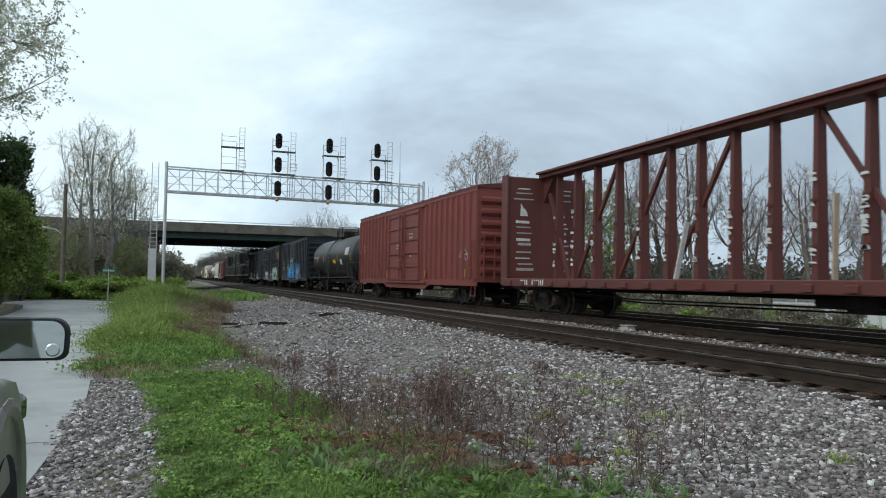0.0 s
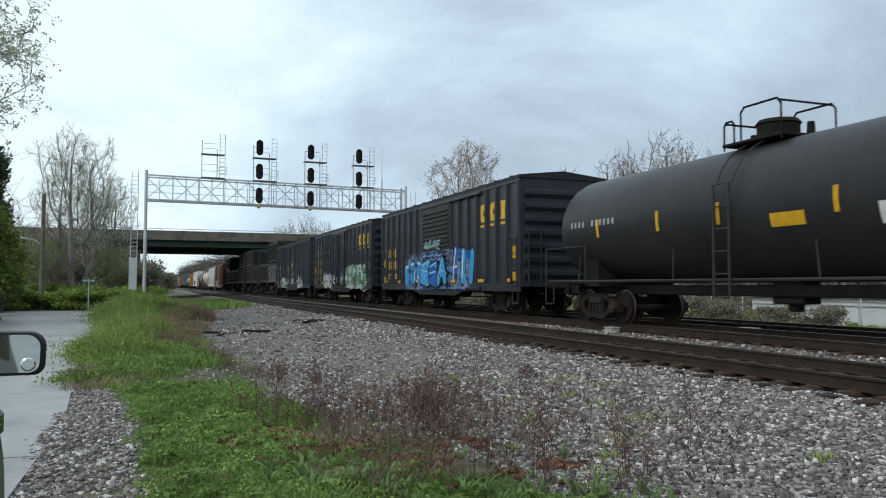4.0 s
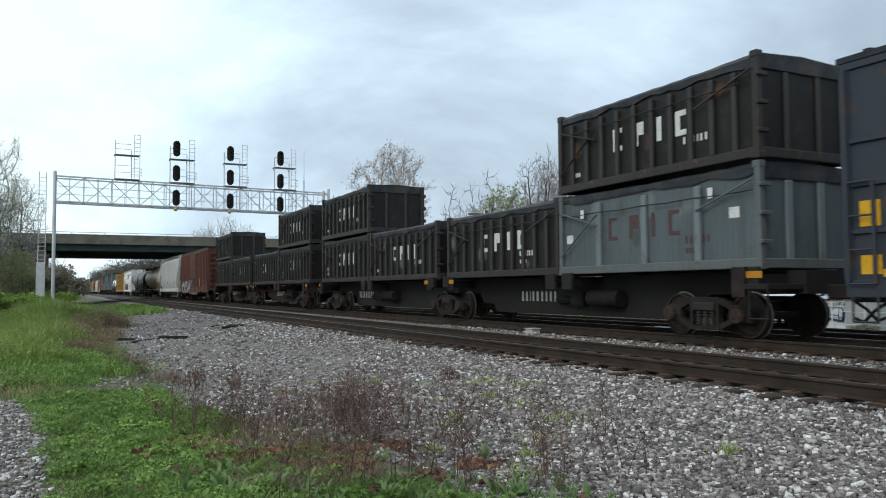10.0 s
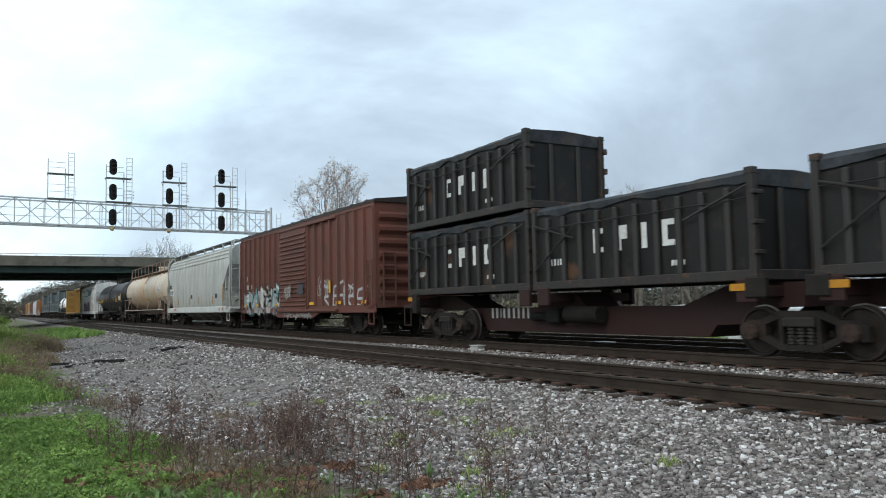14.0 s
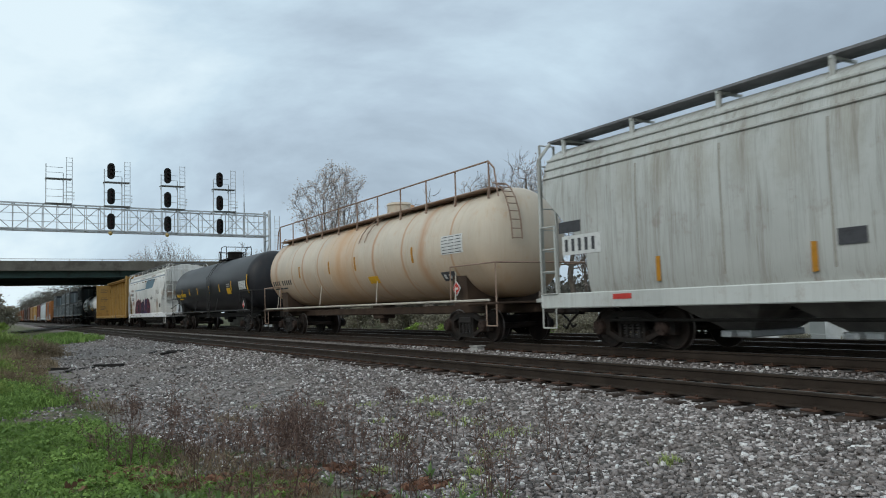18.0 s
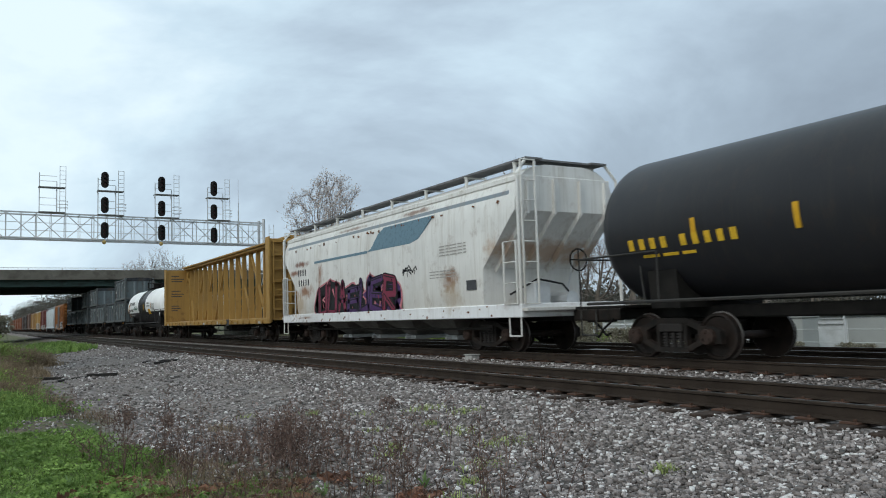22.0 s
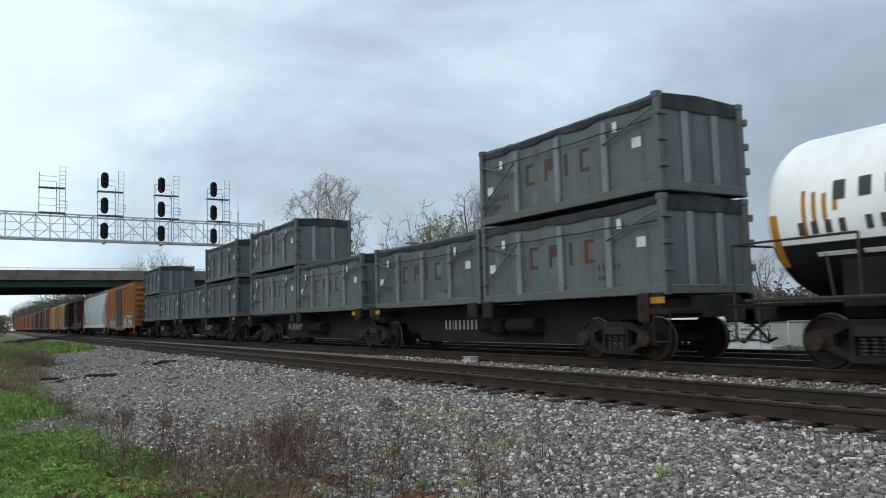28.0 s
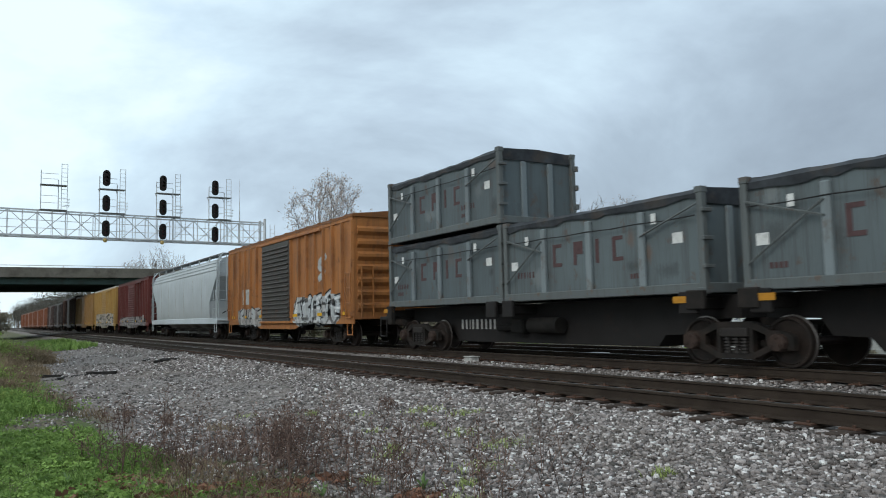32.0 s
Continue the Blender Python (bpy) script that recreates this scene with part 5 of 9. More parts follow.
def table_plate(car, y0, y1, z0, z1, R, zc):
    """A white data panel with unreadable lines."""
    tank_plate(car, "data_panel", y0, y1, z0, z1, R, zc, M["white"], "white data panel with rows of small print")
    n = 6
    for i in range(n):
        z = z0 + (z1 - z0) * (i + 0.35) / n
        for a, b in ((0.05, 0.3), (0.36, 0.62), (0.68, 0.94)):
            tank_plate(car, "marking", y1 + (y0 - y1) * a, y1 + (y0 - y1) * b, z, z + (z1 - z0) * 0.035, R, zc, M["dim_dark"], lift=0.016)


def diamond(car, y, z, r, x, m, label):
    mb = MB()
    mb.prism([(y - r, z), (y, z - r), (y + r, z), (y, z + r)], x - 0.01, x, axis="x")
    pl = part("placard", mb, M["white"], car, label)
    mb = MB()
    mb.prism([(y - r * 0.85, z), (y, z - r * 0.85), (y + r * 0.85, z), (y, z + r * 0.85)], x - 0.013, x - 0.01, axis="x")
    part("placard_face", mb, m, pl)
    mb = MB()
    mb.box(x - 0.016, x - 0.013, y - r * 0.45, y + r * 0.45, z - r * 0.15, z + r * 0.12)
    part("marking", mb, M["white"], pl)


def hopper(label, u0, u1, base, ribs_end=False, tags=(), bands=(), rust=0.2, streak=0.4, roof_base=None, eave=4.08, lines=True, bays=4, wedge=None, spots=(), dirt=(0.2, 0.17, 0.12)):
    car, L = rail_car("covered_hopper", label, "hopper car", u0, u1)
    W = 1.55
    pm = car_paint("hopper_paint", base, car, rust=(0.16, 0.07, 0.03), rust_amount=rust, tags=tags, bands=bands, streak=streak, dirt=dirt, rough=0.5, spots=spots, low_dirt=0.22, low_colour=dirt)
    sill_m = car_paint("hopper_sill_paint", [min(0.8, q * 1.15) for q in base], car, rust=(0.2, 0.08, 0.03), rust_amount=rust * 0.8, streak=0.3, dirt=dirt, tags=tags, spots=spots)
    rm = M["grate"]
    h = L / 2 - 0.25
    ends = ((1.05, h - 1.55), (2.05, h - 1.48), (3.32, h - 0.12), (eave, h - 0.1))

    def half(z):   # bowed side sheets
        return float(np.interp(z, (1.05, 1.35, 1.9, 3.15, 3.55, 3.85, eave), (W - 0.07, W - 0.015, W, W, W - 0.03, W - 0.1, W - 0.19)))

    mb = MB()
    zs = (1.05, 1.2, 1.35, 1.6, 1.9, 2.05, 2.6, 3.15, 3.32, 3.55, 3.7, 3.85, eave)
    v = []
    for z in zs:
        y, w = float(np.interp(z, [q for q, _ in ends], [q for _, q in ends])), half(z)
        v += [(-w, -y, z), (w, -y, z), (w, y, z), (-w, y, z)]
    k = len(zs)
    mb.add(v, [(j * 4 + i, j * 4 + (i + 1) % 4, j * 4 + 4 + (i + 1) % 4, j * 4 + 4 + i) for j in range(k - 1) for i in range(4)] + [(3, 2, 1, 0), tuple(range(k * 4 - 4, k * 4))])
    part("body", mb, pm, car, smooth=True)
    we = half(eave)
    mb = MB()   # rounded roof
    mb.prism([(-we, eave), (we, eave), (we - 0.12, eave + 0.13), (we - 0.35, eave + 0.27), (0.6, eave + 0.36), (-0.6, eave + 0.36), (-we + 0.35, eave + 0.27), (-we + 0.12, eave + 0.13)], -h + 0.12, h - 0.12)
    part("roof", mb, pm, car, smooth=True)
    for i in range(1, 7) if lines else ():   # welded seams between the side sheets
        y = -h + 1.0 + (2 * h - 2.0) * i / 7
        mb = MB()
        for z0, z1 in zip(zs[2:], zs[3:]):
            if z1 <= eave - 0.4:
                mb.beam((-half(z0) + 0.004, y, z0), (-half(z1) + 0.004, y, z1), 0.02, 0.035)
        part("weld_seam", mb, M["seam"], car)
    if lines:
        for z in (eave - 0.42, eave - 0.22, eave - 0.02):
            w = half(z) + 0.035
            mb = MB()
            mb.bev(-w, w, -h + 0.12, h - 0.12, z, z + 0.05, 0.01)
            part("top_rail", mb, pm, car)
    else:
        mb = MB()
        mb.bev(-we - 0.05, we + 0.05, -h + 0.1, h - 0.1, eave - 0.06, eave + 0.08, 0.02)
        part("top_rail", mb, pm, car)
    mb = MB()
    mb.bev(-W - 0.02, W + 0.02, -L / 2 + 0.2, L / 2 - 0.2, 0.84, 1.16, 0.02)
    part("side_sill", mb, sill_m, car)
    # roof walk on brackets
    zt = eave + 0.44
    for s in (-1, 1):
        mb = MB()
        mb.box(*sorted((s * 0.75, s * 1.25)), -h, h, zt, zt + 0.045)
        part("roof_walk", mb, rm, car)
        for i in range(8):
            y = -h + 0.5 + (2 * h - 1.0) * i / 7
            mb = MB()
            mb.beam((s * 1.2, y, eave + 0.12), (s * 1.2, y, zt), 0.05, 0.09)
            mb.beam((s * 0.6, y, zt - 0.02), (s * 1.25, y, zt - 0.02), 0.04, 0.06, side=(0, 0, 1))
            part("walk_bracket", mb, pm, car)
    for s in (-1, 1):
        mb = MB()
        mb.box(-0.75, 0.75, *sorted((s * (h - 0.62), s * (h - 0.12))), zt, zt + 0.045)
        part("roof_walk", mb, rm, car)
    mb = MB()
    mb.bev(-0.35, 0.35, -h + 0.8, h - 0.8, eave + 0.36, eave + 0.44, 0.02)
    part("hatch_cover", mb, pm, car)
    for s in (-1, 1):
        ye = s * (L / 2 - 0.25)
        for x in (-W + 0.02, W - 0.02):
            mb = MB()
            mb.pipe([(x, ye, 1.1), (x, ye, eave + 0.05), (x * 0.8, ye - s * 0.05, eave + 0.44)], 0.038, 8)
            part("end_post", mb, pm, car)
        ladder(car, -W - 0.04, ye - s * 0.3, 1.15, 2.6, 0.5, pm)
        ladder(car, -W + 0.3, ye + s * 0.05, 1.15, eave + 0.4, 0.4, pm, along="x")
        mb = MB()
        mb.bev(-W, W, *sorted((s * (h - 2.4), s * (L / 2))), 0.98, 1.06, 0.01)
        part("end_platform", mb, pm, car)
        mb = MB()
        for x in (-1.2, -0.4, 0.4, 1.2) if ribs_end else (-0.5, 0.5):
            mb.beam((x, s * (h - 1.46), 2.0), (x, s * (h - 0.13), 3.26), 0.06, 0.16)
            if ribs_end:
                mb.beam((x, s * (h - 0.09), 3.24), (x, s * (h - 0.07), eave), 0.06, 0.12)
        part("end_stiffener", mb, pm, car)
        mb = MB()
        mb.tube((0.4, s * (h - 1.3), 1.25), (0.4, s * (h - 0.5), 1.25), 0.2, None, 10)
        mb.bev(-0.6, -0.1, *sorted((s * (h - 1.2), s * (h - 0.7))), 1.05, 1.7, 0.04)
        mb.pipe([(0.9, s * (h - 1.4), 1.1), (0.9, s * (h - 1.0), 2.4), (0.9, s * (h - 0.6), 2.5)], 0.03, 6)
        part("brake_gear", mb, M["galv"], car)
        mb = MB()
        mb.pipe([(0.55 + 0.27 * math.cos(6.2832 * q / 14), s * (h - 0.4), 2.2 + 0.27 * math.sin(6.2832 * q / 14)) for q in range(15)], 0.02, 5)
        mb.tube((0.55, s * (h - 0.4), 1.95), (0.55, s * (h - 0.4), 2.45), 0.018, None, 5)
        mb.tube((0.3, s * (h - 0.4), 2.2), (0.8, s * (h - 0.4), 2.2), 0.018, None, 5)
        part("brake_wheel", mb, M["truck"], car)
        mb = MB()
        mb.pipe([(-0.9, s * (h - 1.3), 1.4), (-0.5, s * (h - 0.7), 1.75), (0.1, s * (h - 0.5), 1.62), (0.5, s * (h - 0.6), 1.3), (0.75, s * (h - 0.9), 1.1)], 0.025, 6)
        part("air_hose", mb, M["hose"], car)
        mb = MB()
        mb.pipe([(-W, ye, 0.9), (-W, ye, 0.42), (-W, ye - s * 0.45, 0.42), (-W, ye - s * 0.45, 0.9)], 0.02, 5)
        part("step", mb, pm, car)
        truck(car, s * (L / 2 - 2.4))
    bay = (L - 7.0) / bays
    for i in range(bays):
        y = -L / 2 + 3.5 + bay * (i + 0.5)
        mb = MB()
        t, b = bay * 0.48, 0.25
        mb.add([(x, y + q, z) for (x, q, z) in ((-1.4, -t, 0.98), (1.4, -t, 0.98), (1.4, t, 0.98), (-1.4, t, 0.98), (-0.6, -b, 0.36), (0.6, -b, 0.36), (0.6, b, 0.36), (-0.6, b, 0.36))],
               [(0, 1, 2, 3), (4, 7, 6, 5), (0, 4, 5, 1), (1, 5, 6, 2), (2, 6, 7, 3), (3, 7, 4, 0)])
        bo = part("hopper_bay", mb, M["bay"], car)
        mb = MB()
        mb.bev(-0.75, 0.75, y - 0.32, y + 0.32, 0.26, 0.38, 0.02)
        mb.tube((-0.9, y, 0.32), (0.9, y, 0.32), 0.05, None, 6)
        part("outlet_gate", mb, M["galv"], bo)
    mb = MB()
    mb.bev(-0.3, 0.3, -L / 2 + 0.3, L / 2 - 0.3, 0.72, 0.98, 0.03)
    mb.pipe([(-1.2, -L / 2 + 2, 0.58), (-1.2, L / 2 - 2, 0.58)], 0.03, 6)
    part("centre_sill", mb, M["black"], car)
    couplers(car, L)
    return car, L, W, pm


M["dim_dark"] = plain("dark_print", (0.06, 0.06, 0.065))
M["bay"] = surface("grimy_hopper_steel", (0.09, 0.085, 0.08), (0.2, 0.19, 0.175), 1.5, 0.8)


def centerbeam(label, u0, u1, base, bulk_tags=(), cut=False, rust=0.25, posts=17):
    car, L = rail_car("centerbeam_flatcar", label, "flatcar", u0, u1)
    pm = car_paint("centerbeam_paint", base, car, rust_amount=rust, streak=0.35)
    ZD, ZT, W = 1.08, 4.67, 1.45
    for s in (-1, 1):
        mb = MB()
        mb.bev(s * W - 0.06, s * W + 0.06, -L / 2 + 0.3, L / 2 - 0.3, ZD - 0.26, ZD, 0.02)
        part("side_sill", mb, pm, car)
    mb = MB()
    mb.bev(-W, W, -L / 2 + 0.3, L / 2 - 0.3, ZD - 0.08, ZD - 0.02, 0.01)
    part("deck", mb, pm, car)
    mb = MB()
    mb.bev(-0.35, 0.35, -L / 2 + 0.3, L / 2 - 0.3, 0.72, ZD - 0.08, 0.03)
    part("centre_sill", mb, M["black"], car)
    # gear that hangs under the deck
    for i in range(9):
        y = -L / 2 + 3.2 + i * (L - 6.4) / 8
        mb = MB()
        mb.bev(-W + 0.1, W - 0.1, y - 0.07, y + 0.07, ZD - 0.26, ZD - 0.09, 0.01)
        part("cross_bearer", mb, M["black"], car)
    for x, z in ((-1.0, 0.6), (-0.75, 0.52)):
        mb = MB()
        mb.pipe([(x, -L / 2 + 3.6, z + 0.12), (x, -L / 5, z), (x, L / 6, z - 0.03), (x, L / 2 - 3.6, z + 0.1)], 0.02, 5)
        part("brake_rod", mb, M["black"], car)
    for y in (-4.2, -1.0, 2.6, 5.4):
        mb = MB()
        mb.pipe([(-1.0, y, ZD - 0.2), (-1.0, y, 0.56), (-0.75, y + 0.25, 0.5)], 0.018, 5)
        part("rod_hanger", mb, M["black"], car)
    mb = MB()
    mb.tube((-0.72, -5.3, 0.66), (-0.72, -4.2, 0.66), 0.2, None, 12)
    part("air_tank", mb, M["black"], car, smooth=True)
    mb = MB()
    mb.bev(-0.95, -0.5, -3.4, -2.7, 0.5, 0.84, 0.04)
    mb.tube((-0.72, -2.7, 0.68), (-0.72, -1.9, 0.68), 0.12, None, 10)
    part("brake_cylinder", mb, M["black"], car)
    mb = MB()
    mb.bev(-0.045, 0.045, -0.13, 0.13, -0.12, 0.02, 0.01)
    winch = mb.mesh("winch", pm)
    for i in range(22):
        part("winch", winch, None, car, at=(-W - 0.08, -L / 2 + 1.0 + i * (L - 2) / 21, ZD - 0.1))
    for s in (-1, 1):
        y = s * (L / 2 - 0.55)
        mb = MB()
        mb.bev(-W, W, *sorted((y, y + s * 0.12)), ZD, ZT - 0.15, 0.03)
        bh = part("bulkhead", mb, pm, car)
        for x in (-W + 0.06, -0.5, 0.5, W - 0.06):
            mb = MB()
            mb.bev(x - 0.06, x + 0.06, *sorted((y + s * 0.12, y + s * 0.36)), ZD - 0.2, ZT - 0.17, 0.015)
            part("bulkhead_post", mb, pm, bh)
        for i in range(6):
            z = ZD + 0.35 + i * 0.58
            mb = MB()
            mb.bev(-W, W, *sorted((y + s * 0.12, y + s * 0.3)), z, z + 0.1, 0.01)
            part("bulkhead_rib", mb, pm, bh)
        for x in (-W, W):   # deep side plate of the bulkhead
            mb = MB()
            mb.bev(x - 0.03, x + 0.03, *sorted((y - s * 0.06, y + s * 0.42)), ZD - 0.22, ZT - 0.1, 0.012)
            part("bulkhead_side", mb, pm, bh)
        ladder(car, -W * 0.72, y + s * 0.42, ZD - 0.1, ZT - 0.27, 0.45, pm, along="x")
        ladder(car, 0.9, y + s * 0.4, ZD, ZT - 0.27, 0.45, pm, along="x")
        truck(car, s * (L / 2 - 2.5))
    mb = MB()
    mb.bev(-0.42, 0.42, -L / 2 + 0.55, L / 2 - 0.55, ZT - 0.05, ZT + 0.03, 0.01)
    mb.bev(-0.3, 0.3, -L / 2 + 0.55, L / 2 - 0.55, ZT - 0.17, ZT - 0.05, 0.01)
    part("top_chord", mb, pm, car)
    mb = MB()   # post, a little wider at the foot
    v = [(x * a, y * b, z) for z, a, b in ((ZD - 0.02, 0.15, 0.085), (ZT - 0.1, 0.1, 0.055)) for x, y in ((-1, -1), (1, -1), (1, 1), (-1, 1))]
    mb.add(v, [(0, 3, 2, 1), (4, 5, 6, 7), (0, 1, 5, 4), (1, 2, 6, 5), (2, 3, 7, 6), (3, 0, 4, 7)])
    for z in (1.75, 2.2, 2.65):
        mb.box(-0.18, 0.18, -0.05, 0.05, z, z + 0.05)
    pme = mb.mesh("post", pm)
    for i in range(17):
        part("post", pme, None, car, at=(0, (i - 8) * 1.21, 0))
    for s in (-1, 1):
        for a, b in ((1.21, 3.63), (3.63, 6.05), (6.05, 8.47)):
            mb = MB()
            mb.beam((0, s * a, ZT - 0.12), (0, s * b, ZD), 0.1, 0.1)
            part("brace", mb, pm, car)
        mb = MB()
        mb.beam((0, s * (L / 2 - 0.7), ZT - 0.5), (0, s * 9.0, ZD), 0.1, 0.1)
        part("brace", mb, pm, car)
        mb = MB()
        mb.prism([(s * (L / 2 - 0.55), ZT - 0.1), (s * (L / 2 - 1.3), ZT - 0.1), (s * (L / 2 - 0.55), ZT - 1.0)][::-s], -0.1, 0.1, axis="x")
        part("gusset", mb, pm, car)
    couplers(car, L)
    return car, L, W, pm


def spine_car(label, u0, u1, top=1.235):
    """Two articulated platforms on three trucks."""
    car, L = rail_car("container_flatcar", label, "flatcar", u0, u1)
    pm = car_paint("flatcar_paint", (0.03, 0.012, 0.0105) if top < 1 else (0.013, 0.011, 0.0105), car, rust_amount=0.25, rust=(0.04, 0.022, 0.015), dirt=(0.02, 0.018, 0.016), rough=0.75)
    mid = 0.0
    for a, b in ((-L / 2 + 0.25, mid - 0.25), (mid + 0.25, L / 2 - 0.25)):
        mb = MB()
        c = (a + b) / 2
        na, nb = (2.2, 1.0) if a < -1 else (1.0, 2.2)   # room for the trucks
        mb.prism([(a, 0.82), (a + na, 0.8), (a + na + 0.2, 0.52), (a + na + 0.8, 0.5), (a + na + 1.0, 0.27), (b - nb - 1.0, 0.27), (b - nb - 0.8, 0.5), (b - nb - 0.2, 0.52), (b - nb, 0.8), (b, 0.82), (b, 1.235), (b - 1.5, 1.235), (b - 2.6, top), (c + 0.9, top), (c + 0.5, 1.2), (c - 0.5, 1.2), (c - 0.9, top), (a + 2.6, top), (a + 1.5, 1.235), (a, 1.235)], -0.5, 0.5, axis="x")
        part("spine_beam", mb, pm, car)
        for y in (a + 0.5, c - 0.35, c + 0.35, b - 0.5):
            mb = MB()
            mb.bev(-1.25, 1.25, y - 0.12, y + 0.12, 0.98, 1.18, 0.02)
            mb.bev(-1.32, -1.22, y - 0.2, y + 0.2, 0.9, 1.3, 0.02)
            mb.bev(1.22, 1.32, y - 0.2, y + 0.2, 0.9, 1.3, 0.02)
            part("container_bolster", mb, pm, car)
        mb = MB()
        mb.tube((-0.7, c - 1.6, 0.7), (-0.7, c - 0.5, 0.7), 0.19, None, 12)
        part("air_tank", mb, M["black"], car, smooth=True)
        mb = MB()
        mb.bev(-0.75, -0.42, c - 0.2, c + 0.3, 0.5, 0.85, 0.03)
        mb.tube((-0.6, c + 0.3, 0.65), (-0.6, c + 1.0, 0.65), 0.1, None, 8)
        part("brake_cylinder", mb, M["black"], car)
        for y in (a + 0.5, b - 0.5):
            plate(car, "reflector", y - 0.3, y + 0.3, 1.1, 1.22, M["amber"], -1.33, "amber reflector strip", 0.01)
        marks(car, -0.505, b - 3.4, 0.6, 0.26, (0.5, 0.5, 0.2, 0.5, 0.6, 0.5, 0.5, 0.5, 0.5), M["dim_white"])
    for y in (-L / 2 + 2.1, mid, L / 2 - 2.1):
        truck(car, y)
    for s in (-1, 1):
        ye = s * (L / 2 - 0.3)
        mb = MB()
        mb.bev(-1.4, 1.4, *sorted((ye, ye - s * 0.5)), 0.9, 1.0, 0.01)
        mb.pipe([(-1.38, ye, 0.95), (-1.38, ye, 0.4), (-1.38, ye - s * 0.4, 0.4), (-1.38, ye - s * 0.4, 0.95)], 0.02, 5)
        part("end_platform", mb, pm, car)
        mb = MB()
        mb.bev(-1.4, -1.25, ye - s * 0.75, ye - s * 0.5, 0.75, 1.3, 0.02) if s < 0 else mb.bev(-1.4, -1.25, ye - 0.75, ye - 0.5, 0.75, 1.3, 0.02)
        part("brake_stand", mb, M["truck"], car)
    for s in (-1, 1):
        mb = MB()
        mb.bev(-1.36, -1.24, mid + s * 0.55 - 0.2, mid + s * 0.55 + 0.2, 0.98, 1.32, 0.02)
        part("pedestal", mb, M["truck"], car)
    couplers(car, L)
    return car


def container(label, u0, z, base, letter, seed, ribs=5, frame_base=None, posts_base=None, faded=False, white_tags=True):
    """An open-top steel box with a black tarp; z is the height of its foot above the rail."""
    L, H, W = 6.058, 1.9, 1.219
    rng = random.Random(seed)
    h_ = L / 2 - 0.3
    c = thing("waste_container", label, "container", "stacked containers on flatcars", at=(TX, u0 + L / 2, TOP + z))
    CARS.append((c, u0 + L / 2, z))
    pm = car_paint("container_paint", base, c, rust=(0.1, 0.055, 0.03) if ribs < 7 else (0.045, 0.028, 0.02), rust_amount=0.6, streak=0.7, dirt=(0.055, 0.05, 0.046) if ribs < 7 else (0.024, 0.022, 0.02), fade=0.4, spots=[(rng.uniform(-h_, h_), rng.uniform(0.3, 1.6), rng.uniform(0.1, 0.4), rng.uniform(0.1, 0.35), rng.choice(((0.03, 0.027, 0.024), (0.16, 0.075, 0.035), (0.22, 0.23, 0.23))), rng.uniform(0.2, 0.5)) for _ in range(6)])
    fm = car_paint("container_frame_paint", posts_base or base, c, rust=(0.12, 0.06, 0.03), rust_amount=0.75, streak=0.5)
    # ribs: wall colour scaled up to a lighter tone, with rust and streaks
    rm = car_paint("container_rib_light_tone", [c_ * 1.4 + q for c_, q in zip(base, (0.03, 0.03, 0.03) if ribs < 7 else (0.02, 0.018, 0.017))], c, rust=(0.1, 0.055, 0.03) if ribs < 7 else (0.05, 0.03, 0.02), rust_amount=0.45, streak=0.5, dirt=(0.08, 0.072, 0.065) if ribs < 7 else (0.035, 0.031, 0.028))
    h = L / 2
    mb = MB()
    mb.box(-W + 0.09, W - 0.09, -h + 0.1, h - 0.1, 0.14, H - 0.12)
    part("wall", mb, pm, c)
    mb = MB()
    for s in (-1, 1):
        mb.bev(s * W - (0.1 if s > 0 else 0), s * W + (0.1 if s < 0 else 0), -h + 0.1, h - 0.1, 0.02, 0.2, 0.015)
        mb.bev(-W + 0.1, W - 0.1, *sorted((s * h, s * (h - 0.1))), 0.02, 0.2, 0.015)
    part("bottom_rail", mb, fm, c)
    for sx in (-1, 1):
        for sy in (-1, 1):
            mb = MB()
            x, y = sx * W, sy * h
            mb.bev(*sorted((x, x - sx * 0.13)), *sorted((y, y - sy * 0.13)), 0.1, H - 0.08, 0.012)
            p = part("corner_post", mb, fm, c)
            for zz in (0.0, H - 0.11):
                mb = MB()
                mb.bev(*sorted((x + sx * 0.008, x - sx * 0.15)), *sorted((y + sy * 0.008, y - sy * 0.16)), zz, zz + 0.12, 0.01)
                part("corner_casting", mb, fm, p)
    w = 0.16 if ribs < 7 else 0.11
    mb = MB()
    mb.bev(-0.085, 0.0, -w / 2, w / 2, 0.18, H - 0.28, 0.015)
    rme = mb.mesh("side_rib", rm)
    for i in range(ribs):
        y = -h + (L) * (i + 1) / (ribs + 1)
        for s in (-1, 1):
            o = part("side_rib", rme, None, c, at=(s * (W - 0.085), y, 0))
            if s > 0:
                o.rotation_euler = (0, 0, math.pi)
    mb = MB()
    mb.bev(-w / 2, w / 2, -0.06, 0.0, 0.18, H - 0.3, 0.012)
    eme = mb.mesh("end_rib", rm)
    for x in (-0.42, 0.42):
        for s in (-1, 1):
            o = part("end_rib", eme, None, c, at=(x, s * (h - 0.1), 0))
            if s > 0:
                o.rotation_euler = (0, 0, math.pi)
    # tarp over the top, hanging a little down the sides with an uneven hem
    n = 22
    v, f = [], []
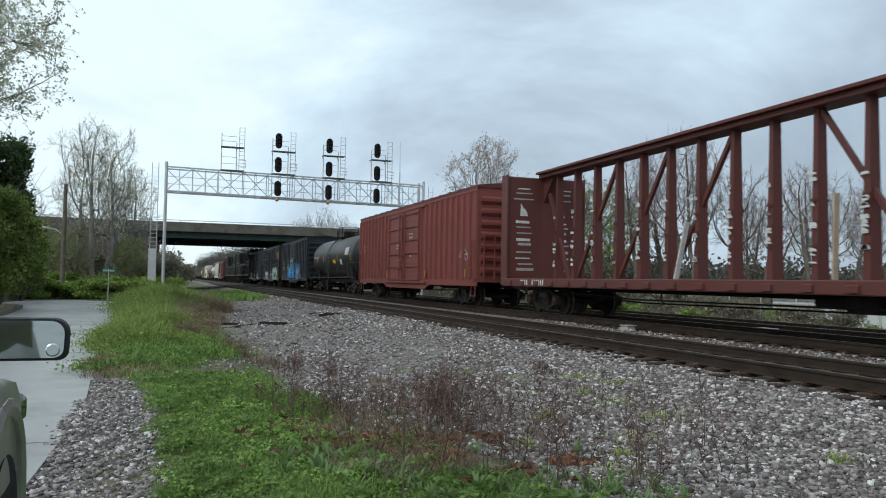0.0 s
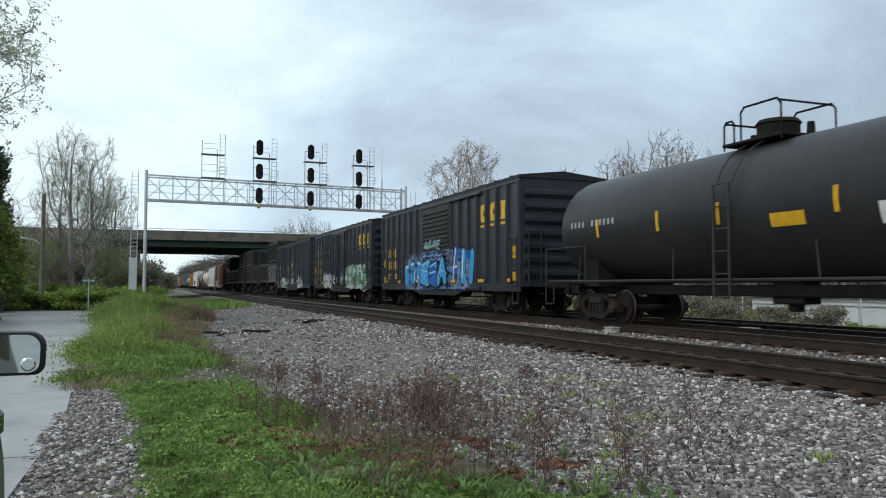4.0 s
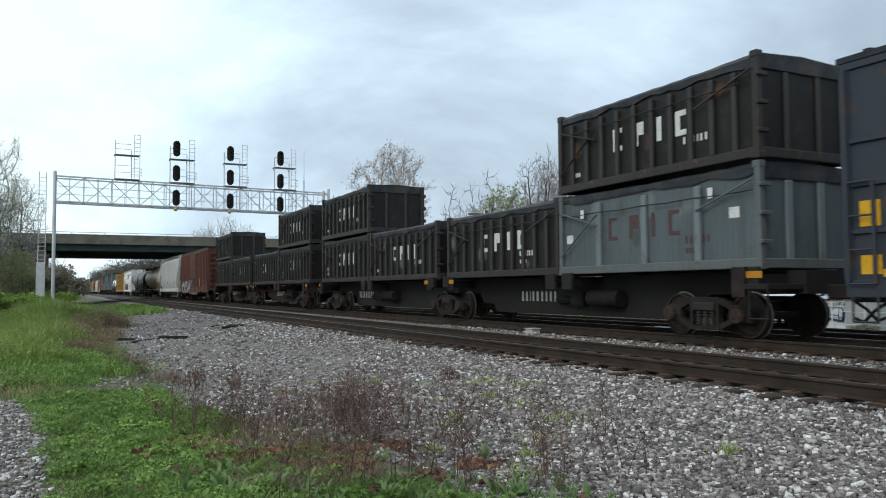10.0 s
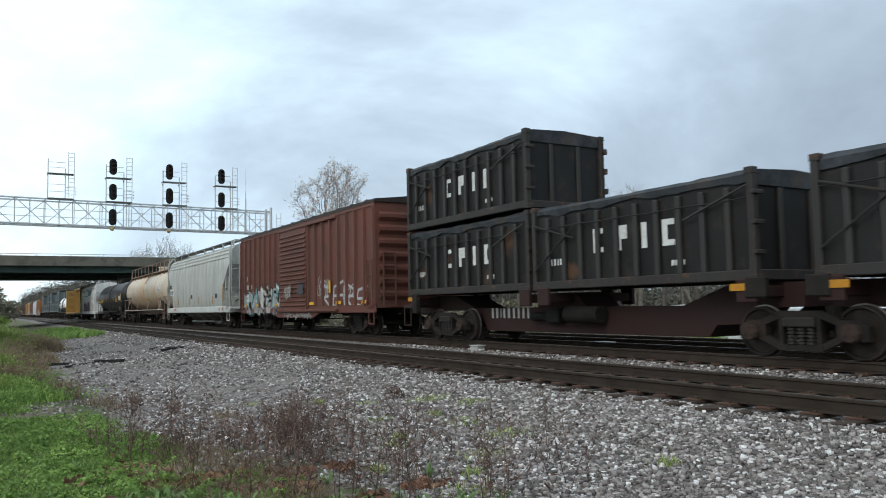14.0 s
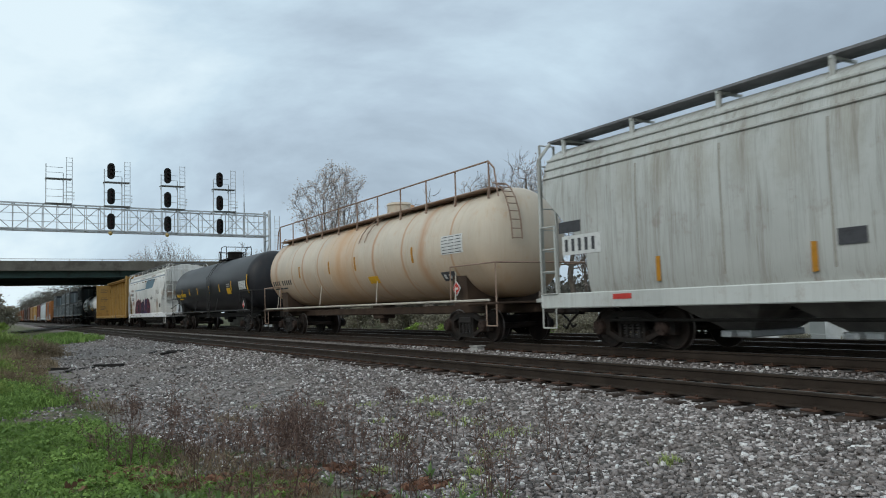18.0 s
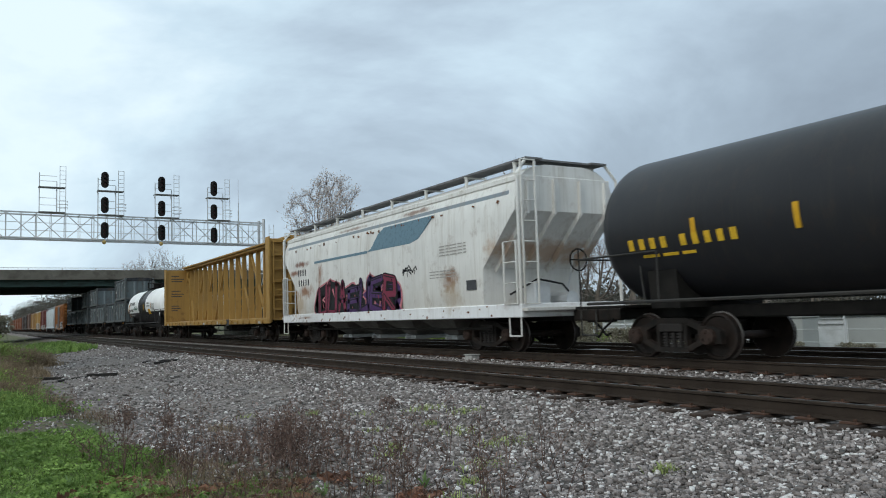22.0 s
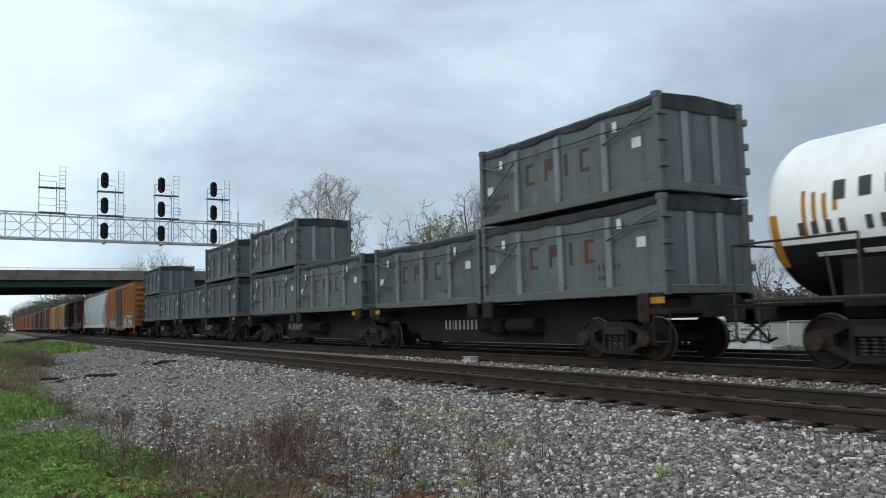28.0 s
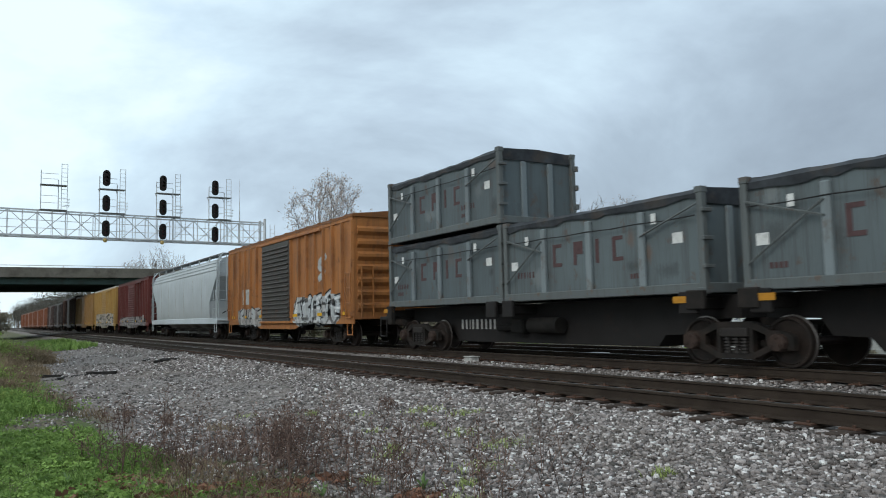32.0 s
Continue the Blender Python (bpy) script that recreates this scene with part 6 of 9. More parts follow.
    for i in range(n + 1):
        y = -h + 0.09 + (L - 0.18) * i / n
        d = 0.15 + 0.025 * math.sin(i * 1.1 + seed) + rng.uniform(-0.035, 0.04)
        d2 = rng.uniform(0.15, 0.3)
        sag = 0.035 * math.sin(math.pi * i / n) + rng.uniform(-0.012, 0.012)
        v += [(-W + 0.05, y, H - 0.06 - d), (-W + 0.04, y, H - 0.1), (-W + 0.12, y, H - 0.005 - sag), (0, y, H + 0.05 - sag), (W - 0.12, y, H - 0.005 - sag), (W - 0.04, y, H - 0.1), (W - 0.05, y, H - 0.06 - d2)]
    for i in range(n):
        for j in range(6):
            a = i * 7 + j
            f.append((a, a + 1, a + 8, a + 7))
    mb = MB()
    mb.add(v, f)
    for s, k in ((-1, 0), (1, n)):
        row = v[k * 7:(k + 1) * 7]
        y = row[0][1]
        e = [(x, y + s * 0.02, zz) for x, _, zz in row]
        lo = [(x, y + s * 0.03, min(zz, H - 0.28)) for x, _, zz in row]
        mb.add(e + lo, [(i, i + 1, i + 8, i + 7) for i in range(6)])
        mb.add(row + e, [(i, i + 1, i + 8, i + 7) for i in range(6)])
    part("tarp", mb, M["tarp"], c, "black tarpaulin cover")
    # rope along the sides, tie bars and hinges
    mb = MB()
    zz = H - 0.5
    pts = [(-W - 0.005, -h + 0.15 + i * (L - 0.3) / 8, zz - 0.02 * (i % 2)) for i in range(9)]
    mb.pipe(pts, 0.012, 5)
    part("lashing_rope", mb, M["hose"], c)
    for e, za, zb in ((1, 0.45, 1.35), (1, H - 0.42, 1.1), (-1, H - 0.3, zz - 0.25)):
        mb = MB()
        mb.pipe([(-W - 0.02, e * (h - 0.12), za), (-W - 0.02, e * (h - 1.5), zb)], 0.02, 5)
        part("lashing_rod", mb, fm, c)
    mb = MB()
    for z2 in (0.45, 0.95, 1.45):
        mb = MB()
        mb.bev(W - 0.05, W + 0.05, -h - 0.07, -h + 0.03, z2, z2 + 0.14, 0.015)
        part("door_hinge", mb, fm, c)
        mb = MB()
        mb.bev(-W - 0.03, -W + 0.22, -h - 0.05, -h + 0.02, z2, z2 + 0.07, 0.01)
        part("door_hinge", mb, fm, c)
    x = -W + 0.088
    if white_tags:
        for y, z2 in ((-h + 1.15, 1.35), (h - 0.95, 1.3), (-h + 0.6, 0.95), (h - 0.4, 0.75)):
            plate(c, "placard", y - 0.06, y + 0.06 + 0.12 * (z2 < 1.2), z2, z2 + 0.2, M["white"], -W - 0.004 if z2 > 1.2 else x, "small white placard")
    shapes(c, x, (1.2 if ribs < 7 else 0.95) + rng.uniform(-0.08, 0.08), 0.74, 0.5, "nhln", letter, 0.8, 0.16 if ribs < 7 else 0.22, "worn block shapes of a company mark")
    marks(c, x, -h + 1.9 if rng.random() < 0.5 else h - 0.45, 0.55, 0.14, (0.6, 0.6, 0.6, 0.3, 0.6, 0.6), letter)
    marks(c, x, -h + 1.9 if rng.random() < 0.5 else h - 0.45, 0.36, 0.1, (0.6, 0.6, 0.6, 0.6), letter)
    return c

# ---- the consist, from the front ----
WHITE_, BLACK_ = (0.62, 0.64, 0.66), (0.012, 0.012, 0.014)
SP = {k: plain("spray_" + k, c) for k, c in dict(black=(0.012, 0.012, 0.014), white=(0.62, 0.63, 0.63), silver=(0.4, 0.42, 0.43), cyan=(0.05, 0.3, 0.6), blue=(0.02, 0.11, 0.4), sky=(0.2, 0.5, 0.68), green=(0.07, 0.17, 0.12), mint=(0.3, 0.42, 0.36),
      teal=(0.2, 0.35, 0.37), pale=(0.45, 0.47, 0.42), pink=(0.5, 0.18, 0.2), plum=(0.07, 0.03, 0.11), wine=(0.2, 0.03, 0.06), rust=(0.25, 0.1, 0.03), cream=(0.55, 0.5, 0.36), navy=(0.03, 0.035, 0.11)).items()}
# red-brown centerbeam
cb0, L0, W0, p0 = centerbeam("red-brown centerbeam lumber flatcar, empty, with torn wrap scraps", 2.0, 24.4, (0.12, 0.038, 0.032))
rng = random.Random(31)
for i in range(150):   # torn white wrap caught on the posts
    y, z, w = (rng.randrange(17) - 8) * 1.21, rng.choice((1.5, 1.6, 1.95, 2.05, 2.15, 2.5, 3.1)) + rng.uniform(-0.1, 0.1), rng.uniform(0.07, 0.24)
    mb = MB()
    mb.prism([(y - w / 2, z), (y + w / 2, z + rng.uniform(-0.02, 0.02)), (y + w / 2 * 0.8, z + rng.uniform(0.03, 0.1)), (y - w / 2 * 0.6, z + rng.uniform(0.03, 0.08))], -0.19, -0.183, axis="x")
    part("wrap_scrap", mb, M["white"], cb0)
for i, z in enumerate((4.1, 3.95, 3.75, 2.95, 2.8, 2.6, 2.35, 2.2, 1.95, 1.75, 1.55, 1.35)):   # worn print and scraps on the bulkhead
    for xa, xb in ((-1.25, -0.45), (0.35, 0.95)):
        mb = MB()
        a, b = xa + rng.uniform(0, 0.25), xb - rng.uniform(0, 0.2)
        mb.box(a, b, L0 / 2 - 0.556, L0 / 2 - 0.55, z, z + rng.choice((0.04, 0.05, 0.09)))
        part("marking", mb, M["dim_white"] if i % 3 else M["white"], cb0)
for xa in (-0.85, 0.55):
    mb = MB()
    mb.prism([(xa - 0.12, 3.2), (xa + 0.16, 3.2), (xa + 0.12, 3.35), (xa - 0.02, 3.5), (xa - 0.1, 3.62)], L0 / 2 - 0.556, L0 / 2 - 0.55)
    part("marking", mb, M["white"], cb0, "white emblem shape")
marks(cb0, -W0 - 0.062, 9.4, 0.87, 0.17, (0.55, 0.55, 0.55, 0.55, -1.5, 0.55, 0.55, 0.55, 0.55, 0.55, 0.55), M["white"])
for _y0, _y1, _z1, _m in ((-1.85, -1.8, 2.75, surface("pale_plank", (0.4, 0.32, 0.24), (0.5, 0.41, 0.31), 4, 0.8)), (3.0, 2.7, 2.5, M["white"])):
    mb = MB()
    mb.beam((-0.3, _y0, 1.1), (-0.2, _y1, _z1), 0.13, 0.04)
    part("loose_plank", mb, _m, cb0, "loose pale board leaning on the posts")
# red boxcar
b1, L1, W1, p1 = boxcar("plain red boxcar with double plug doors, freshly dusty", 26.25, 44.9, (0.208, 0.056, 0.047), ribs=10, door=(0.05, 5.1), style="plug", rust=0.12, streak=0.25, roof_base=(0.12, 0.03, 0.028), eave=4.42, reflectors=False)
for y, z, n in ((8.45, 2.75, 3), (8.45, 2.5, 3), (7.5, 2.7, 2)):
    marks(b1, -W1 - 0.004, y, z, 0.17, (0.5,) * n, M["dim_white"], 0.3)
for y, z in ((-1.0, 3.05), (-1.0, 2.9), (1.1, 2.6), (1.1, 2.46)):
    marks(b1, -W1 - 0.13, y, z, 0.08, (1.0, 0.8, 1.2, 0.9, 1.1), M["dim_white"], 0.5)
for y in (2.95, -3.35, -8.2):
    plate(b1, "reflector", y - 0.06, y + 0.06, 1.12, 1.42, M["amber"], -W1 - 0.09)
mb = MB()
mb.lathe([(-W1 - 0.136, 0.045), (-W1 - 0.125, 0.05)], 14, "x", (0, -1.23, 2.08))
part("decal", mb, M["white"], b1, "small round white decal")
graffiti(b1, -W1, -8.6, -7.3, 1.7, 2.3, SP["silver"], (SP["silver"],), 3, 71, 0.014)
# black tank car
t2, _l, R2, Z2, _p = tank_car("black tank car with yellow placards and platform rail", 46.2, 62.4, (0.019, 0.0195, 0.022), rust=0.04, R=1.42, zc=2.5, tank_in=0.55, ym=0.4)
table_plate(t2, -5.7, -4.7, 2.55, 3.0, R2, Z2)
tank_marks(t2, 6.4, 2.5, 2.65, (0.13,) * 4 + (-0.2,) + (0.13,) * 6, 0.06, R2, Z2, M["dim_white"])
for y in (5.1, 2.6, 0.6, -2.3, -6.3):
    tank_plate(t2, "reflector", y - 0.05, y + 0.05, 2.2, 2.65, R2, Z2, M["yellow"])
tank_plate(t2, "placard", -1.6, -0.8, 2.05, 2.3, R2, Z2, M["yellow"], "yellow warning placard")
tank_plate(t2, "placard", -3.6, -3.1, 1.95, 2.3, R2, Z2, M["white"], "framed white panel")
# blue-grey boxcars
NAVY = (0.0245, 0.0285, 0.037)
blue_tag = (-3.7, 3.9, 0.8, 2.3, ((0.01, 0.012, 0.03), (0.02, 0.12, 0.36), (0.07, 0.3, 0.5), (0.012, 0.02, 0.07), (0.4, 0.52, 0.58)), 0.7, 3)
b3, L3, W3, p3 = boxcar("dark blue-grey boxcar covered in bright blue graffiti", 63.53, 78.86, NAVY, ribs=7, door=(-0.12, 3.0), style="corr", tags=(blue_tag,), rust=0.2, rough=0.38, door_base=(0.03, 0.03, 0.031))
graffiti(b3, -W3, 1.45, 3.95, 0.85, 2.3, SP["black"], (SP["blue"], SP["cyan"], SP["white"]), 2, 4, 0.2)
graffiti(b3, -W3, -3.8, -1.7, 0.85, 2.5, SP["black"], (SP["cyan"], SP["blue"], SP["white"]), 2, 6, 0.2)
graffiti(b3, -W3 - 0.165, -1.6, 1.35, 0.9, 2.2, SP["black"], (SP["cyan"], SP["blue"], SP["sky"]), 3, 9, 0.17)
graffiti(b3, -W3 - 0.165, -0.9, 0.9, 2.35, 2.8, SP["teal"], (SP["teal"], SP["mint"]), 5, 12, 0.03)
green_tag = (-6.4, -1.9, 0.8, 2.1, ((0.5, 0.55, 0.52), (0.06, 0.16, 0.11), (0.1, 0.22, 0.16), (0.05, 0.12, 0.09), (0.3, 0.4, 0.36)), 0.9, 7)
white_tag4 = (1.3, 4.5, 0.8, 1.7, (BLACK_, (0.45, 0.48, 0.52), (0.2, 0.25, 0.3), (0.4, 0.42, 0.45), WHITE_), 0.5, 11)
b4, L4, W4, p4 = boxcar("dark blue-grey boxcar with yellow markings and green graffiti", 80.6, 95.7, NAVY, ribs=7, door=(-0.28, 3.1), style="plug", tags=(green_tag, white_tag4), dash=True, rust=0.3, rough=0.38)
graffiti(b4, -W4, -6.5, -1.9, 0.8, 2.2, SP["mint"], (SP["green"], SP["mint"]), 4, 14, 0.17)
graffiti(b4, -W4, 1.35, 4.4, 0.8, 1.95, SP["black"], (SP["silver"], SP["white"]), 5, 15, 0.1)
graffiti(b4, -W4 - 0.125, -1.6, 1.1, 1.0, 1.75, SP["black"], (SP["silver"], SP["pale"]), 4, 16, 0.06)
graffiti(b4, -W4, 5.3, 6.9, 2.9, 3.7, SP["silver"], (SP["white"],), 3, 18, 0.02)
tag5 = (1.6, 5.2, 0.75, 1.6, (BLACK_, (0.5, 0.51, 0.55), (0.35, 0.32, 0.4), (0.1, 0.11, 0.2), (0.6, 0.6, 0.5)), 0.6, 5)
tag5b = (-5.1, -2.4, 0.8, 1.6, (BLACK_, (0.55, 0.55, 0.55), (0.45, 0.38, 0.25), (0.04, 0.05, 0.14), WHITE_), 0.6, 15)
tag5c = (-1.7, 1.7, 0.9, 2.6, ((0.05, 0.05, 0.06), (0.2, 0.1, 0.04), (0.09, 0.16, 0.26), (0.09, 0.07, 0.05), (0.06, 0.055, 0.05)), 0.35, 25)
b5, L5, W5, p5 = boxcar("weathered blue-grey boxcar with faded brown lettering and white graffiti", 97.1, 112.8, (0.03, 0.037, 0.049), ribs=7, door=(-0.04, 3.6), style="plug", tags=(tag5, tag5b), dash=True, rust=0.4, door_base=(0.04, 0.045, 0.055), spots=((-5.3, 1.7, 0.5, 0.3, (0.02, 0.02, 0.022), 0.6),), door_spots=((0, 1.9, 2.2, 1.3, (0.085, 0.05, 0.032), 0.75),) + tuple((yy, zz, 0.2, 0.16, cc, 0.75) for yy, zz, cc in ((-0.9, 1.45, (0.3, 0.22, 0.16)), (0.3, 1.3, (0.3, 0.26, 0.22)), (1.2, 1.5, (0.06, 0.2, 0.4)), (-0.3, 1.75, (0.07, 0.24, 0.42)), (0.9, 2.3, (0.06, 0.16, 0.3)), (-0.2, 2.75, (0.3, 0.1, 0.04)), (-0.6, 1.15, (0.3, 0.26, 0.22)), (0.1, 2.2, (0.07, 0.22, 0.4)))))
for _k, (_y0, _y1, _z0, _z1, _o, _f) in enumerate(((0.7, 1.6, 0.95, 1.5, "navy", ("sky", "cream")), (-0.5, 0.4, 1.0, 1.6, "rust", ("silver", "rust")), (-1.6, -0.6, 1.0, 1.7, "navy", ("sky", "white")), (0.6, 1.3, 2.0, 2.5, "rust", ("sky", "rust")), (-0.9, -0.3, 2.4, 3.0, "rust", ("sky", "rust")), (-1.6, -0.9, 1.75, 2.1, "black", ("cyan", "sky")))):
    graffiti(b5, -W5 - 0.092, _y0, _y1, _z0, _z1, SP[_o], tuple(SP[q] for q in _f), 2, 90 + _k, 0.07, "faded fragments of old graffiti")
graffiti(b5, -W5, 1.95, 5.2, 0.75, 1.95, SP["navy"], (SP["white"], SP["silver"], SP["cream"]), 5, 21, 0.12)
graffiti(b5, -W5, -5.0, -2.4, 0.95, 1.85, SP["black"], (SP["white"], SP["cream"], SP["navy"]), 4, 22, 0.11)
for _car, _W2, _m, _y in ((b3, W3, M["mark_yellow"], -4.5), (b4, W4, M["mark_yellow"], -4.75), (b5, W5, M["brown_letter"], -4.6)):
    shapes(_car, -_W2 - 0.004, _y, 3.12, 0.6, "bbx", _m, 0.75, 0.24, "large block shapes of a company mark")
    for _k in range(3):
        plate(_car, "marking", _y - _k * 0.81, _y - _k * 0.81 - 0.4, 2.95, 3.03, _m, -_W2 - 0.004)
for _car, _L2, _W2, _m in ((b3, L3, W3, M["mark_yellow"]), (b4, L4, W4, M["mark_yellow"]), (b5, L5, W5, M["white"])):
    _h = _L2 / 2
    marks(_car, -_W2 - 0.004, _h - 1.0, 2.28, 0.36, (0.55, 0.55, -0.7, 0.55, 0.55), _m, 0.3)
    marks(_car, -_W2 - 0.004, _h - 1.0, 1.72, 0.38, (0.25, 0.5, 0.5, -0.2, 0.5, 0.5, 0.5), _m, 0.3)
    for _s in (-1, 1):
        for _z0, _z1 in ((1.82, 2.2), (1.12, 1.4)):
            plate(_car, "reflector", _s * (_h - 0.68), _s * (_h - 0.36), _z0, _z1, M["yellow"], -_W2 - 0.004, "large yellow reflector panel")
    for _y in (_h - 1.0, _h - 2.2):
        marks(_car, -_W2 - 0.004, _y, 1.42, 0.09, (1.2, 1.2, 1.0), _m, 0.6)
        marks(_car, -_W2 - 0.004, _y, 1.28, 0.09, (1.2, 1.0), _m, 0.6)
# containers: (start, lower paint, upper paint or none)
BLK, GRY, DGR = (0.011, 0.0105, 0.01), (0.115, 0.138, 0.145), (0.095, 0.116, 0.124)
spine_car("black articulated container flatcar with grimy trucks", 113.95, 140.15)
spine_car("dark red-brown articulated container flatcar, coupled behind another", 141.2, 167.4, top=0.86)
spine_car("black articulated container flatcar carrying containers", 302.2, 328.75)
spine_car("black articulated container flatcar, coupled behind another", 330.1, 356.5)
SLOTS = [(114.5, "g", "k"), (120.6, "k", ""), (127.4, "k", ""), (133.6, "k", "k"), (141.65, "k", "k"), (147.8, "k", ""), (154.9, "k", ""), (161.1, "k", "k"),
         (302.7, "g", "g"), (308.9, "g", ""), (316.0, "g", ""), (322.2, "g", "g"), (330.7, "g", "g"), (336.85, "g", ""), (343.7, "g", ""), (349.85, "g", "g")]
for _i, (_u, _lo, _hi) in enumerate(SLOTS):
    for _z, _p in ((1.25, _lo), (3.2, _hi)):
        if _p == "k":
            container("grimy black ribbed waste container with a black tarpaulin", _u, _z, BLK, M["white"] if (_i * 3 + (_z > 2)) % 4 else M["dim_white"], _i * 2 + (_z > 2), ribs=10, posts_base=(0.03, 0.026, 0.024), white_tags=False)
        elif _p == "g":
            container("grey-green waste container with maroon marks and a black tarpaulin", _u, _z, GRY if _i % 3 else DGR, M["maroon"], _i * 2 + (_z > 2), ribs=3, posts_base=(0.11, 0.122, 0.122))
# brown boxcar
tag6 = (1.7, 6.9, 0.7, 1.8, (BLACK_, (0.3, 0.36, 0.34), (0.2, 0.32, 0.35), (0.42, 0.42, 0.4), (0.4, 0.2, 0.2)), 0.75, 8)
b6, L6, W6, p6 = boxcar("brown boxcar with ribbed sliding door and pale teal graffiti", 168.7, 184.1, (0.135, 0.048, 0.034), ribs=8, door=(0.0, 3.05), style="corr", roof_base=(0.03, 0.022, 0.02), tags=(tag6,), rust=0.45, streak=0.9, eave=4.32, spots=((-1.0, 1.9, 0.5, 0.2, (0.03, 0.02, 0.018), 0.8), (0.5, 1.6, 0.9, 0.3, (0.06, 0.03, 0.022), 0.7), (-3.2, 3.0, 0.5, 0.4, (0.07, 0.04, 0.03), 0.5), (2.5, 2.7, 0.4, 0.5, (0.08, 0.035, 0.025), 0.6), (-0.5, 3.3, 1.0, 0.3, (0.08, 0.035, 0.025), 0.5)))
graffiti(b6, -W6, 1.7, 6.9, 0.72, 2.1, SP["black"], (SP["pale"], SP["teal"], SP["white"]), 5, 31, 0.2)
graffiti(b6, -W6 - 0.165, 0.0, 0.8, 1.3, 1.95, SP["rust"], (SP["silver"],), 7, 34, 0.014)
graffiti(b6, -W6, -3.6, -2.6, 1.3, 2.2, SP["silver"], (SP["silver"],), 6, 35, 0.012)
graffiti(b6, -W6, -5.9, -5.0, 1.0, 1.8, SP["silver"], (SP["silver"],), 5, 36, 0.012)
graffiti(b6, -W6, -7.0, -3.0, 0.85, 1.9, SP["silver"], (SP["silver"],), 4, 38, 0.03)
graffiti(b6, -W6 - 0.02, -1.9, 1.3, 0.62, 0.76, SP["silver"], (SP["silver"],), 14, 39, 0.009)
for _y in (-2.35, -5.2):
    plate(b6, "reflector", _y - 0.06, _y + 0.06, 1.3, 1.75, M["yellow"], -W6 - 0.004)
plate(b6, "data_panel", -1.35, -0.75, 1.5, 1.9, M["dim_dark"], -W6 - 0.15, "black panel on the sliding door")
plate(b6, "reflector", -4.0, -3.84, 1.5, 1.95, M["yellow"], -W6 - 0.09)
marks(b6, -W6 - 0.004, L6 / 2 - 0.85, 2.3, 0.2, (0.6, 0.6, -1.2, 0.6), M["white"], 0.3)
marks(b6, -W6 - 0.004, L6 / 2 - 0.85, 1.9, 0.2, (0.6, 0.6, 0.6, -0.2, 0.6, 0.6, 0.6), M["white"], 0.3)
# grey covered hopper
h7, L7, W7, p7 = hopper("grey streaked covered hopper car with roof walk", 185.8, 202.0, (0.49, 0.5, 0.475), rust=0.25, streak=0.8, dirt=(0.17, 0.14, 0.1), spots=tuple((-6.5 + i * 0.9, 3.35, 0.3, 0.9, (0.24, 0.2, 0.14), 0.28) for i in range(15)) + ((-6.6, 1.0, 0.25, 0.12, (0.25, 0.08, 0.03), 0.9), (-5.9, 1.0, 0.12, 0.1, (0.25, 0.08, 0.03), 0.9), (-7.4, 1.05, 0.3, 0.1, (0.25, 0.08, 0.03), 0.8)))
plate(h7, "number_panel", 5.9, 7.1, 1.95, 2.35, M["white"], -W7 - 0.004, "white number panel")
marks(h7, -W7 - 0.012, 7.0, 2.02, 0.26, (0.55,) * 5, M["dim_dark"], 0.25)
plate(h7, "number_panel", 6.5, 7.2, 2.42, 2.66, M["dim_dark"], -W7 - 0.004, "dark panel with worn marks")
for y, z in ((-5.2, 1.73), (0.7, 1.78)):
    plate(h7, "data_panel", y - 0.22, y + 0.22, z - 0.12, z + 0.12, M["dim_dark"], -W7 - 0.004)
for y in (4.4, 1.3, -1.2, -4.4):
    plate(h7, "reflector", y - 0.05, y + 0.05, 1.3, 1.75, M["amber"], -W7 - 0.004)
plate(h7, "reflector", -6.75, -6.55, 1.45, 2.3, M["amber"], -W7 - 0.004)
plate(h7, "sticker", 5.1, 5.6, 1.0, 1.1, M["red_plate"], -W7 - 0.025)
# cream tank car
t8, _l, R8, Z8, _p = tank_car("cream tank car with rust-streaked bands and walkway rail", 203.5, 222.3, (0.58, 0.5, 0.4), R=1.45, zc=2.6, rings=11, stain_low=(0.45, 0.28, 0.15), hoops=tuple((-8.9 + i * 1.62 + (0.2 if i % 3 else -0.2), (0.13, 0.08, 0.32, 0.1)[i % 4], (0.4, 0.17, 0.06), (0.85, 0.7, 0.6, 0.75)[i % 4]) for i in range(12)) + ((0.6, 1.8, (0.55, 0.33, 0.17), 0.7), (8.4, 0.9, (0.5, 0.3, 0.15), 0.6)), rail=True, dome="body", rust=0.3, rustc=(0.5, 0.25, 0.1), streak=0.35, dirt=(0.42, 0.24, 0.12), side_sill=surface("cream_rail_paint", (0.42, 0.38, 0.32), (0.55, 0.5, 0.43), 3, 0.6), sill_m=surface("rusty_sill", (0.045, 0.03, 0.022), (0.085, 0.055, 0.038), 2, 0.8), ladder_mat=surface("rusty_rail_paint", (0.24, 0.16, 0.12), (0.36, 0.26, 0.2), 3, 0.7), ym=-1.4, tank_in=0.5)
table_plate(t8, -7.7, -6.6, 2.35, 2.85, R8, Z8)
tank_plate(t8, "data_panel", -6.95, -6.25, 1.66, 1.9, R8, Z8, M["dim_dark"], "black data panel with white boxes")
tank_marks(t8, -6.35, 1.72, 1.84, (0.2, 0.2), 0.06, R8, Z8, M["white"])
diamond(t8, -7.2, 1.42, 0.2, -1.35, M["red_plate"], "red diamond hazard placard")
tank_plate(t8, "placard", -2.3, -1.6, 1.78, 2.0, R8, Z8, M["yellow"], "faded yellow placard")
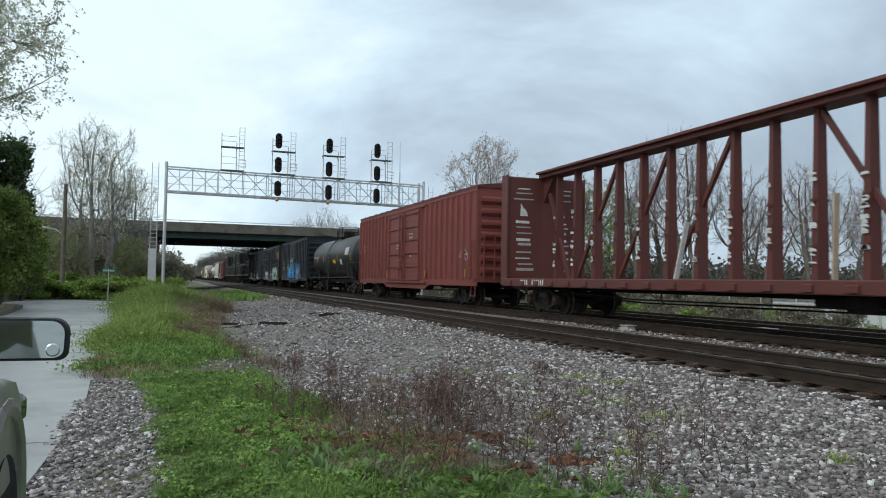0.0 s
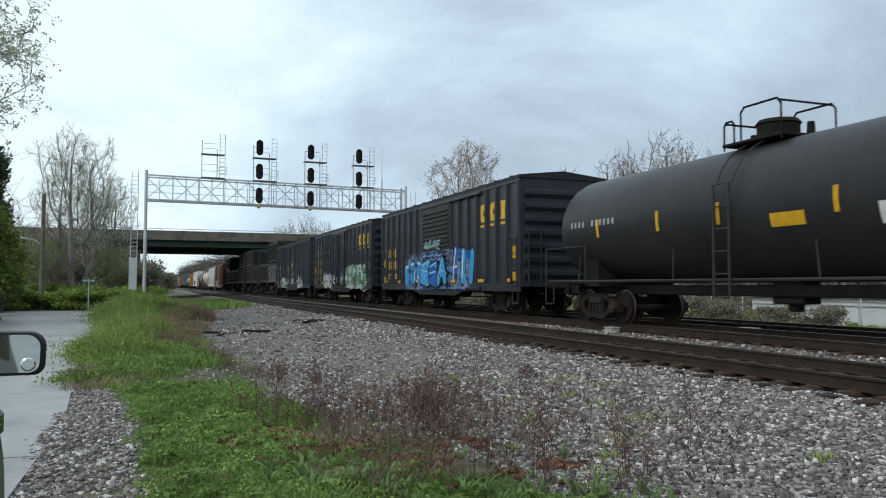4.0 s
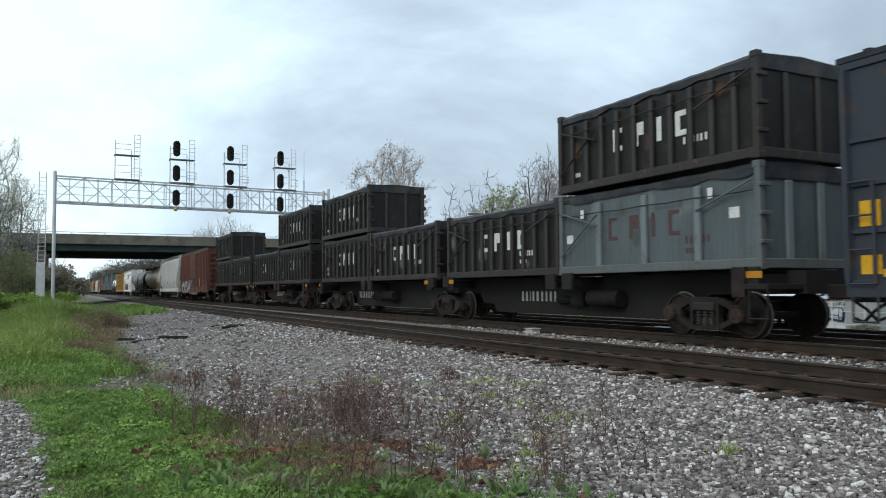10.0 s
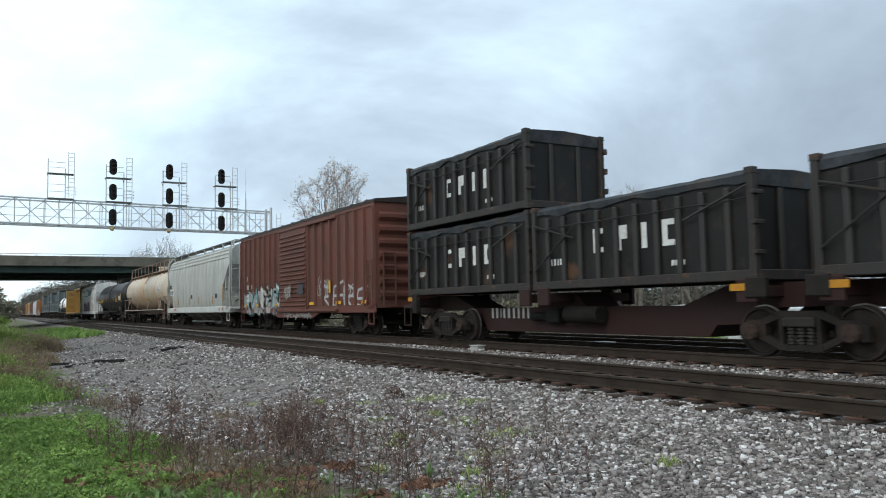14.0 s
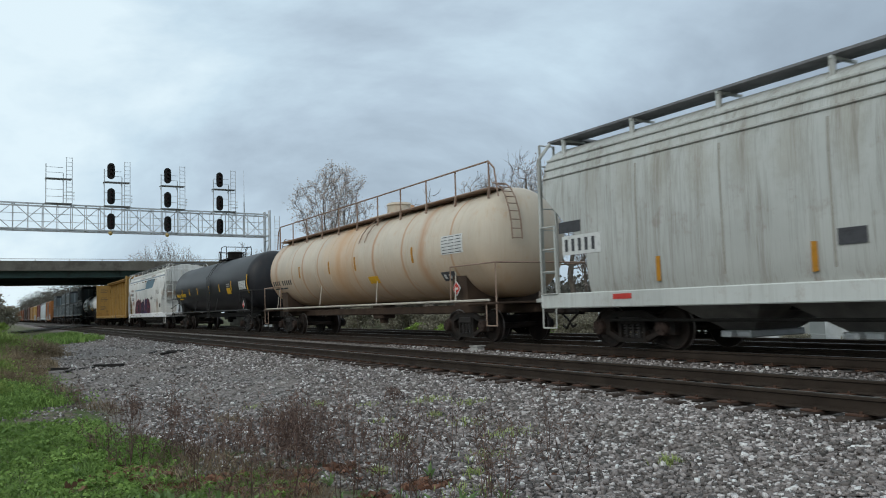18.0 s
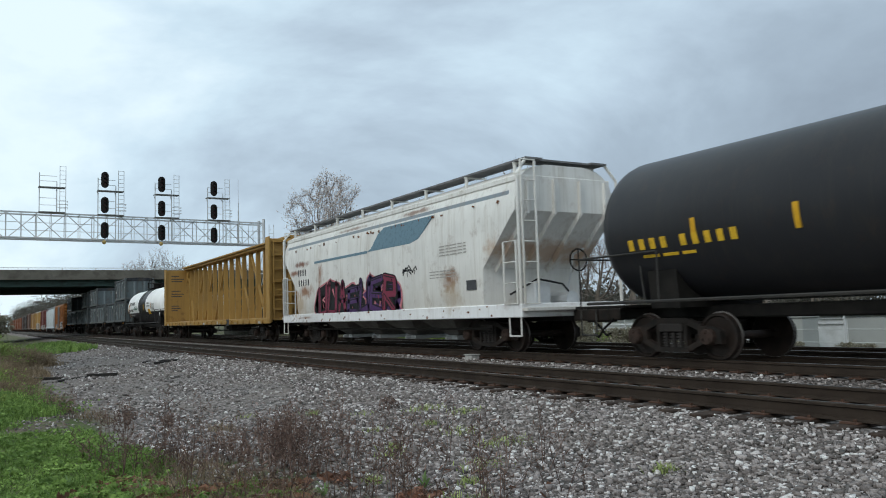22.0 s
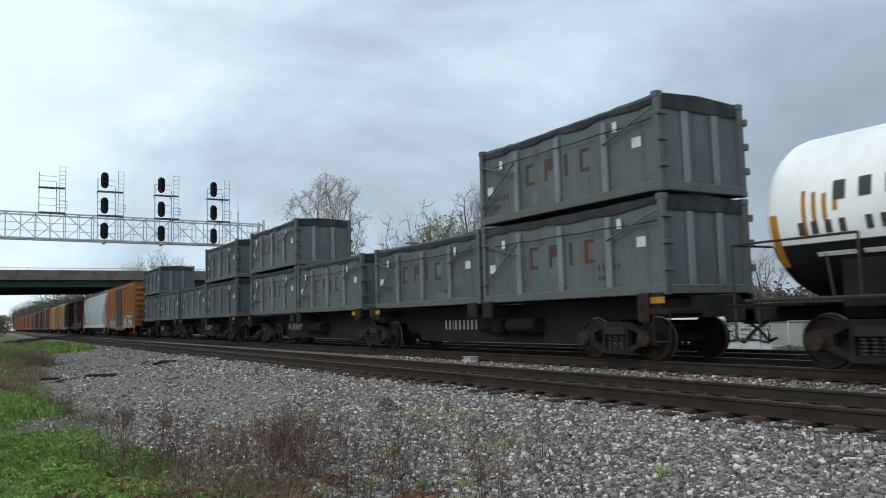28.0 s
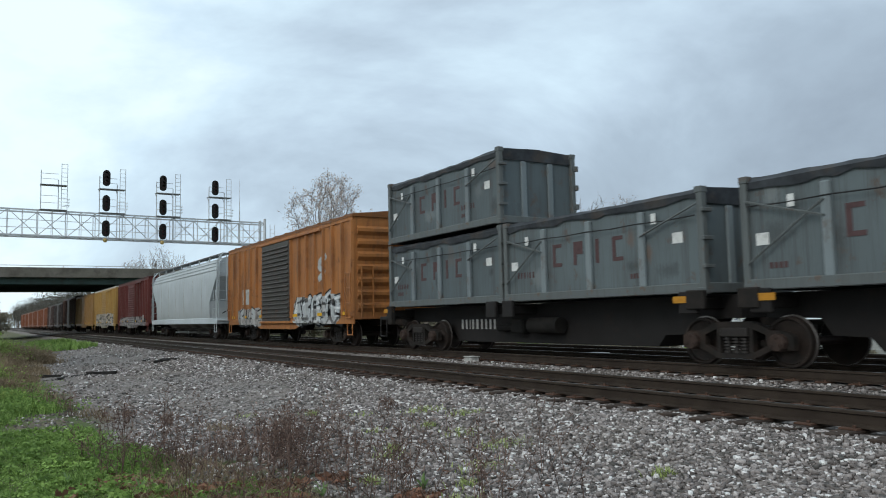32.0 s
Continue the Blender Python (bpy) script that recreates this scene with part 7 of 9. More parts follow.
tank_marks(t8, 8.0, 2.05, 2.24, (0.17,) * 4 + (-0.15,) + (0.17,) * 5, 0.07, R8, Z8, M["dim_dark"])
tank_marks(t8, 8.0, 1.9, 1.95, (0.5, 0.4, 0.5), 0.1, R8, Z8, M["dim_dark"])
for y in (4.6, 1.5, -0.8, -4.9):
    tank_plate(t8, "reflector", y - 0.05, y + 0.05, 2.25, 2.7, R8, Z8, M["amber"])
# black tank car
t9, _l, R9, Z9, _p = tank_car("black tank car with yellow reflectors and orange placard", 223.8, 242.4, (0.02, 0.0205, 0.024), rust=0.03, R=1.45, zc=2.5, tank_in=0.5, ym=-1.1)
table_plate(t9, -8.0, -6.9, 2.1, 2.5, R9, Z9)
tank_plate(t9, "placard", -5.3, -4.6, 1.95, 2.25, R9, Z9, M["yellow"], "yellow warning placard")
tank_marks(t9, -4.65, 2.32, 2.36, (0.6,), 0.1, R9, Z9, M["dim_white"])
tank_marks(t9, -4.65, 2.42, 2.46, (0.55,), 0.1, R9, Z9, M["dim_white"])
for y, z0, z1 in ((6.0, 2.1, 2.5), (4.0, 2.1, 2.5), (1.9, 2.1, 2.5), (-0.9, 2.1, 2.5), (-3.15, 2.1, 2.5), (-5.5, 2.1, 2.6), (-8.3, 1.9, 2.8)):
    tank_plate(t9, "reflector", y - 0.05, y + 0.05, z0, z1, R9, Z9, M["yellow"])
tank_marks(t9, 7.6, 2.05, 2.25, (0.2,) * 4 + (-0.12,) + (0.2,) * 5, 0.07, R9, Z9, M["mark_yellow"])
tank_marks(t9, 7.3, 1.9, 1.95, (0.4, 0.35, 0.3), 0.1, R9, Z9, M["mark_yellow"])
diamond(t9, -7.6, 1.35, 0.19, -1.4, M["red_plate"], "red diamond hazard placard")
# white covered hopper
tag10 = (-1.8, 4.2, 0.95, 2.1, (BLACK_, (0.02, 0.015, 0.02), (0.18, 0.03, 0.07), (0.06, 0.035, 0.12), (0.3, 0.12, 0.2)), 0.6, 21)
h10, L10, W10, p10 = hopper("white covered hopper car with blue stripe, rust spots and dark graffiti", 243.8, 260.3, (0.74, 0.73, 0.7), ribs_end=True, rust=0.3, streak=0.5, lines=False, bands=((-7.6, 7.6, 3.72, 3.82, (0.2, 0.24, 0.27)),), dirt=(0.3, 0.24, 0.17),
    spots=((6.0, 3.05, 0.9, 0.12, (0.16, 0.055, 0.025), 0.95), (5.6, 2.0, 0.9, 0.28, (0.25, 0.1, 0.04), 0.9), (4.1, 2.5, 0.3, 0.6, (0.22, 0.09, 0.035), 0.85), (6.6, 2.75, 0.7, 0.12, (0.2, 0.07, 0.03), 0.9), (6.3, 1.5, 1.0, 0.5, (0.42, 0.3, 0.18), 0.7), (-4.9, 1.85, 0.5, 0.35, (0.2, 0.08, 0.035), 0.95), (-5.0, 1.5, 0.5, 0.5, (0.4, 0.3, 0.2), 0.6),
           (5.5, 1.02, 0.8, 0.07, (0.2, 0.08, 0.03), 0.8), (-7.0, 2.4, 0.4, 0.5, (0.35, 0.2, 0.1), 0.7), (-3.0, 3.9, 1.0, 0.08, (0.16, 0.07, 0.03), 0.8), (1.5, 3.9, 1.4, 0.06, (0.16, 0.07, 0.03), 0.7)))
graffiti(h10, -W10, -2.1, 4.4, 0.95, 2.4, SP["pink"], (SP["black"], SP["plum"], SP["black"]), 6, 41, 0.24, seq=(1, 1, 1, 1, 2, 2))
graffiti(h10, -W10 - 0.006, -1.9, 4.3, 0.98, 2.3, SP["black"], (SP["plum"], SP["wine"], SP["black"]), 7, 47, 0.09)
graffiti(h10, -W10, -3.2, -2.3, 2.1, 2.5, SP["black"], (SP["black"],), 3, 43, 0.015)
M["stripe"] = plain("blue_stripe_paint", (0.14, 0.23, 0.29))
mb = MB()
mb.prism([(0.05, 3.02), (-0.25, 3.12), (-0.75, 3.5), (-1.2, 3.66), (-4.15, 3.66), (-3.7, 3.35), (-3.3, 3.1), (-2.8, 3.02)][::-1], -W10 - 0.006, -W10 + 0.06, axis="x")
part("stripe", mb, M["stripe"], h10, "blue wedge stripe")
plate(h10, "stripe", 0.05, 4.6, 2.98, 3.06, M["stripe"], -W10 - 0.004)
M["rust_patch"] = surface("flaking_rust", (0.12, 0.045, 0.02), (0.2, 0.08, 0.035), 8, 0.9)
for i in range(60):
    z = rng.choice((3.62, 3.6, 3.58, 1.12, 1.06, 1.0, 0.95, 0.9))
    y, n = rng.uniform(-7.3, 7.3), rng.randrange(5, 8)
    ry, rz = rng.uniform(0.015, 0.06), rng.uniform(0.015, 0.05)
    mb = MB()
    out = [(y + ry * math.cos(6.2832 * k / n) * rng.uniform(0.5, 1.3), z + rz * math.sin(6.2832 * k / n) * rng.uniform(0.5, 1.4)) for k in range(n)]
    x = -W10 - (0.024 if z < 1.2 else 0.004)
    mb.prism(out, x - 0.004, x + 0.03, axis="x")
    part("rust_patch", mb, M["rust_patch"], h10)
for k, z in enumerate((2.75, 2.67, 2.59, 2.51, 2.1, 2.02, 1.94)):
    marks(h10, -W10 - 0.004, -4.45 if k < 4 else -3.9, z, 0.03, (9, 5, 11, 7, 4), M["faint"], 2)
plate(h10, "data_panel", -6.2, -5.75, 1.55, 1.8, M["dim_dark"], -W10 - 0.004)
marks(h10, -W10 - 0.004, 6.3, 2.6, 0.24, (0.6,) * 4, M["dim_dark"], 0.4)
marks(h10, -W10 - 0.004, 6.25, 2.22, 0.24, (0.6,) * 5, M["dim_dark"], 0.4)
# yellow centerbeam
cb11, L11, W11, p11 = centerbeam("yellow centerbeam lumber flatcar, empty", 262.0, 284.4, (0.37, 0.215, 0.058), rust=0.5)
for z, w in ((4.1, 0.5), (3.9, 0.8), (3.75, 0.7), (3.1, 0.6), (2.9, 0.8), (2.75, 0.7), (2.1, 0.5), (1.95, 0.6), (1.8, 0.4)):
    mb = MB()
    mb.box(-1.1, -1.1 + w, L11 / 2 - 0.556, L11 / 2 - 0.55, z, z + 0.05)
    part("marking", mb, M["dim_dark"], cb11)
marks(cb11, -W11 - 0.064, -2.4, 0.85, 0.16, (0.6,) * 3, M["white"])
plate(cb11, "data_panel", -4.9, -4.4, 0.76, 1.08, M["dim_dark"], -W11 - 0.07, "black and white data panel")
for y in (-9.8, -6.1, -3.2, 0.2, 3.4, 6.5, 9.6):
    plate(cb11, "reflector", y - 0.2, y + 0.2, 0.84, 0.94, M["dim_white"], -W11 - 0.062)
# white and black tank car
t12, _l, R12, Z12, _p = tank_car("white tank car with black lower half and black middle band", 285.7, 301.3, (0.93, 0.93, 0.92), R=1.32, zc=2.42, rust=0.04, streak=0.06, bands=((-20, 20, 0, 1.92, (0.014, 0.014, 0.016)), (-1.15, 1.9, 0, 9, (0.016, 0.016, 0.018))), ym=0.35, tank_in=0.42)
tank_marks(t12, 5.8, 2.52, 2.8, (0.3, 0.3, 0.34, 0.3, 0.34, 0.3), 0.09, R12, Z12, M["dim_dark"], "dark block shapes of a company mark")
tank_marks(t12, 6.4, 2.05, 2.24, (0.16,) * 4 + (-0.12,) + (0.16,) * 5, 0.06, R12, Z12, M["dim_dark"])
tank_marks(t12, 6.2, 1.72, 1.78, (0.6, 0.5, 0.5), 0.12, R12, Z12, M["white"])
lettering(t12, "CHLORINE", -R12 - 0.008, -1.85, 2.5, 0.16, M["dim_dark"])
lettering(t12, "INHALATION HAZARD", -R12 - 0.01, -1.45, 2.3, 0.145, M["dim_dark"])
tank_plate(t12, "placard", -2.85, -2.05, 1.75, 2.12, R12, Z12, M["yellow"], "yellow warning placard")
table_plate(t12, -4.6, -3.45, 1.98, 2.5, R12, Z12)
tank_plate(t12, "reflector", -3.4, -3.3, 2.1, 2.55, R12, Z12, M["amber"])
tank_plate(t12, "reflector", -0.5, -0.38, 2.05, 2.5, R12, Z12, M["yellow"])
tank_plate(t12, "reflector", 6.75, 6.87, 1.6, 2.4, R12, Z12, M["amber"])
for k in range(4):
    tank_plate(t12, "rust_patch", 6.25 - k * 0.17, 6.32 - k * 0.17, 2.0 + 0.12 * k, 2.72 - 0.04 * k, R12, Z12, M["amber"], "orange rust streak", lift=0.004)
graffiti(t12, -R12 - 0.012, 2.1, 3.9, 2.05, 2.45, SP["green"], (SP["green"],), 6, 51, 0.02)
diamond(t12, -6.0, 1.72, 0.2, -1.15, M["white"], "white diamond hazard placard")
# orange boxcar
tag13 = (-6.4, -1.8, 0.7, 1.8, ((0.02, 0.02, 0.02), (0.45, 0.47, 0.47), (0.4, 0.42, 0.43), (0.5, 0.5, 0.49), (0.3, 0.3, 0.3)), 0.7, 31)
tag13b = (2.3, 5.9, 0.65, 1.5, ((0.1, 0.1, 0.1), (0.4, 0.38, 0.36), (0.45, 0.43, 0.4), (0.3, 0.28, 0.26), (0.4, 0.4, 0.4)), 0.5, 33)
b13, L13, W13, p13 = boxcar("orange boxcar with dark ribbed door and white graffiti", 357.8, 373.0, (0.36, 0.14, 0.04), ribs=7, door=(0.3, 3.4), style="corr", tags=(tag13, tag13b), rust=0.6, streak=0.7, door_base=(0.06, 0.055, 0.05), eave=4.35, spots=tuple((-6.8 + i * 1.1, 3.5 - 0.5 * (i % 3), 0.35, 0.9, (0.13, 0.055, 0.025), 0.6) for i in range(13)))
graffiti(b13, -W13, -6.5, -1.7, 0.72, 2.05, SP["black"], (SP["silver"], SP["white"]), 5, 61, 0.17)
graffiti(b13, -W13, 2.3, 5.8, 0.7, 1.6, SP["black"], (SP["silver"], SP["pale"]), 4, 62, 0.12)
graffiti(b13, -W13, -5.0, -4.3, 2.4, 3.5, SP["silver"], (SP["silver"],), 1, 63, 0.06)
plate(b13, "data_panel", 3.9, 5.2, 1.7, 2.4, M["dim_white"], -W13 - 0.004, "pale worn panel")
h14 = hopper("pale grey covered hopper car with white sill", 374.9, 393.0, (0.44, 0.48, 0.5), rust=0.1, streak=0.3)
boxcar("dark red boxcar with ribbed door", 394.3, 409.0, (0.13, 0.03, 0.025), ribs=8, eave=4.3, tags=((-6, 6, 0.6, 1.5, (BLACK_, (0.3, 0.28, 0.26), (0.4, 0.38, 0.36), (0.2, 0.15, 0.15), (0.4, 0.4, 0.4)), 0.5, 41),))
boxcar("faded yellow boxcar with graffiti and pale roof", 410.5, 425.8, (0.4, 0.24, 0.07), ribs=7, roof_base=(0.5, 0.5, 0.48), tags=((-6, 6, 0.6, 2.0, (BLACK_, (0.4, 0.35, 0.3), (0.2, 0.18, 0.2), (0.35, 0.3, 0.2), (0.4, 0.4, 0.4)), 0.6, 42),))
boxcar("faded ochre boxcar with ribbed door", 427.2, 445.0, (0.3, 0.17, 0.06), ribs=8)
boxcar("tall dull brown boxcar with ribbed door", 446.5, 463.0, (0.1, 0.05, 0.035), ribs=8, eave=4.6)
boxcar("dark weathered boxcar with ribbed door", 464.5, 480.0, (0.04, 0.03, 0.028), ribs=8)
boxcar("dark brown boxcar in the rear of the train", 481.5, 494.5, (0.06, 0.035, 0.03), ribs=8)
for _k in range(6):
    boxcar("rusty orange boxcar in the rear of the train", 496.0 + _k * 18.4, 512.9 + _k * 18.4, (0.21, 0.07, 0.03), ribs=8, eave=4.2, rust=0.5)

graffiti(warehouse, 28.95, 20.9, 23.9, 0.2, 1.6, SP["navy"], (SP["silver"], SP["pale"], SP["white"]), 4, 81, 0.07, "dark blue graffiti on the wall")

# ---- trees, shrubs, grass, stones ----
def mesh_np(name, v, f, m, smooth=False):
    """A mesh from arrays of places and of triangles or quads."""
    v, f = np.asarray(v, dtype=np.float32), np.asarray(f, dtype=np.int32)
    me = bpy.data.meshes.new(name)
    me.vertices.add(len(v))
    me.vertices.foreach_set("co", v.ravel())
    k = f.shape[1]
    me.loops.add(len(f) * k)
    me.loops.foreach_set("vertex_index", f.ravel())
    me.polygons.add(len(f))
    me.polygons.foreach_set("loop_start", np.arange(0, len(f) * k, k, dtype=np.int32))
    me.polygons.foreach_set("loop_total", np.full(len(f), k, dtype=np.int32))
    if smooth:
        me.polygons.foreach_set("use_smooth", np.ones(len(f), dtype=bool))
    me.materials.append(m)
    me.update(calc_edges=True)
    me.validate()
    return me


def leaf_mat(name, a, b_, rough=0.65, spread=0.35, thin_share=0.35):
    m, nt, b = mat(name, rough)
    ge = nt.nodes.new("ShaderNodeNewGeometry")
    r = nt.nodes.new("ShaderNodeValToRGB")
    r.color_ramp.elements[0].color, r.color_ramp.elements[1].color = (*[x * (1 - spread) for x in a], 1), (*[x * (1 + spread) for x in b_], 1)
    nt.links.new(ge.outputs["Random Per Island"], r.inputs["Fac"])
    v = coords(nt)
    c = mixc(nt, step(nt, noise_(nt, v, 1.3, 3), 0.3, 0.7), r.outputs["Color"], [x * 0.8 for x in a])
    nt.links.new(c, b.inputs["Base Color"])
    b.inputs["Specular IOR Level"].default_value = 0.25
    thin = node(nt, "ShaderNodeBsdfTranslucent")
    nt.links.new(c, thin.inputs["Color"])
    both = node(nt, "ShaderNodeMixShader", Fac=thin_share)
    nt.links.new(b.outputs[0], both.inputs[1])
    nt.links.new(thin.outputs[0], both.inputs[2])
    nt.links.new(both.outputs[0], nt.nodes["Material Output"].inputs["Surface"])
    return m


M["bark"] = surface("grey_brown_bark", (0.11, 0.092, 0.075), (0.2, 0.17, 0.145), 3, 0.95, fine=30, bumps=0.6)
M["pale_bark"] = surface("pale_sycamore_bark", (0.2, 0.185, 0.165), (0.34, 0.32, 0.29), 2, 0.9, fine=30, stain=(0.12, 0.1, 0.085))
M["twig"] = leaf_mat("twigs", (0.24, 0.2, 0.18), (0.38, 0.33, 0.3))
M["bud_pink"] = leaf_mat("reddish_buds", (0.56, 0.47, 0.42), (0.74, 0.65, 0.59))
M["bud_pale"] = leaf_mat("pale_green_buds", (0.55, 0.56, 0.42), (0.78, 0.79, 0.64))
M["bud_green"] = leaf_mat("yellow_green_buds", (0.3, 0.36, 0.12), (0.44, 0.5, 0.2))
M["leaf_green"] = leaf_mat("fresh_green_leaves", (0.19, 0.28, 0.055), (0.32, 0.42, 0.11))
M["weed_green"] = leaf_mat("rank_green_weeds", (0.2, 0.28, 0.07), (0.36, 0.44, 0.13))
M["maple_green"] = leaf_mat("yellow_green_leaves", (0.11, 0.165, 0.035), (0.27, 0.33, 0.09), 0.65, 0.55)
M["leaf_dark"] = leaf_mat("dark_green_needles", (0.045, 0.08, 0.03), (0.08, 0.12, 0.045))
M["brush"] = leaf_mat("dull_brush", (0.2, 0.18, 0.13), (0.31, 0.285, 0.21))
M["grass"] = leaf_mat("verge_grass", (0.13, 0.225, 0.05), (0.3, 0.43, 0.12), 0.65, 0.45)
M["straw"] = leaf_mat("dry_straw", (0.2, 0.145, 0.09), (0.34, 0.26, 0.17))
M["dock"] = leaf_mat("broad_green_leaves", (0.115, 0.195, 0.065), (0.24, 0.335, 0.135), 0.55)
M["dry"] = leaf_mat("dry_weed_stalks", (0.15, 0.095, 0.077), (0.32, 0.215, 0.175))
M["dry_red"] = leaf_mat("fallen_leaves", (0.16, 0.08, 0.052), (0.34, 0.17, 0.11))


def tube_arrays(segs, sides):
    """Tapered tubes for many segments (a, b, ra, rb)."""
    segs = np.asarray(segs, dtype=float)
    a, b, ra, rb = segs[:, 0:3], segs[:, 3:6], segs[:, 6], segs[:, 7]
    d = b - a
    d /= np.linalg.norm(d, axis=1)[:, None] + 1e-9
    ref = np.where(np.abs(d[:, 2:3]) < 0.9, np.array([[0, 0, 1.0]]), np.array([[1.0, 0, 0]]))
    u = np.cross(d, ref)
    u /= np.linalg.norm(u, axis=1)[:, None]
    w = np.cross(d, u)
    n, vs = len(segs), []
    for p, r in ((a, ra), (b, rb)):
        for i in range(sides):
            t = 2 * math.pi * i / sides
            vs.append(p + (u * math.cos(t) + w * math.sin(t)) * r[:, None])
    v = np.stack(vs, 1).reshape(-1, 3)
    base = (np.arange(n) * 2 * sides)[:, None]
    f = np.concatenate([base + np.array([[i, (i + 1) % sides, sides + (i + 1) % sides, sides + i]]) for i in range(sides)])
    return v, f


def quads(rng, centres, size, flat=0.0, aspect=1.6):
    """Small leaf quads, turned at random, at the centres."""
    n = len(centres)
    d = rng.normal(size=(n, 3))
    d[:, 2] *= 1 - flat
    d /= np.linalg.norm(d, axis=1)[:, None]
    e = np.cross(d, rng.normal(size=(n, 3)))
    e /= np.linalg.norm(e, axis=1)[:, None]
    s = size * rng.uniform(0.6, 1.4, (n, 1))
    d, e = d * s * aspect / 2, e * s / 2
    v = np.stack([centres - d, centres + e, centres + d, centres - e], 1).reshape(-1, 3)
    return v, np.arange(n * 4).reshape(-1, 4)


def blade_arrays(rng, p, h, w, lean):
    """Bent grass blades at places p."""
    n = len(p)
    a = rng.uniform(0, 6.28, n)
    out = np.stack([np.cos(a), np.sin(a), np.zeros(n)], 1)
    side = np.stack([-np.sin(a), np.cos(a), np.zeros(n)], 1) * (w * rng.uniform(0.6, 1.3, n))[:, None] / 2
    hh = (h * rng.uniform(0.5, 1.3, n))[:, None]
    ln = (lean * rng.uniform(0.3, 1.4, n))[:, None]
    up = np.array([[0, 0, 1.0]])
    m = p + up * hh * 0.62 + out * hh * ln * 0.35
    e = p + up * hh * 0.95 + out * hh * ln
    v = np.stack([p - side, p + side, m + side * 0.85, m - side * 0.85, e + side * 0.12, e - side * 0.12], 1).reshape(-1, 3)
    b = (np.arange(n) * 6)[:, None]
    f = np.concatenate([b + np.array([[0, 1, 2, 3]]), b + np.array([[3, 2, 4, 5]])])
    return v, f


def bare_tree(name, label, seed, height, width, trunk_r, bark, bud, bud_size=0.1, buds=5000, forks=1, clear=0.25, points=1300, twigs=3, twig_r=0.012, fan=0.0, rise=0.2):
    """A leafless tree whose limbs reach for points spread through an egg-shaped crown.
    width: of the crown; clear: share of the height below it; fan: how far the crown narrows to its foot."""
    rng = np.random.default_rng(seed)
    u = rng.normal(size=(points * 3, 3))
    u /= np.linalg.norm(u, axis=1)[:, None]
    u *= (rng.random(len(u)) ** 0.45)[:, None]
    wob = np.array([0.72 + 0.5 * noise.noise((float(p[0]) * 1.6 + seed, float(p[1]) * 1.6, float(p[2]) * 1.6)) for p in u])
    u = u[np.linalg.norm(u, axis=1) < wob * 1.25][:points]
    z0, z1 = height * clear, height
    t = (u[:, 2] + 1) / 2
    side = width / 2 * (1 - fan * (1 - t))
    att = np.stack([u[:, 0] * side, u[:, 1] * side, z0 + t * (z1 - z0)], 1)
    grow = height / 46
    P, par = [], []
    for k in range(forks):
        a = 6.28 * k / forks + rng.uniform(0, 0.8)
        p = np.array([math.cos(a), math.sin(a), 0.0]) * (0.22 if forks > 1 else 0.0) - np.array([0, 0, 0.2])
        d = np.array([math.cos(a) * (0.24 if forks > 1 else 0.03), math.sin(a) * (0.24 if forks > 1 else 0.03), 1.0])
        last = -1
        for _ in range(int(height * (clear + 0.1) / grow)):
            d = d + np.array([*(rng.normal(size=2) * 0.05), 0.03])
            d /= np.linalg.norm(d)
            P.append(p.copy())
            par.append(last)
            last = len(P) - 1
            p = p + d * grow
    P = np.array(P)
    dist = np.full(len(att), 1e9)
    near = np.zeros(len(att), int)
    alive = np.ones(len(att), bool)
    start, grown = 0, {}
    for _ in range(90):
        fresh = P[start:]
        if not len(fresh) or not alive.any():
            break
        dd = np.linalg.norm(att[:, None] - fresh[None], axis=2)
        j = dd.argmin(1)
        m = dd[np.arange(len(att)), j]
        better = m < dist
        dist[better], near[better] = m[better], j[better] + start
        alive &= dist > grow * 1.3
        start = len(P)
        idx = np.unique(near[alive])
        out = []
        for i in idx:
            if grown.get(int(i), 0) > 2:
                continue
            grown[int(i)] = grown.get(int(i), 0) + 1
            v = att[alive & (near == i)] - P[i]
            v /= np.linalg.norm(v, axis=1)[:, None] + 1e-9
            d = v.sum(0) + rng.normal(size=3) * 0.07 + np.array([0, 0, rise * len(v) ** 0.5])
            d /= np.linalg.norm(d) + 1e-9
            out.append(P[i] + d * grow)
            par.append(int(i))
        if out:
            P = np.concatenate([P, np.array(out)])
    n = len(P)
    load = np.zeros(n)
    kids = np.zeros(n, int)
    for i in range(n - 1, -1, -1):
        load[i] += 1.0 if kids[i] == 0 else 0.0
        if par[i] >= 0:
            load[par[i]] += load[i]
            kids[par[i]] += 1
    r = np.maximum(twig_r, trunk_r * (load / load.max()) ** 0.6)
    thick, thin, tips = [], [], []
    for i in range(n):
        if par[i] >= 0:
            q = par[i]
            (thick if r[i] > trunk_r * 0.16 else thin).append((*P[q], *P[i], min(r[q], r[i] * 1.25), r[i]))
        if kids[i] <= 1 and P[i][2] > z0 and load[i] < 5:
            way = P[i] - P[par[i]] if par[i] >= 0 else np.array([0, 0, 1.0])
            way = way / (np.linalg.norm(way) + 1e-9)
            for _ in range(twigs):
                d = way + rng.normal(size=3) * 0.55 + np.array([0, 0, 0.35])
                d /= np.linalg.norm(d)
                L = grow * rng.uniform(1.2, 3.0)
                mid = P[i] + d * L * 0.5
                e = mid + (d + rng.normal(size=3) * 0.3 + np.array([0, 0, 0.15])) * L * 0.5
                thin += [(*P[i], *mid, twig_r * 0.9, twig_r * 0.7), (*mid, *e, twig_r * 0.7, twig_r * 0.35)]
                tips += [mid, e, e]
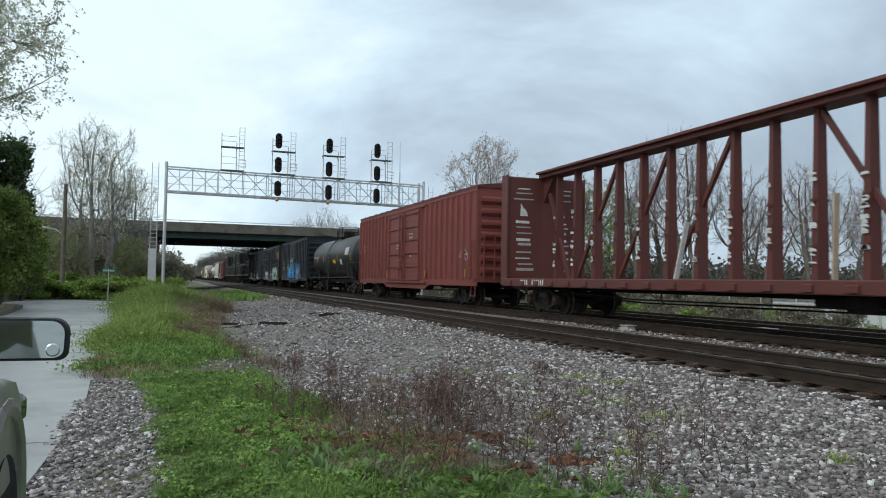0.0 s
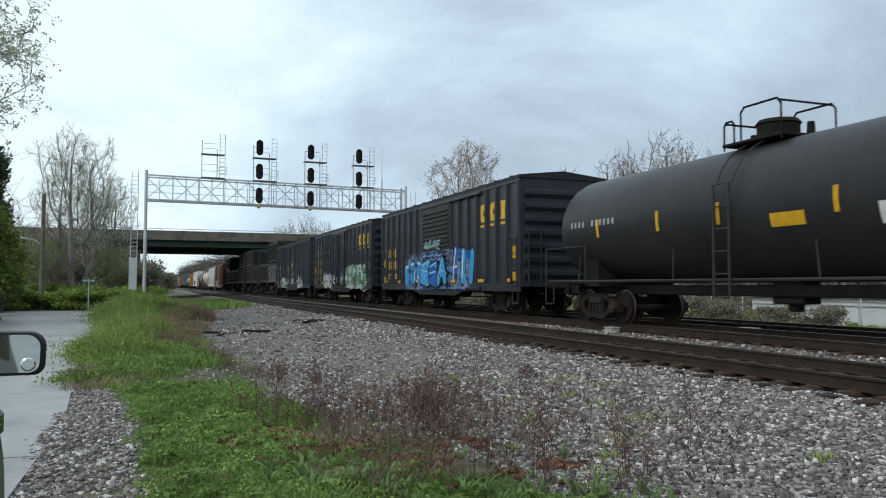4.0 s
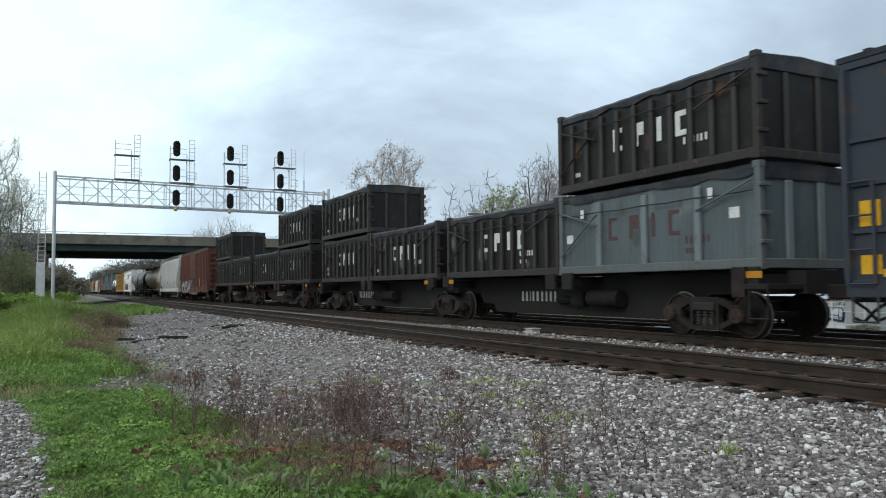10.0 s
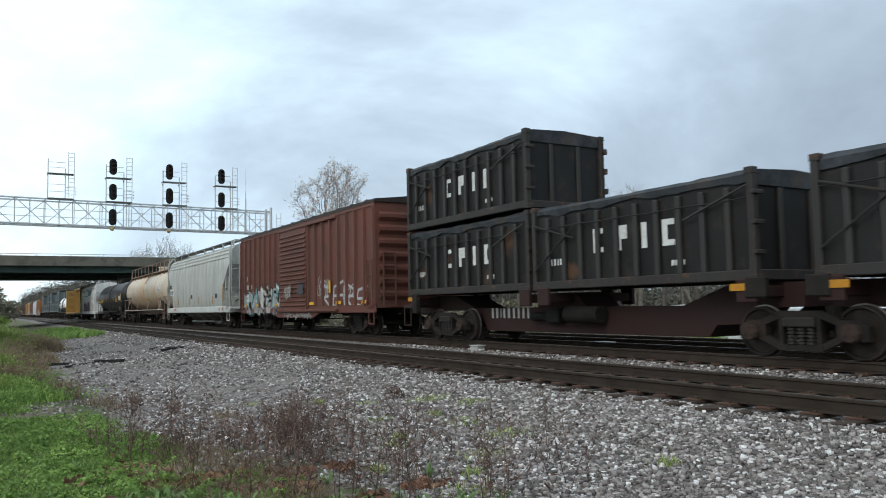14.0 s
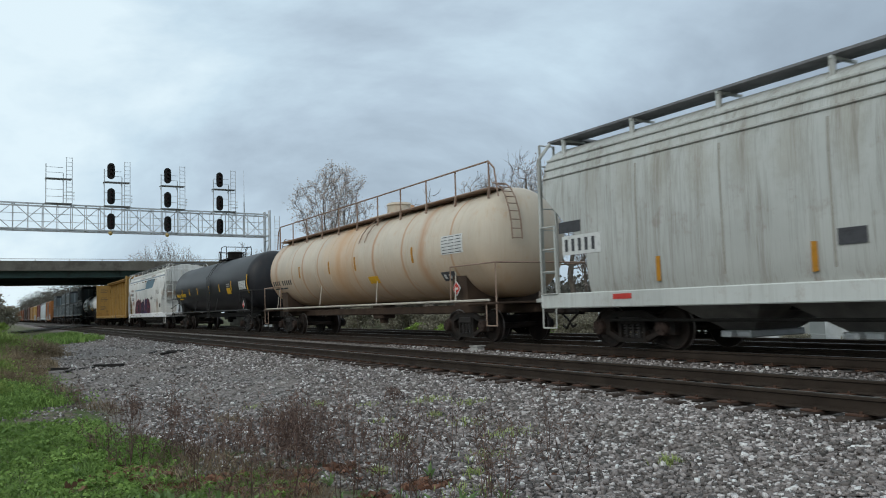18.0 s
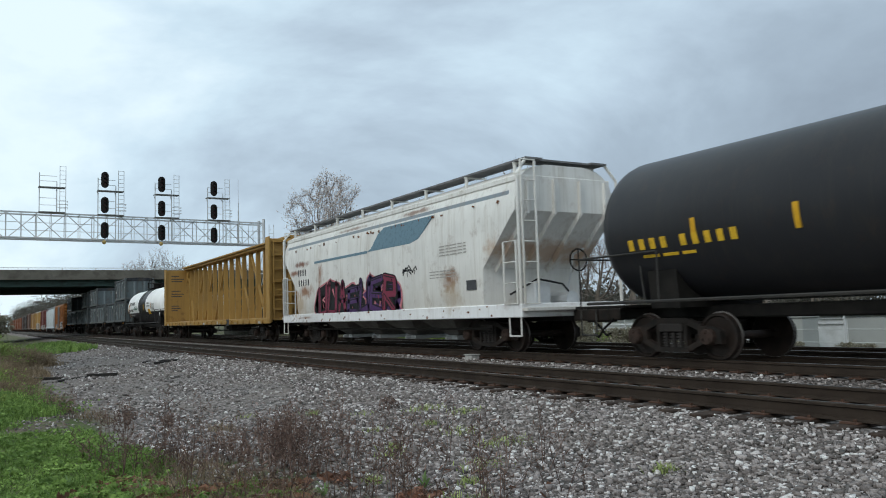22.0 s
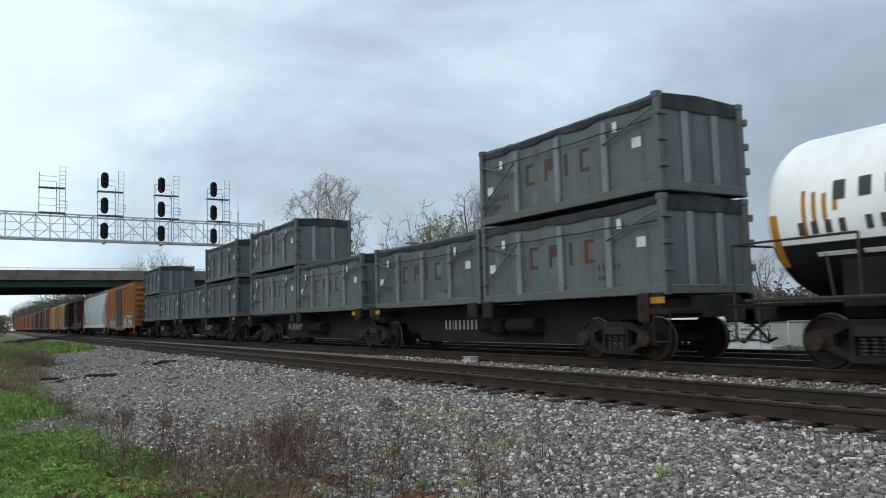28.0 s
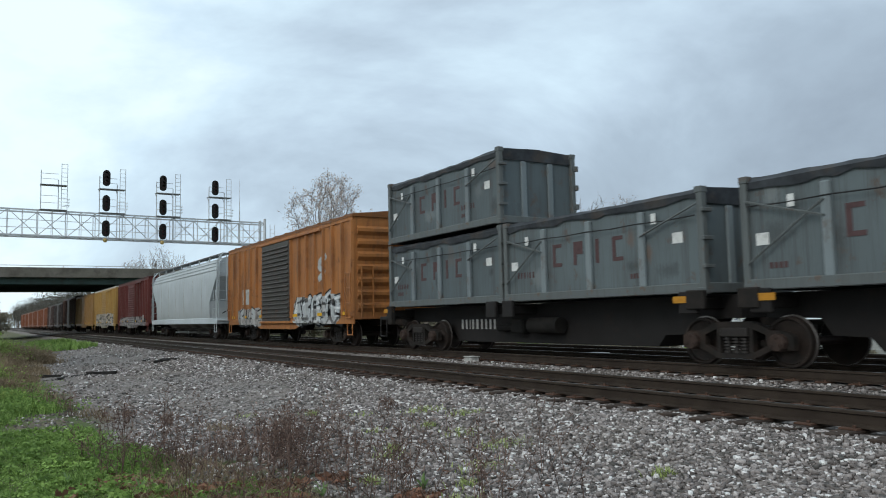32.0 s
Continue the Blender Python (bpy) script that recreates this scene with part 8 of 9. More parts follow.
    tree = thing(name, label, "tree", "trees")
    v, f = tube_arrays(thick, 7)
    part("trunk", mesh_np("trunk", v, f, bark, True), None, tree)
    v, f = tube_arrays(thin, 3)
    part("branchwork", mesh_np("branchwork", v, f, M["twig"] if bark is M["bark"] else bark), None, tree)
    if bud is not None:
        tips = np.array(tips)
        c = tips[rng.integers(0, len(tips), buds)] + rng.normal(size=(buds, 3)) * 0.09
        v, f = quads(rng, c, bud_size)
        part("crown", mesh_np("crown", v, f, bud), None, tree)
    return tree


def leafy(name, label, category, seed, size, leaf, n, leaf_size=0.12, lumps=14, stem=None, drape=0.0, group="shrubs", lump=1.0):
    """A shrub or dense crown: leaves over uneven lumps, on stems."""
    rng = np.random.default_rng(seed)
    sx, sy, sz = size
    ob = thing(name, label, category, group)
    cs = np.stack([rng.uniform(-1, 1, lumps) * sx * 0.36, rng.uniform(-1, 1, lumps) * sy * 0.36, (0.22 + 0.62 * rng.random(lumps)) * sz], 1)
    rad = lump * rng.uniform(0.22, 0.42, lumps) * (1.15 - 0.5 * cs[:, 2] / sz)
    i = rng.integers(0, lumps, n)
    d = rng.normal(size=(n, 3))
    d /= np.linalg.norm(d, axis=1)[:, None]
    r = rad[i] * rng.uniform(0.15, 1.3, n) ** 0.7
    p = cs[i] + d * r[:, None] * np.array([sx * 0.8, sy * 0.8, sz * 0.55])
    p[:, 2] = np.maximum(p[:, 2] - drape * rng.random(n), 0.02)
    v, f = quads(rng, p, leaf_size, 0.3)
    part("foliage", mesh_np("foliage", v, f, leaf), None, ob)
    segs = []
    for c in cs:
        segs.append((c[0] * 0.2, c[1] * 0.2, -0.05, *c, 0.02 + 0.012 * sz, 0.01))
        for _ in range(3):
            e = c + rng.normal(size=3) * np.array([sx, sy, sz]) * 0.14
            segs.append((*c, *e, 0.014, 0.006))
    v, f = tube_arrays(segs, 5)
    part("stem", mesh_np("stem", v, f, stem or M["bark"]), None, ob)
    return ob


def at_angle(az, dist, z=None, turn=0, s=1.0):
    """A place at so many degrees to the right of the tracks, as seen from the verge."""
    x, y = dist * math.sin(radians(az)), dist * math.cos(radians(az))
    return pose(x, y, ground_z(x, y) - 0.05 if z is None else z, 0, 0, turn) @ Matrix.Diagonal((s, s, s, 1))


def place(ob, m):
    ob.matrix_basis = m
    return ob


def build_trees():
    rose = bare_tree("tree", "budding tree with reddish twigs beyond the tracks", 3, 15.2, 10.5, 0.26, M["bark"], M["bud_pink"], 0.075, 11000, forks=2, clear=0.2, points=900, twigs=4, fan=0.55, rise=0.4)
    place(rose, at_angle(22.4, 74, None, 0, 1.05))
    bare = bare_tree("tree", "bare grey deciduous tree with fine twigs", 11, 13.0, 8.0, 0.24, M["bark"], None, clear=0.3, points=560, fan=0.4, rise=0.4)
    place(bare, at_angle(35.6, 56))
    tall = bare_tree("tree", "slender bare tree in the lineside wood", 17, 12.0, 4.6, 0.17, M["bark"], M["bud_pink"], 0.07, 1500, forks=2, clear=0.3, points=520, fan=0.4, rise=0.5)
    place(tall, at_angle(33.4, 58))
    yel = bare_tree("tree", "small tree with yellow-green spring buds", 23, 9.6, 7.0, 0.16, M["bark"], M["bud_green"], 0.11, 5200, forks=2, clear=0.2, points=800)
    place(yel, at_angle(31.0, 60))
    gnarl = bare_tree("tree", "bare spreading tree with crooked limbs", 29, 10.5, 9.0, 0.24, M["bark"], None, clear=0.3, points=380, twigs=2, twig_r=0.015)
    place(gnarl, at_angle(29.2, 58))
    syc = bare_tree("tree", "tall pale-barked tree just coming into bud", 41, 14.2, 9.0, 0.2, M["pale_bark"], M["bud_pale"], 0.06, 9000, forks=3, clear=0.2, points=1300, twigs=4, twig_r=0.012, fan=0.45, rise=0.25)
    place(syc, at_angle(-4.8, 66))
    near = bare_tree("tree", "large tree with pale green buds beside the road", 47, 15.5, 15.0, 0.3, M["bark"], M["bud_pale"], 0.075, 52000, clear=0.3, points=1900, twigs=3, twig_r=0.01)
    place(near, at_angle(-19.4, 33, turn=40))
    rows = [  # what, angle, distance, turn, size
        (tall, 37.4, 52, 20, 1.0), (bare, 40.2, 55, 200, 0.85), (gnarl, 42.6, 52, 80, 0.8), (tall, 44.2, 50, 220, 0.8),
        (bare, 46.0, 54, 300, 0.7), (tall, 47.8, 52, 60, 0.7), (bare, 48.6, 56, 150, 0.68), (tall, 50.6, 54, 10, 0.6), (gnarl, 52.8, 55, 250, 0.62), (tall, 56.5, 57, 99, 0.6), (gnarl, 58, 60, 31, 0.6),
        (tall, 26.6, 66, 45, 0.7), (tall, 34.6, 62, 260, 0.9), (tall, 41.0, 60, 170, 0.75),
        (bare, 10.2, 168, 0, 1.35), (bare, 12.0, 172, 90, 1.25), (tall, 8.9, 165, 40, 1.25), (bare, 16.2, 170, 200, 1.3), (tall, 14.2, 166, 10, 1.15), (gnarl, 18.0, 150, 20, 1.2),
        (syc, -3.1, 70, 140, 0.8), (bare, -1.4, 78, 210, 0.42), (bare, -8.6, 62, 100, 0.6), (gnarl, -5.8, 62, 60, 0.5), (bare, -7.0, 74, 20, 0.55), (bare, -10.4, 66, 60, 0.75),
        (gnarl, -2.4, 80, 30, 0.62), (tall, -4.2, 84, 100, 0.62), (bare, -5.4, 88, 250, 0.58), (tall, -6.6, 82, 10, 0.6), (gnarl, -7.6, 80, 140, 0.68), (tall, -8.8, 76, 300, 0.62), (bare, -3.4, 92, 160, 0.55), (yel, -6.2, 66, 80, 0.55), (yel, -2.6, 68, 200, 0.5), (yel, -8.0, 60, 10, 0.55), (gnarl, -0.6, 94, 77, 0.5),
        (bare, 11.2, 160, 130, 1.25), (gnarl, 13.2, 164, 220, 1.3), (tall, 15.2, 158, 300, 1.2)]
    for what, az, dist, turn, s in rows:
        copy_thing(what, at_angle(az, dist, None, turn, s))
    ever = leafy("evergreen_tree", "dark evergreen tree beside the road", "tree", 5, (5.0, 5.0, 9.8), M["leaf_dark"], 44000, 0.11, 130, group="trees", lump=0.5)
    place(ever, at_angle(-11.4, 46, turn=15))
    maple = leafy("leafy_tree", "tree in fresh green leaf beside the road", "tree", 9, (4.6, 4.6, 6.2), M["maple_green"], 46000, 0.095, 120, drape=0.5, group="trees", lump=0.55)
    place(maple, at_angle(-11.3, 38, turn=70))
    copy_thing(maple, at_angle(-9.4, 52, None, 200, 0.75))
    # green undergrowth under the trees on the road side
    shrub = leafy("shrub", "low green shrub in fresh leaf", "shrub", 13, (3.2, 2.6, 1.6), M["leaf_green"], 5200, 0.13, 16)
    place(shrub, at_angle(-2.2, 55))
    brush = leafy("shrub", "dull brown lineside brush", "shrub", 15, (4.2, 3.0, 2.4), M["brush"], 3200, 0.11, 22)
    place(brush, at_angle(36, 47))
    for az, d, t, s in ((-3.4, 56, 40, 0.9), (-4.8, 57, 90, 0.8), (-6.2, 58, 200, 0.9), (-7.4, 57, 20, 0.85), (-1.2, 57, 300, 0.8), (-8.6, 56, 130, 1.0), (-9.9, 55, 77, 1.0), (-0.4, 66, 20, 0.9), (-2.7, 62, 10, 1.1), (-5.4, 63, 60, 1.15), (-7.9, 64, 190, 1.2),
                        (39, 40, 20, 0.6), (42, 42, 100, 0.55), (34, 44, 70, 0.6), (31, 47, 12, 0.6), (28.5, 50, 60, 0.65), (45.5, 38, 5, 0.4)):
        copy_thing(shrub, at_angle(az, d, None, t, s))
    for az, d, t, s in ((-1.6, 72, 10, 1.5), (-3.2, 76, 50, 1.7), (-5.0, 74, 100, 1.7), (-6.8, 76, 200, 1.8), (-8.4, 74, 300, 1.9), (0.2, 84, 70, 1.3), (-0.9, 90, 120, 1.9),
                        (38.5, 48, 60, 0.85), (41, 47, 150, 0.8), (43.4, 46, 10, 0.7), (33, 50, 222, 0.9), (30, 54, 190, 0.9), (27, 58, 20, 0.9), (24, 62, 90, 1.0), (46, 47, 60, 0.6), (48.5, 46.5, 99, 0.55), (20.5, 66, 40, 1.0), (51, 47, 10, 0.5)):
        copy_thing(brush, at_angle(az, d, None, t, s))
    # brush in front of the warehouse
    for i, (x, y, k) in enumerate(((23.6, 20.6, 0.42), (23.9, 22.6, 0.55), (23.2, 24.0, 0.55), (24.0, 25.4, 0.6), (22.8, 26.6, 0.6), (23.5, 28.4, 0.65), (22.6, 29.8, 0.6), (24.2, 31.2, 0.7), (23.3, 33.0, 0.55), (24.0, 35.5, 0.65), (23.8, 14.6, 0.3), (24.1, 17.2, 0.3), (23.5, 38.5, 0.7), (24.2, 41.5, 0.7))):
        copy_thing(shrub if i % 3 == 0 else brush, pose(x, y, ground_z(x, y) - 0.03, 0, 0, i * 67) @ Matrix.Diagonal((k, k, k, 1)))
    # green growth on the bank beside the road
    def clump(label, seed, n, h, r, m, stalk=0.0):
        g = np.random.default_rng(seed)
        p = np.stack([g.normal(size=n) * r * 0.55, g.normal(size=n) * r, np.zeros(n)], 1)
        hh = h * np.exp(-((p[:, 0] / r) ** 2 + (p[:, 1] / r) ** 2) * 0.35) * g.uniform(0.45, 1.1, n)
        v, f = blade_arrays(g, p, hh, 0.02, 0.75)
        ob = thing("weed_clump", label, "weeds", "weeds on the bank")
        part("foliage", mesh_np("foliage", v, f, m), None, ob)
        k = n * 2
        q = p[g.integers(0, n, k)] + np.stack([g.normal(size=k) * 0.05, g.normal(size=k) * 0.05, h * g.uniform(0.05, 0.75, k) ** 1.3], 1)
        v, f = quads(g, q, 0.035, 0.5, 1.5)
        part("greenery", mesh_np("greenery", v, f, m), None, ob)
        return ob

    rng = np.random.default_rng(61)
    weed = clump("clump of tall green weeds on the roadside bank", 19, 1500, 0.62, 0.55, M["weed_green"])
    place(weed, pose(-0.6, 19, ground_z(-0.6, 19)))
    low = clump("low clump of fresh grass on the bank", 20, 900, 0.3, 0.5, M["grass"])
    place(low, pose(-0.4, 16.5, ground_z(-0.4, 16.5)))
    dead = clump("clump of brown dead weeds on the bank", 21, 1000, 0.55, 0.6, M["straw"])
    place(dead, pose(0.5, 33, ground_z(0.5, 33)))
    for what, n, x0, x1, y0, y1, s0, s1 in ((weed, 26, -1.15, -0.1, 17, 34, 0.55, 1.0), (weed, 22, -1.5, 0.3, 34, 50, 1.0, 1.6), (low, 22, -0.9, 0.9, 13.5, 22, 0.5, 1.0), (dead, 16, -0.2, 0.9, 20, 36, 0.5, 0.9), (dead, 16, 0.2, 1.9, 36, 52, 0.9, 1.4), (dead, 8, -1.1, -0.6, 14, 22, 0.35, 0.6)):
        for _ in range(n):
            x, y, k = rng.uniform(x0, x1), rng.uniform(y0, y1), rng.uniform(s0, s1)
            copy_thing(what, pose(x, y, ground_z(x, y) - 0.02, 0, 0, rng.uniform(0, 360)) @ Matrix.Diagonal((k, k, k, 1)))
    # distant woods past the bridge
    rng = np.random.default_rng(77)
    pts, segs = [], []
    for side, x0, x1, y0, y1, n in ((1, 19, 50, 150, 640, 420), (-1, -70, -9, 135, 620, 180), (0, 34, 120, 62, 96, 190)):
        for _ in range(n):
            x, y = rng.uniform(x0, x1), rng.uniform(y0, y1)
            hgt = min(14.0, rng.uniform(7.5, 10) + (y - 150) * 0.022) if side > 0 else rng.uniform(6, 9) if side < 0 else rng.uniform(2.4, 5.2)
            segs.append((x, y, -0.3, x, y, hgt * 0.7, 0.2, 0.08))
            c = np.array([x, y, hgt * 0.62]) + rng.normal(size=(260, 3)) * np.array([1.8, 1.8, hgt * 0.2])
            pts.append(c[c[:, 2] > 0.3])
    v, f = quads(rng, np.concatenate(pts), 0.34)
    tagged(new("distant_woods", mesh_np("distant_woods", v, f, leaf_mat("grey_brown_woodland", (0.085, 0.08, 0.066), (0.15, 0.14, 0.115)))), "distant bare grey-brown woodland along the line", "woods", kind="stuff")
    v, f = tube_arrays(segs, 5)
    tagged(new("distant_trunks", mesh_np("distant_trunks", v, f, M["bark"])), "distant bare trunks along the line", "woods", kind="stuff")


build_trees()


def build_stones():
    rng = np.random.default_rng(4)
    cube = np.array([(x, y, z) for z in (-1, 1) for y in (-1, 1) for x in (-1, 1)]) * 0.72
    tri = np.array([(0, 2, 3), (0, 3, 1), (4, 5, 7), (4, 7, 6), (0, 1, 5), (0, 5, 4), (2, 6, 7), (2, 7, 3), (0, 4, 6), (0, 6, 2), (1, 3, 7), (1, 7, 5)])
    P = []

    def field(x0, x1, y0, y1, density, lo, hi, keep=lambda x, y: True):
        n = int((x1 - x0) * (y1 - y0) * density)
        x, y = rng.uniform(x0, x1, n), rng.uniform(y0, y1, n)
        for a, b, s in zip(x, y, rng.uniform(lo, hi, n) * rng.choice([0.75, 1, 1, 1.3], n)):
            if keep(a, b):
                P.append((a, b, ground_z(a, b), s))

    def edge(a, b):
        if ((a - 2.4) / 1.3) ** 2 + ((b - 7.7) / 1.6) ** 2 < 1 and (a * 37.7 + b * 91.3) % 1 < 0.72:
            return False
        return a > 1.75 + 0.9 * noise.noise((b * 0.35, 3.1, 0)) + (0.9 if b < 7.5 else 0) + 0.5 * max(0, 7 - b) * 0.4

    field(1.4, 7.4, 2.6, 8, 1000, 0.014, 0.031, edge)
    field(1.0, 7.4, 8, 13, 650, 0.016, 0.033, edge)
    def worn(a, b):   # fewer stones on the worn, dusty ground away from the line
        return a > 5.4 + 1.2 * noise.noise((b * 0.25, 7.7, 0)) or noise.noise((a * 0.9, b * 0.45, 2.2)) > 0.22 or (a * 53.1 + b * 17.7) % 1 < 0.16

    field(0.8, 7.35, 13, 20, 300, 0.016, 0.034, lambda a, b: edge(a, b) and worn(a, b))
    field(2.0, 7.35, 20, 34, 120, 0.022, 0.04, worn)
    field(0.9, 7.35, 20, 60, 26, 0.024, 0.048, worn)
    field(9.7, 10.85, 3, 22, 200, 0.022, 0.04)
    field(13.3, 15.0, 6, 22, 60, 0.025, 0.042)
    field(-1.1, 0.2, 3.4, 13.0, 900, 0.012, 0.026, lambda a, b: -0.98 - 0.012 * b - 0.12 * ((a * 71.3 + b * 33.1) % 1) ** 2 + 0.12 * noise.noise((b * 1.3, 5, 0)) + (0.1 if b < 8 else 0) < a < -0.02 - 0.04 * (b - 6) + 0.3 * noise.noise((b * 0.8, 1, 0)) + 0.2 * noise.noise((a * 4, b * 3, 2)))
    field(-1.3, -0.9, 4, 20, 70, 0.008, 0.02)
    field(-2.2, -1.2, 4, 24, 9, 0.008, 0.018)
    field(-0.7, 1.6, 12.5, 22, 60, 0.015, 0.034)
    P2 = np.array(P)
    n = len(P2)
    v = np.repeat(cube[None], n, 0) * (1 + rng.uniform(-0.5, 0.3, (n, 8, 3)))
    sc = rng.uniform(0.5, 1.3, (n, 1, 3))
    sc[:, :, 2] *= 0.72
    v *= sc * P2[:, 3][:, None, None]
    a = rng.uniform(0, 6.28, n)
    b = rng.uniform(-0.5, 0.5, n)
    y2 = v[:, :, 1] * np.cos(b)[:, None] - v[:, :, 2] * np.sin(b)[:, None]
    z2 = v[:, :, 1] * np.sin(b)[:, None] + v[:, :, 2] * np.cos(b)[:, None]
    x2 = v[:, :, 0]
    v = np.stack([x2 * np.cos(a)[:, None] - y2 * np.sin(a)[:, None], x2 * np.sin(a)[:, None] + y2 * np.cos(a)[:, None], z2], 2)
    v += P2[:, None, :3] + np.array([0, 0, 1.0]) * (P2[:, 3] * rng.uniform(0.0, 0.6, n))[:, None, None]
    f = (tri[None] + (np.arange(n) * 8)[:, None, None]).reshape(-1, 3)
    tagged(new("ballast_stones", mesh_np("ballast_stones", v.reshape(-1, 3), f, M["stone"])), "loose grey and white crushed stones", "gravel", kind="stuff")


build_stones()


def build_grass():
    rng = np.random.default_rng(8)

    def cover(x, y):
        """How thickly the verge grows, 0 to 1."""
        n = noise.noise((x * 0.9, y * 0.7, 4.0)) + 0.7 * noise.noise((x * 2.7, y * 2.1, 7.0)) + 0.4 * noise.noise((x * 7, y * 6, 1.0)) - 0.12
        if y < 13.2:
            r = 1.75 + 0.7 * noise.noise((y * 0.35, 3.1, 0)) + (0.75 if y < 7.5 else 0) + max(0, 6.2 - y) * 0.75 - max(0, y - 11) * 0.3
            l = float(np.interp(y, [3, 6, 9.5, 11.6, 13.2], [0.0, -0.14, -0.2, -0.5, -0.75]))
        else:
            r = 0.75 - 0.012 * (y - 13)
            l = -1.1 - 0.02 * (y - 13)
        e = min((x - l) / 0.3, (r - x) / 0.55)
        if 12.0 < y < 15.0:
            n -= 0.5
        return max(0.0, min(1.0, e + 0.25 + 0.9 * n)) * (1.0 if e > -0.6 else 0.0)

    def pts(n, y0, y1, x0=-1.6, x1=4.2, power=1.0, floor=0.0):
        out = []
        while len(out) < n:
            y = y0 + (y1 - y0) * rng.random() ** power
            x = rng.uniform(x0, x1)
            if rng.random() < cover(x, y) - floor:
                out.append((x, y, ground_z(x, y)))
        return np.array(out)

    p = pts(40000, 3.2, 13.5, power=1.2)
    hh = np.array([0.04 + 0.075 * max(0, noise.noise((a * 1.7, b * 1.5, 2.0)) + 0.2) for a, b, c in p])
    v1, f1 = blade_arrays(rng, p, hh, 0.0055, 0.9)
    p = pts(11000, 13.0, 48, power=1.15)
    hh = np.array([min(1, 0.3 + 0.035 * (b - 13)) * (0.2 + 0.22 * max(0, noise.noise((a * 0.9, b * 0.4, 2.0)) + 0.3)) for a, b, c in p])
    v2, f2 = blade_arrays(rng, p, hh, 0.012 + 0.0004 * p[:, 1], 0.7)
    me = mesh_np("verge_grass", np.concatenate([v1, v2]), np.concatenate([f1, f2 + len(v1)]), M["grass"])
    tagged(new("verge_grass", me), "fresh green grass on the verge", "grass", kind="stuff")
    p = pts(70000, 3.2, 12.8, power=1.2, floor=0.12)
    lump = np.array([max(0.0, noise.noise((a * 5.2, b * 4.6, 9.0)) + 0.35) for a, b, c in p])
    p[:, 2] += 0.006 + 0.12 * lump * rng.uniform(0.2, 1.0, len(p))
    v, f = quads(rng, p, 0.016 + 0.02 * lump[:, None], 0.7, 1.3)
    tagged(new("ground_cover", mesh_np("ground_cover", v, f, M["grass"])), "low creeping green weeds among the grass", "ground cover", kind="stuff")
    # dead grass on the bank and straw among the stones
    q = []
    while len(q) < 9000:
        y = 6 + 42 * rng.random() ** 1.5
        x = rng.uniform(-1.3, 1.9) if y > 13 else rng.uniform(1.2, 3.4)
        if noise.noise((x * 0.8, y * 0.35, 11.0)) > (0.08 if y > 13 else 0.2):
            q.append((x, y, ground_z(x, y)))
    q = np.array(q)
    v, f = blade_arrays(rng, q, 0.06 + 0.006 * q[:, 1], 0.005 + 0.0005 * q[:, 1], 1.3)
    tagged(new("dead_grass", mesh_np("dead_grass", v, f, M["straw"])), "dry brown dead grass and straw on the bank", "grass", kind="stuff")
    # fallen oak leaves
    q = []
    while len(q) < 900:
        t = rng.random()
        x, y = 1.1 + 2.5 * t + rng.normal() * 0.3, 7.9 - 1.9 * t + rng.normal() * 0.5
        if noise.noise((x * 2.2, y * 2.2, 0.4)) > 0.12:
            q.append((x, y, ground_z(x, y) + rng.uniform(0.01, 0.05)))
    v, f = quads(rng, np.array(q), 0.066, 0.7, 1.5)
    tagged(new("fallen_leaves", mesh_np("fallen_leaves", v, f, M["dry_red"])), "reddish brown fallen leaves", "leaves", kind="stuff")
    # grass far on the open patch by the line
    q = []
    while len(q) < 5000:
        x, y = rng.uniform(3.0, 6.2), rng.uniform(52, 76)
        if noise.noise((x * 0.5, y * 0.15, 2)) > -0.3:
            q.append((x, y, ground_z(x, y)))
    v, f = blade_arrays(rng, np.array(q), np.full(len(q), 0.28), 0.06, 0.6)
    tagged(new("lineside_grass", mesh_np("lineside_grass", v, f, M["grass"])), "patch of bright grass beside the line", "grass", kind="stuff")


build_grass()


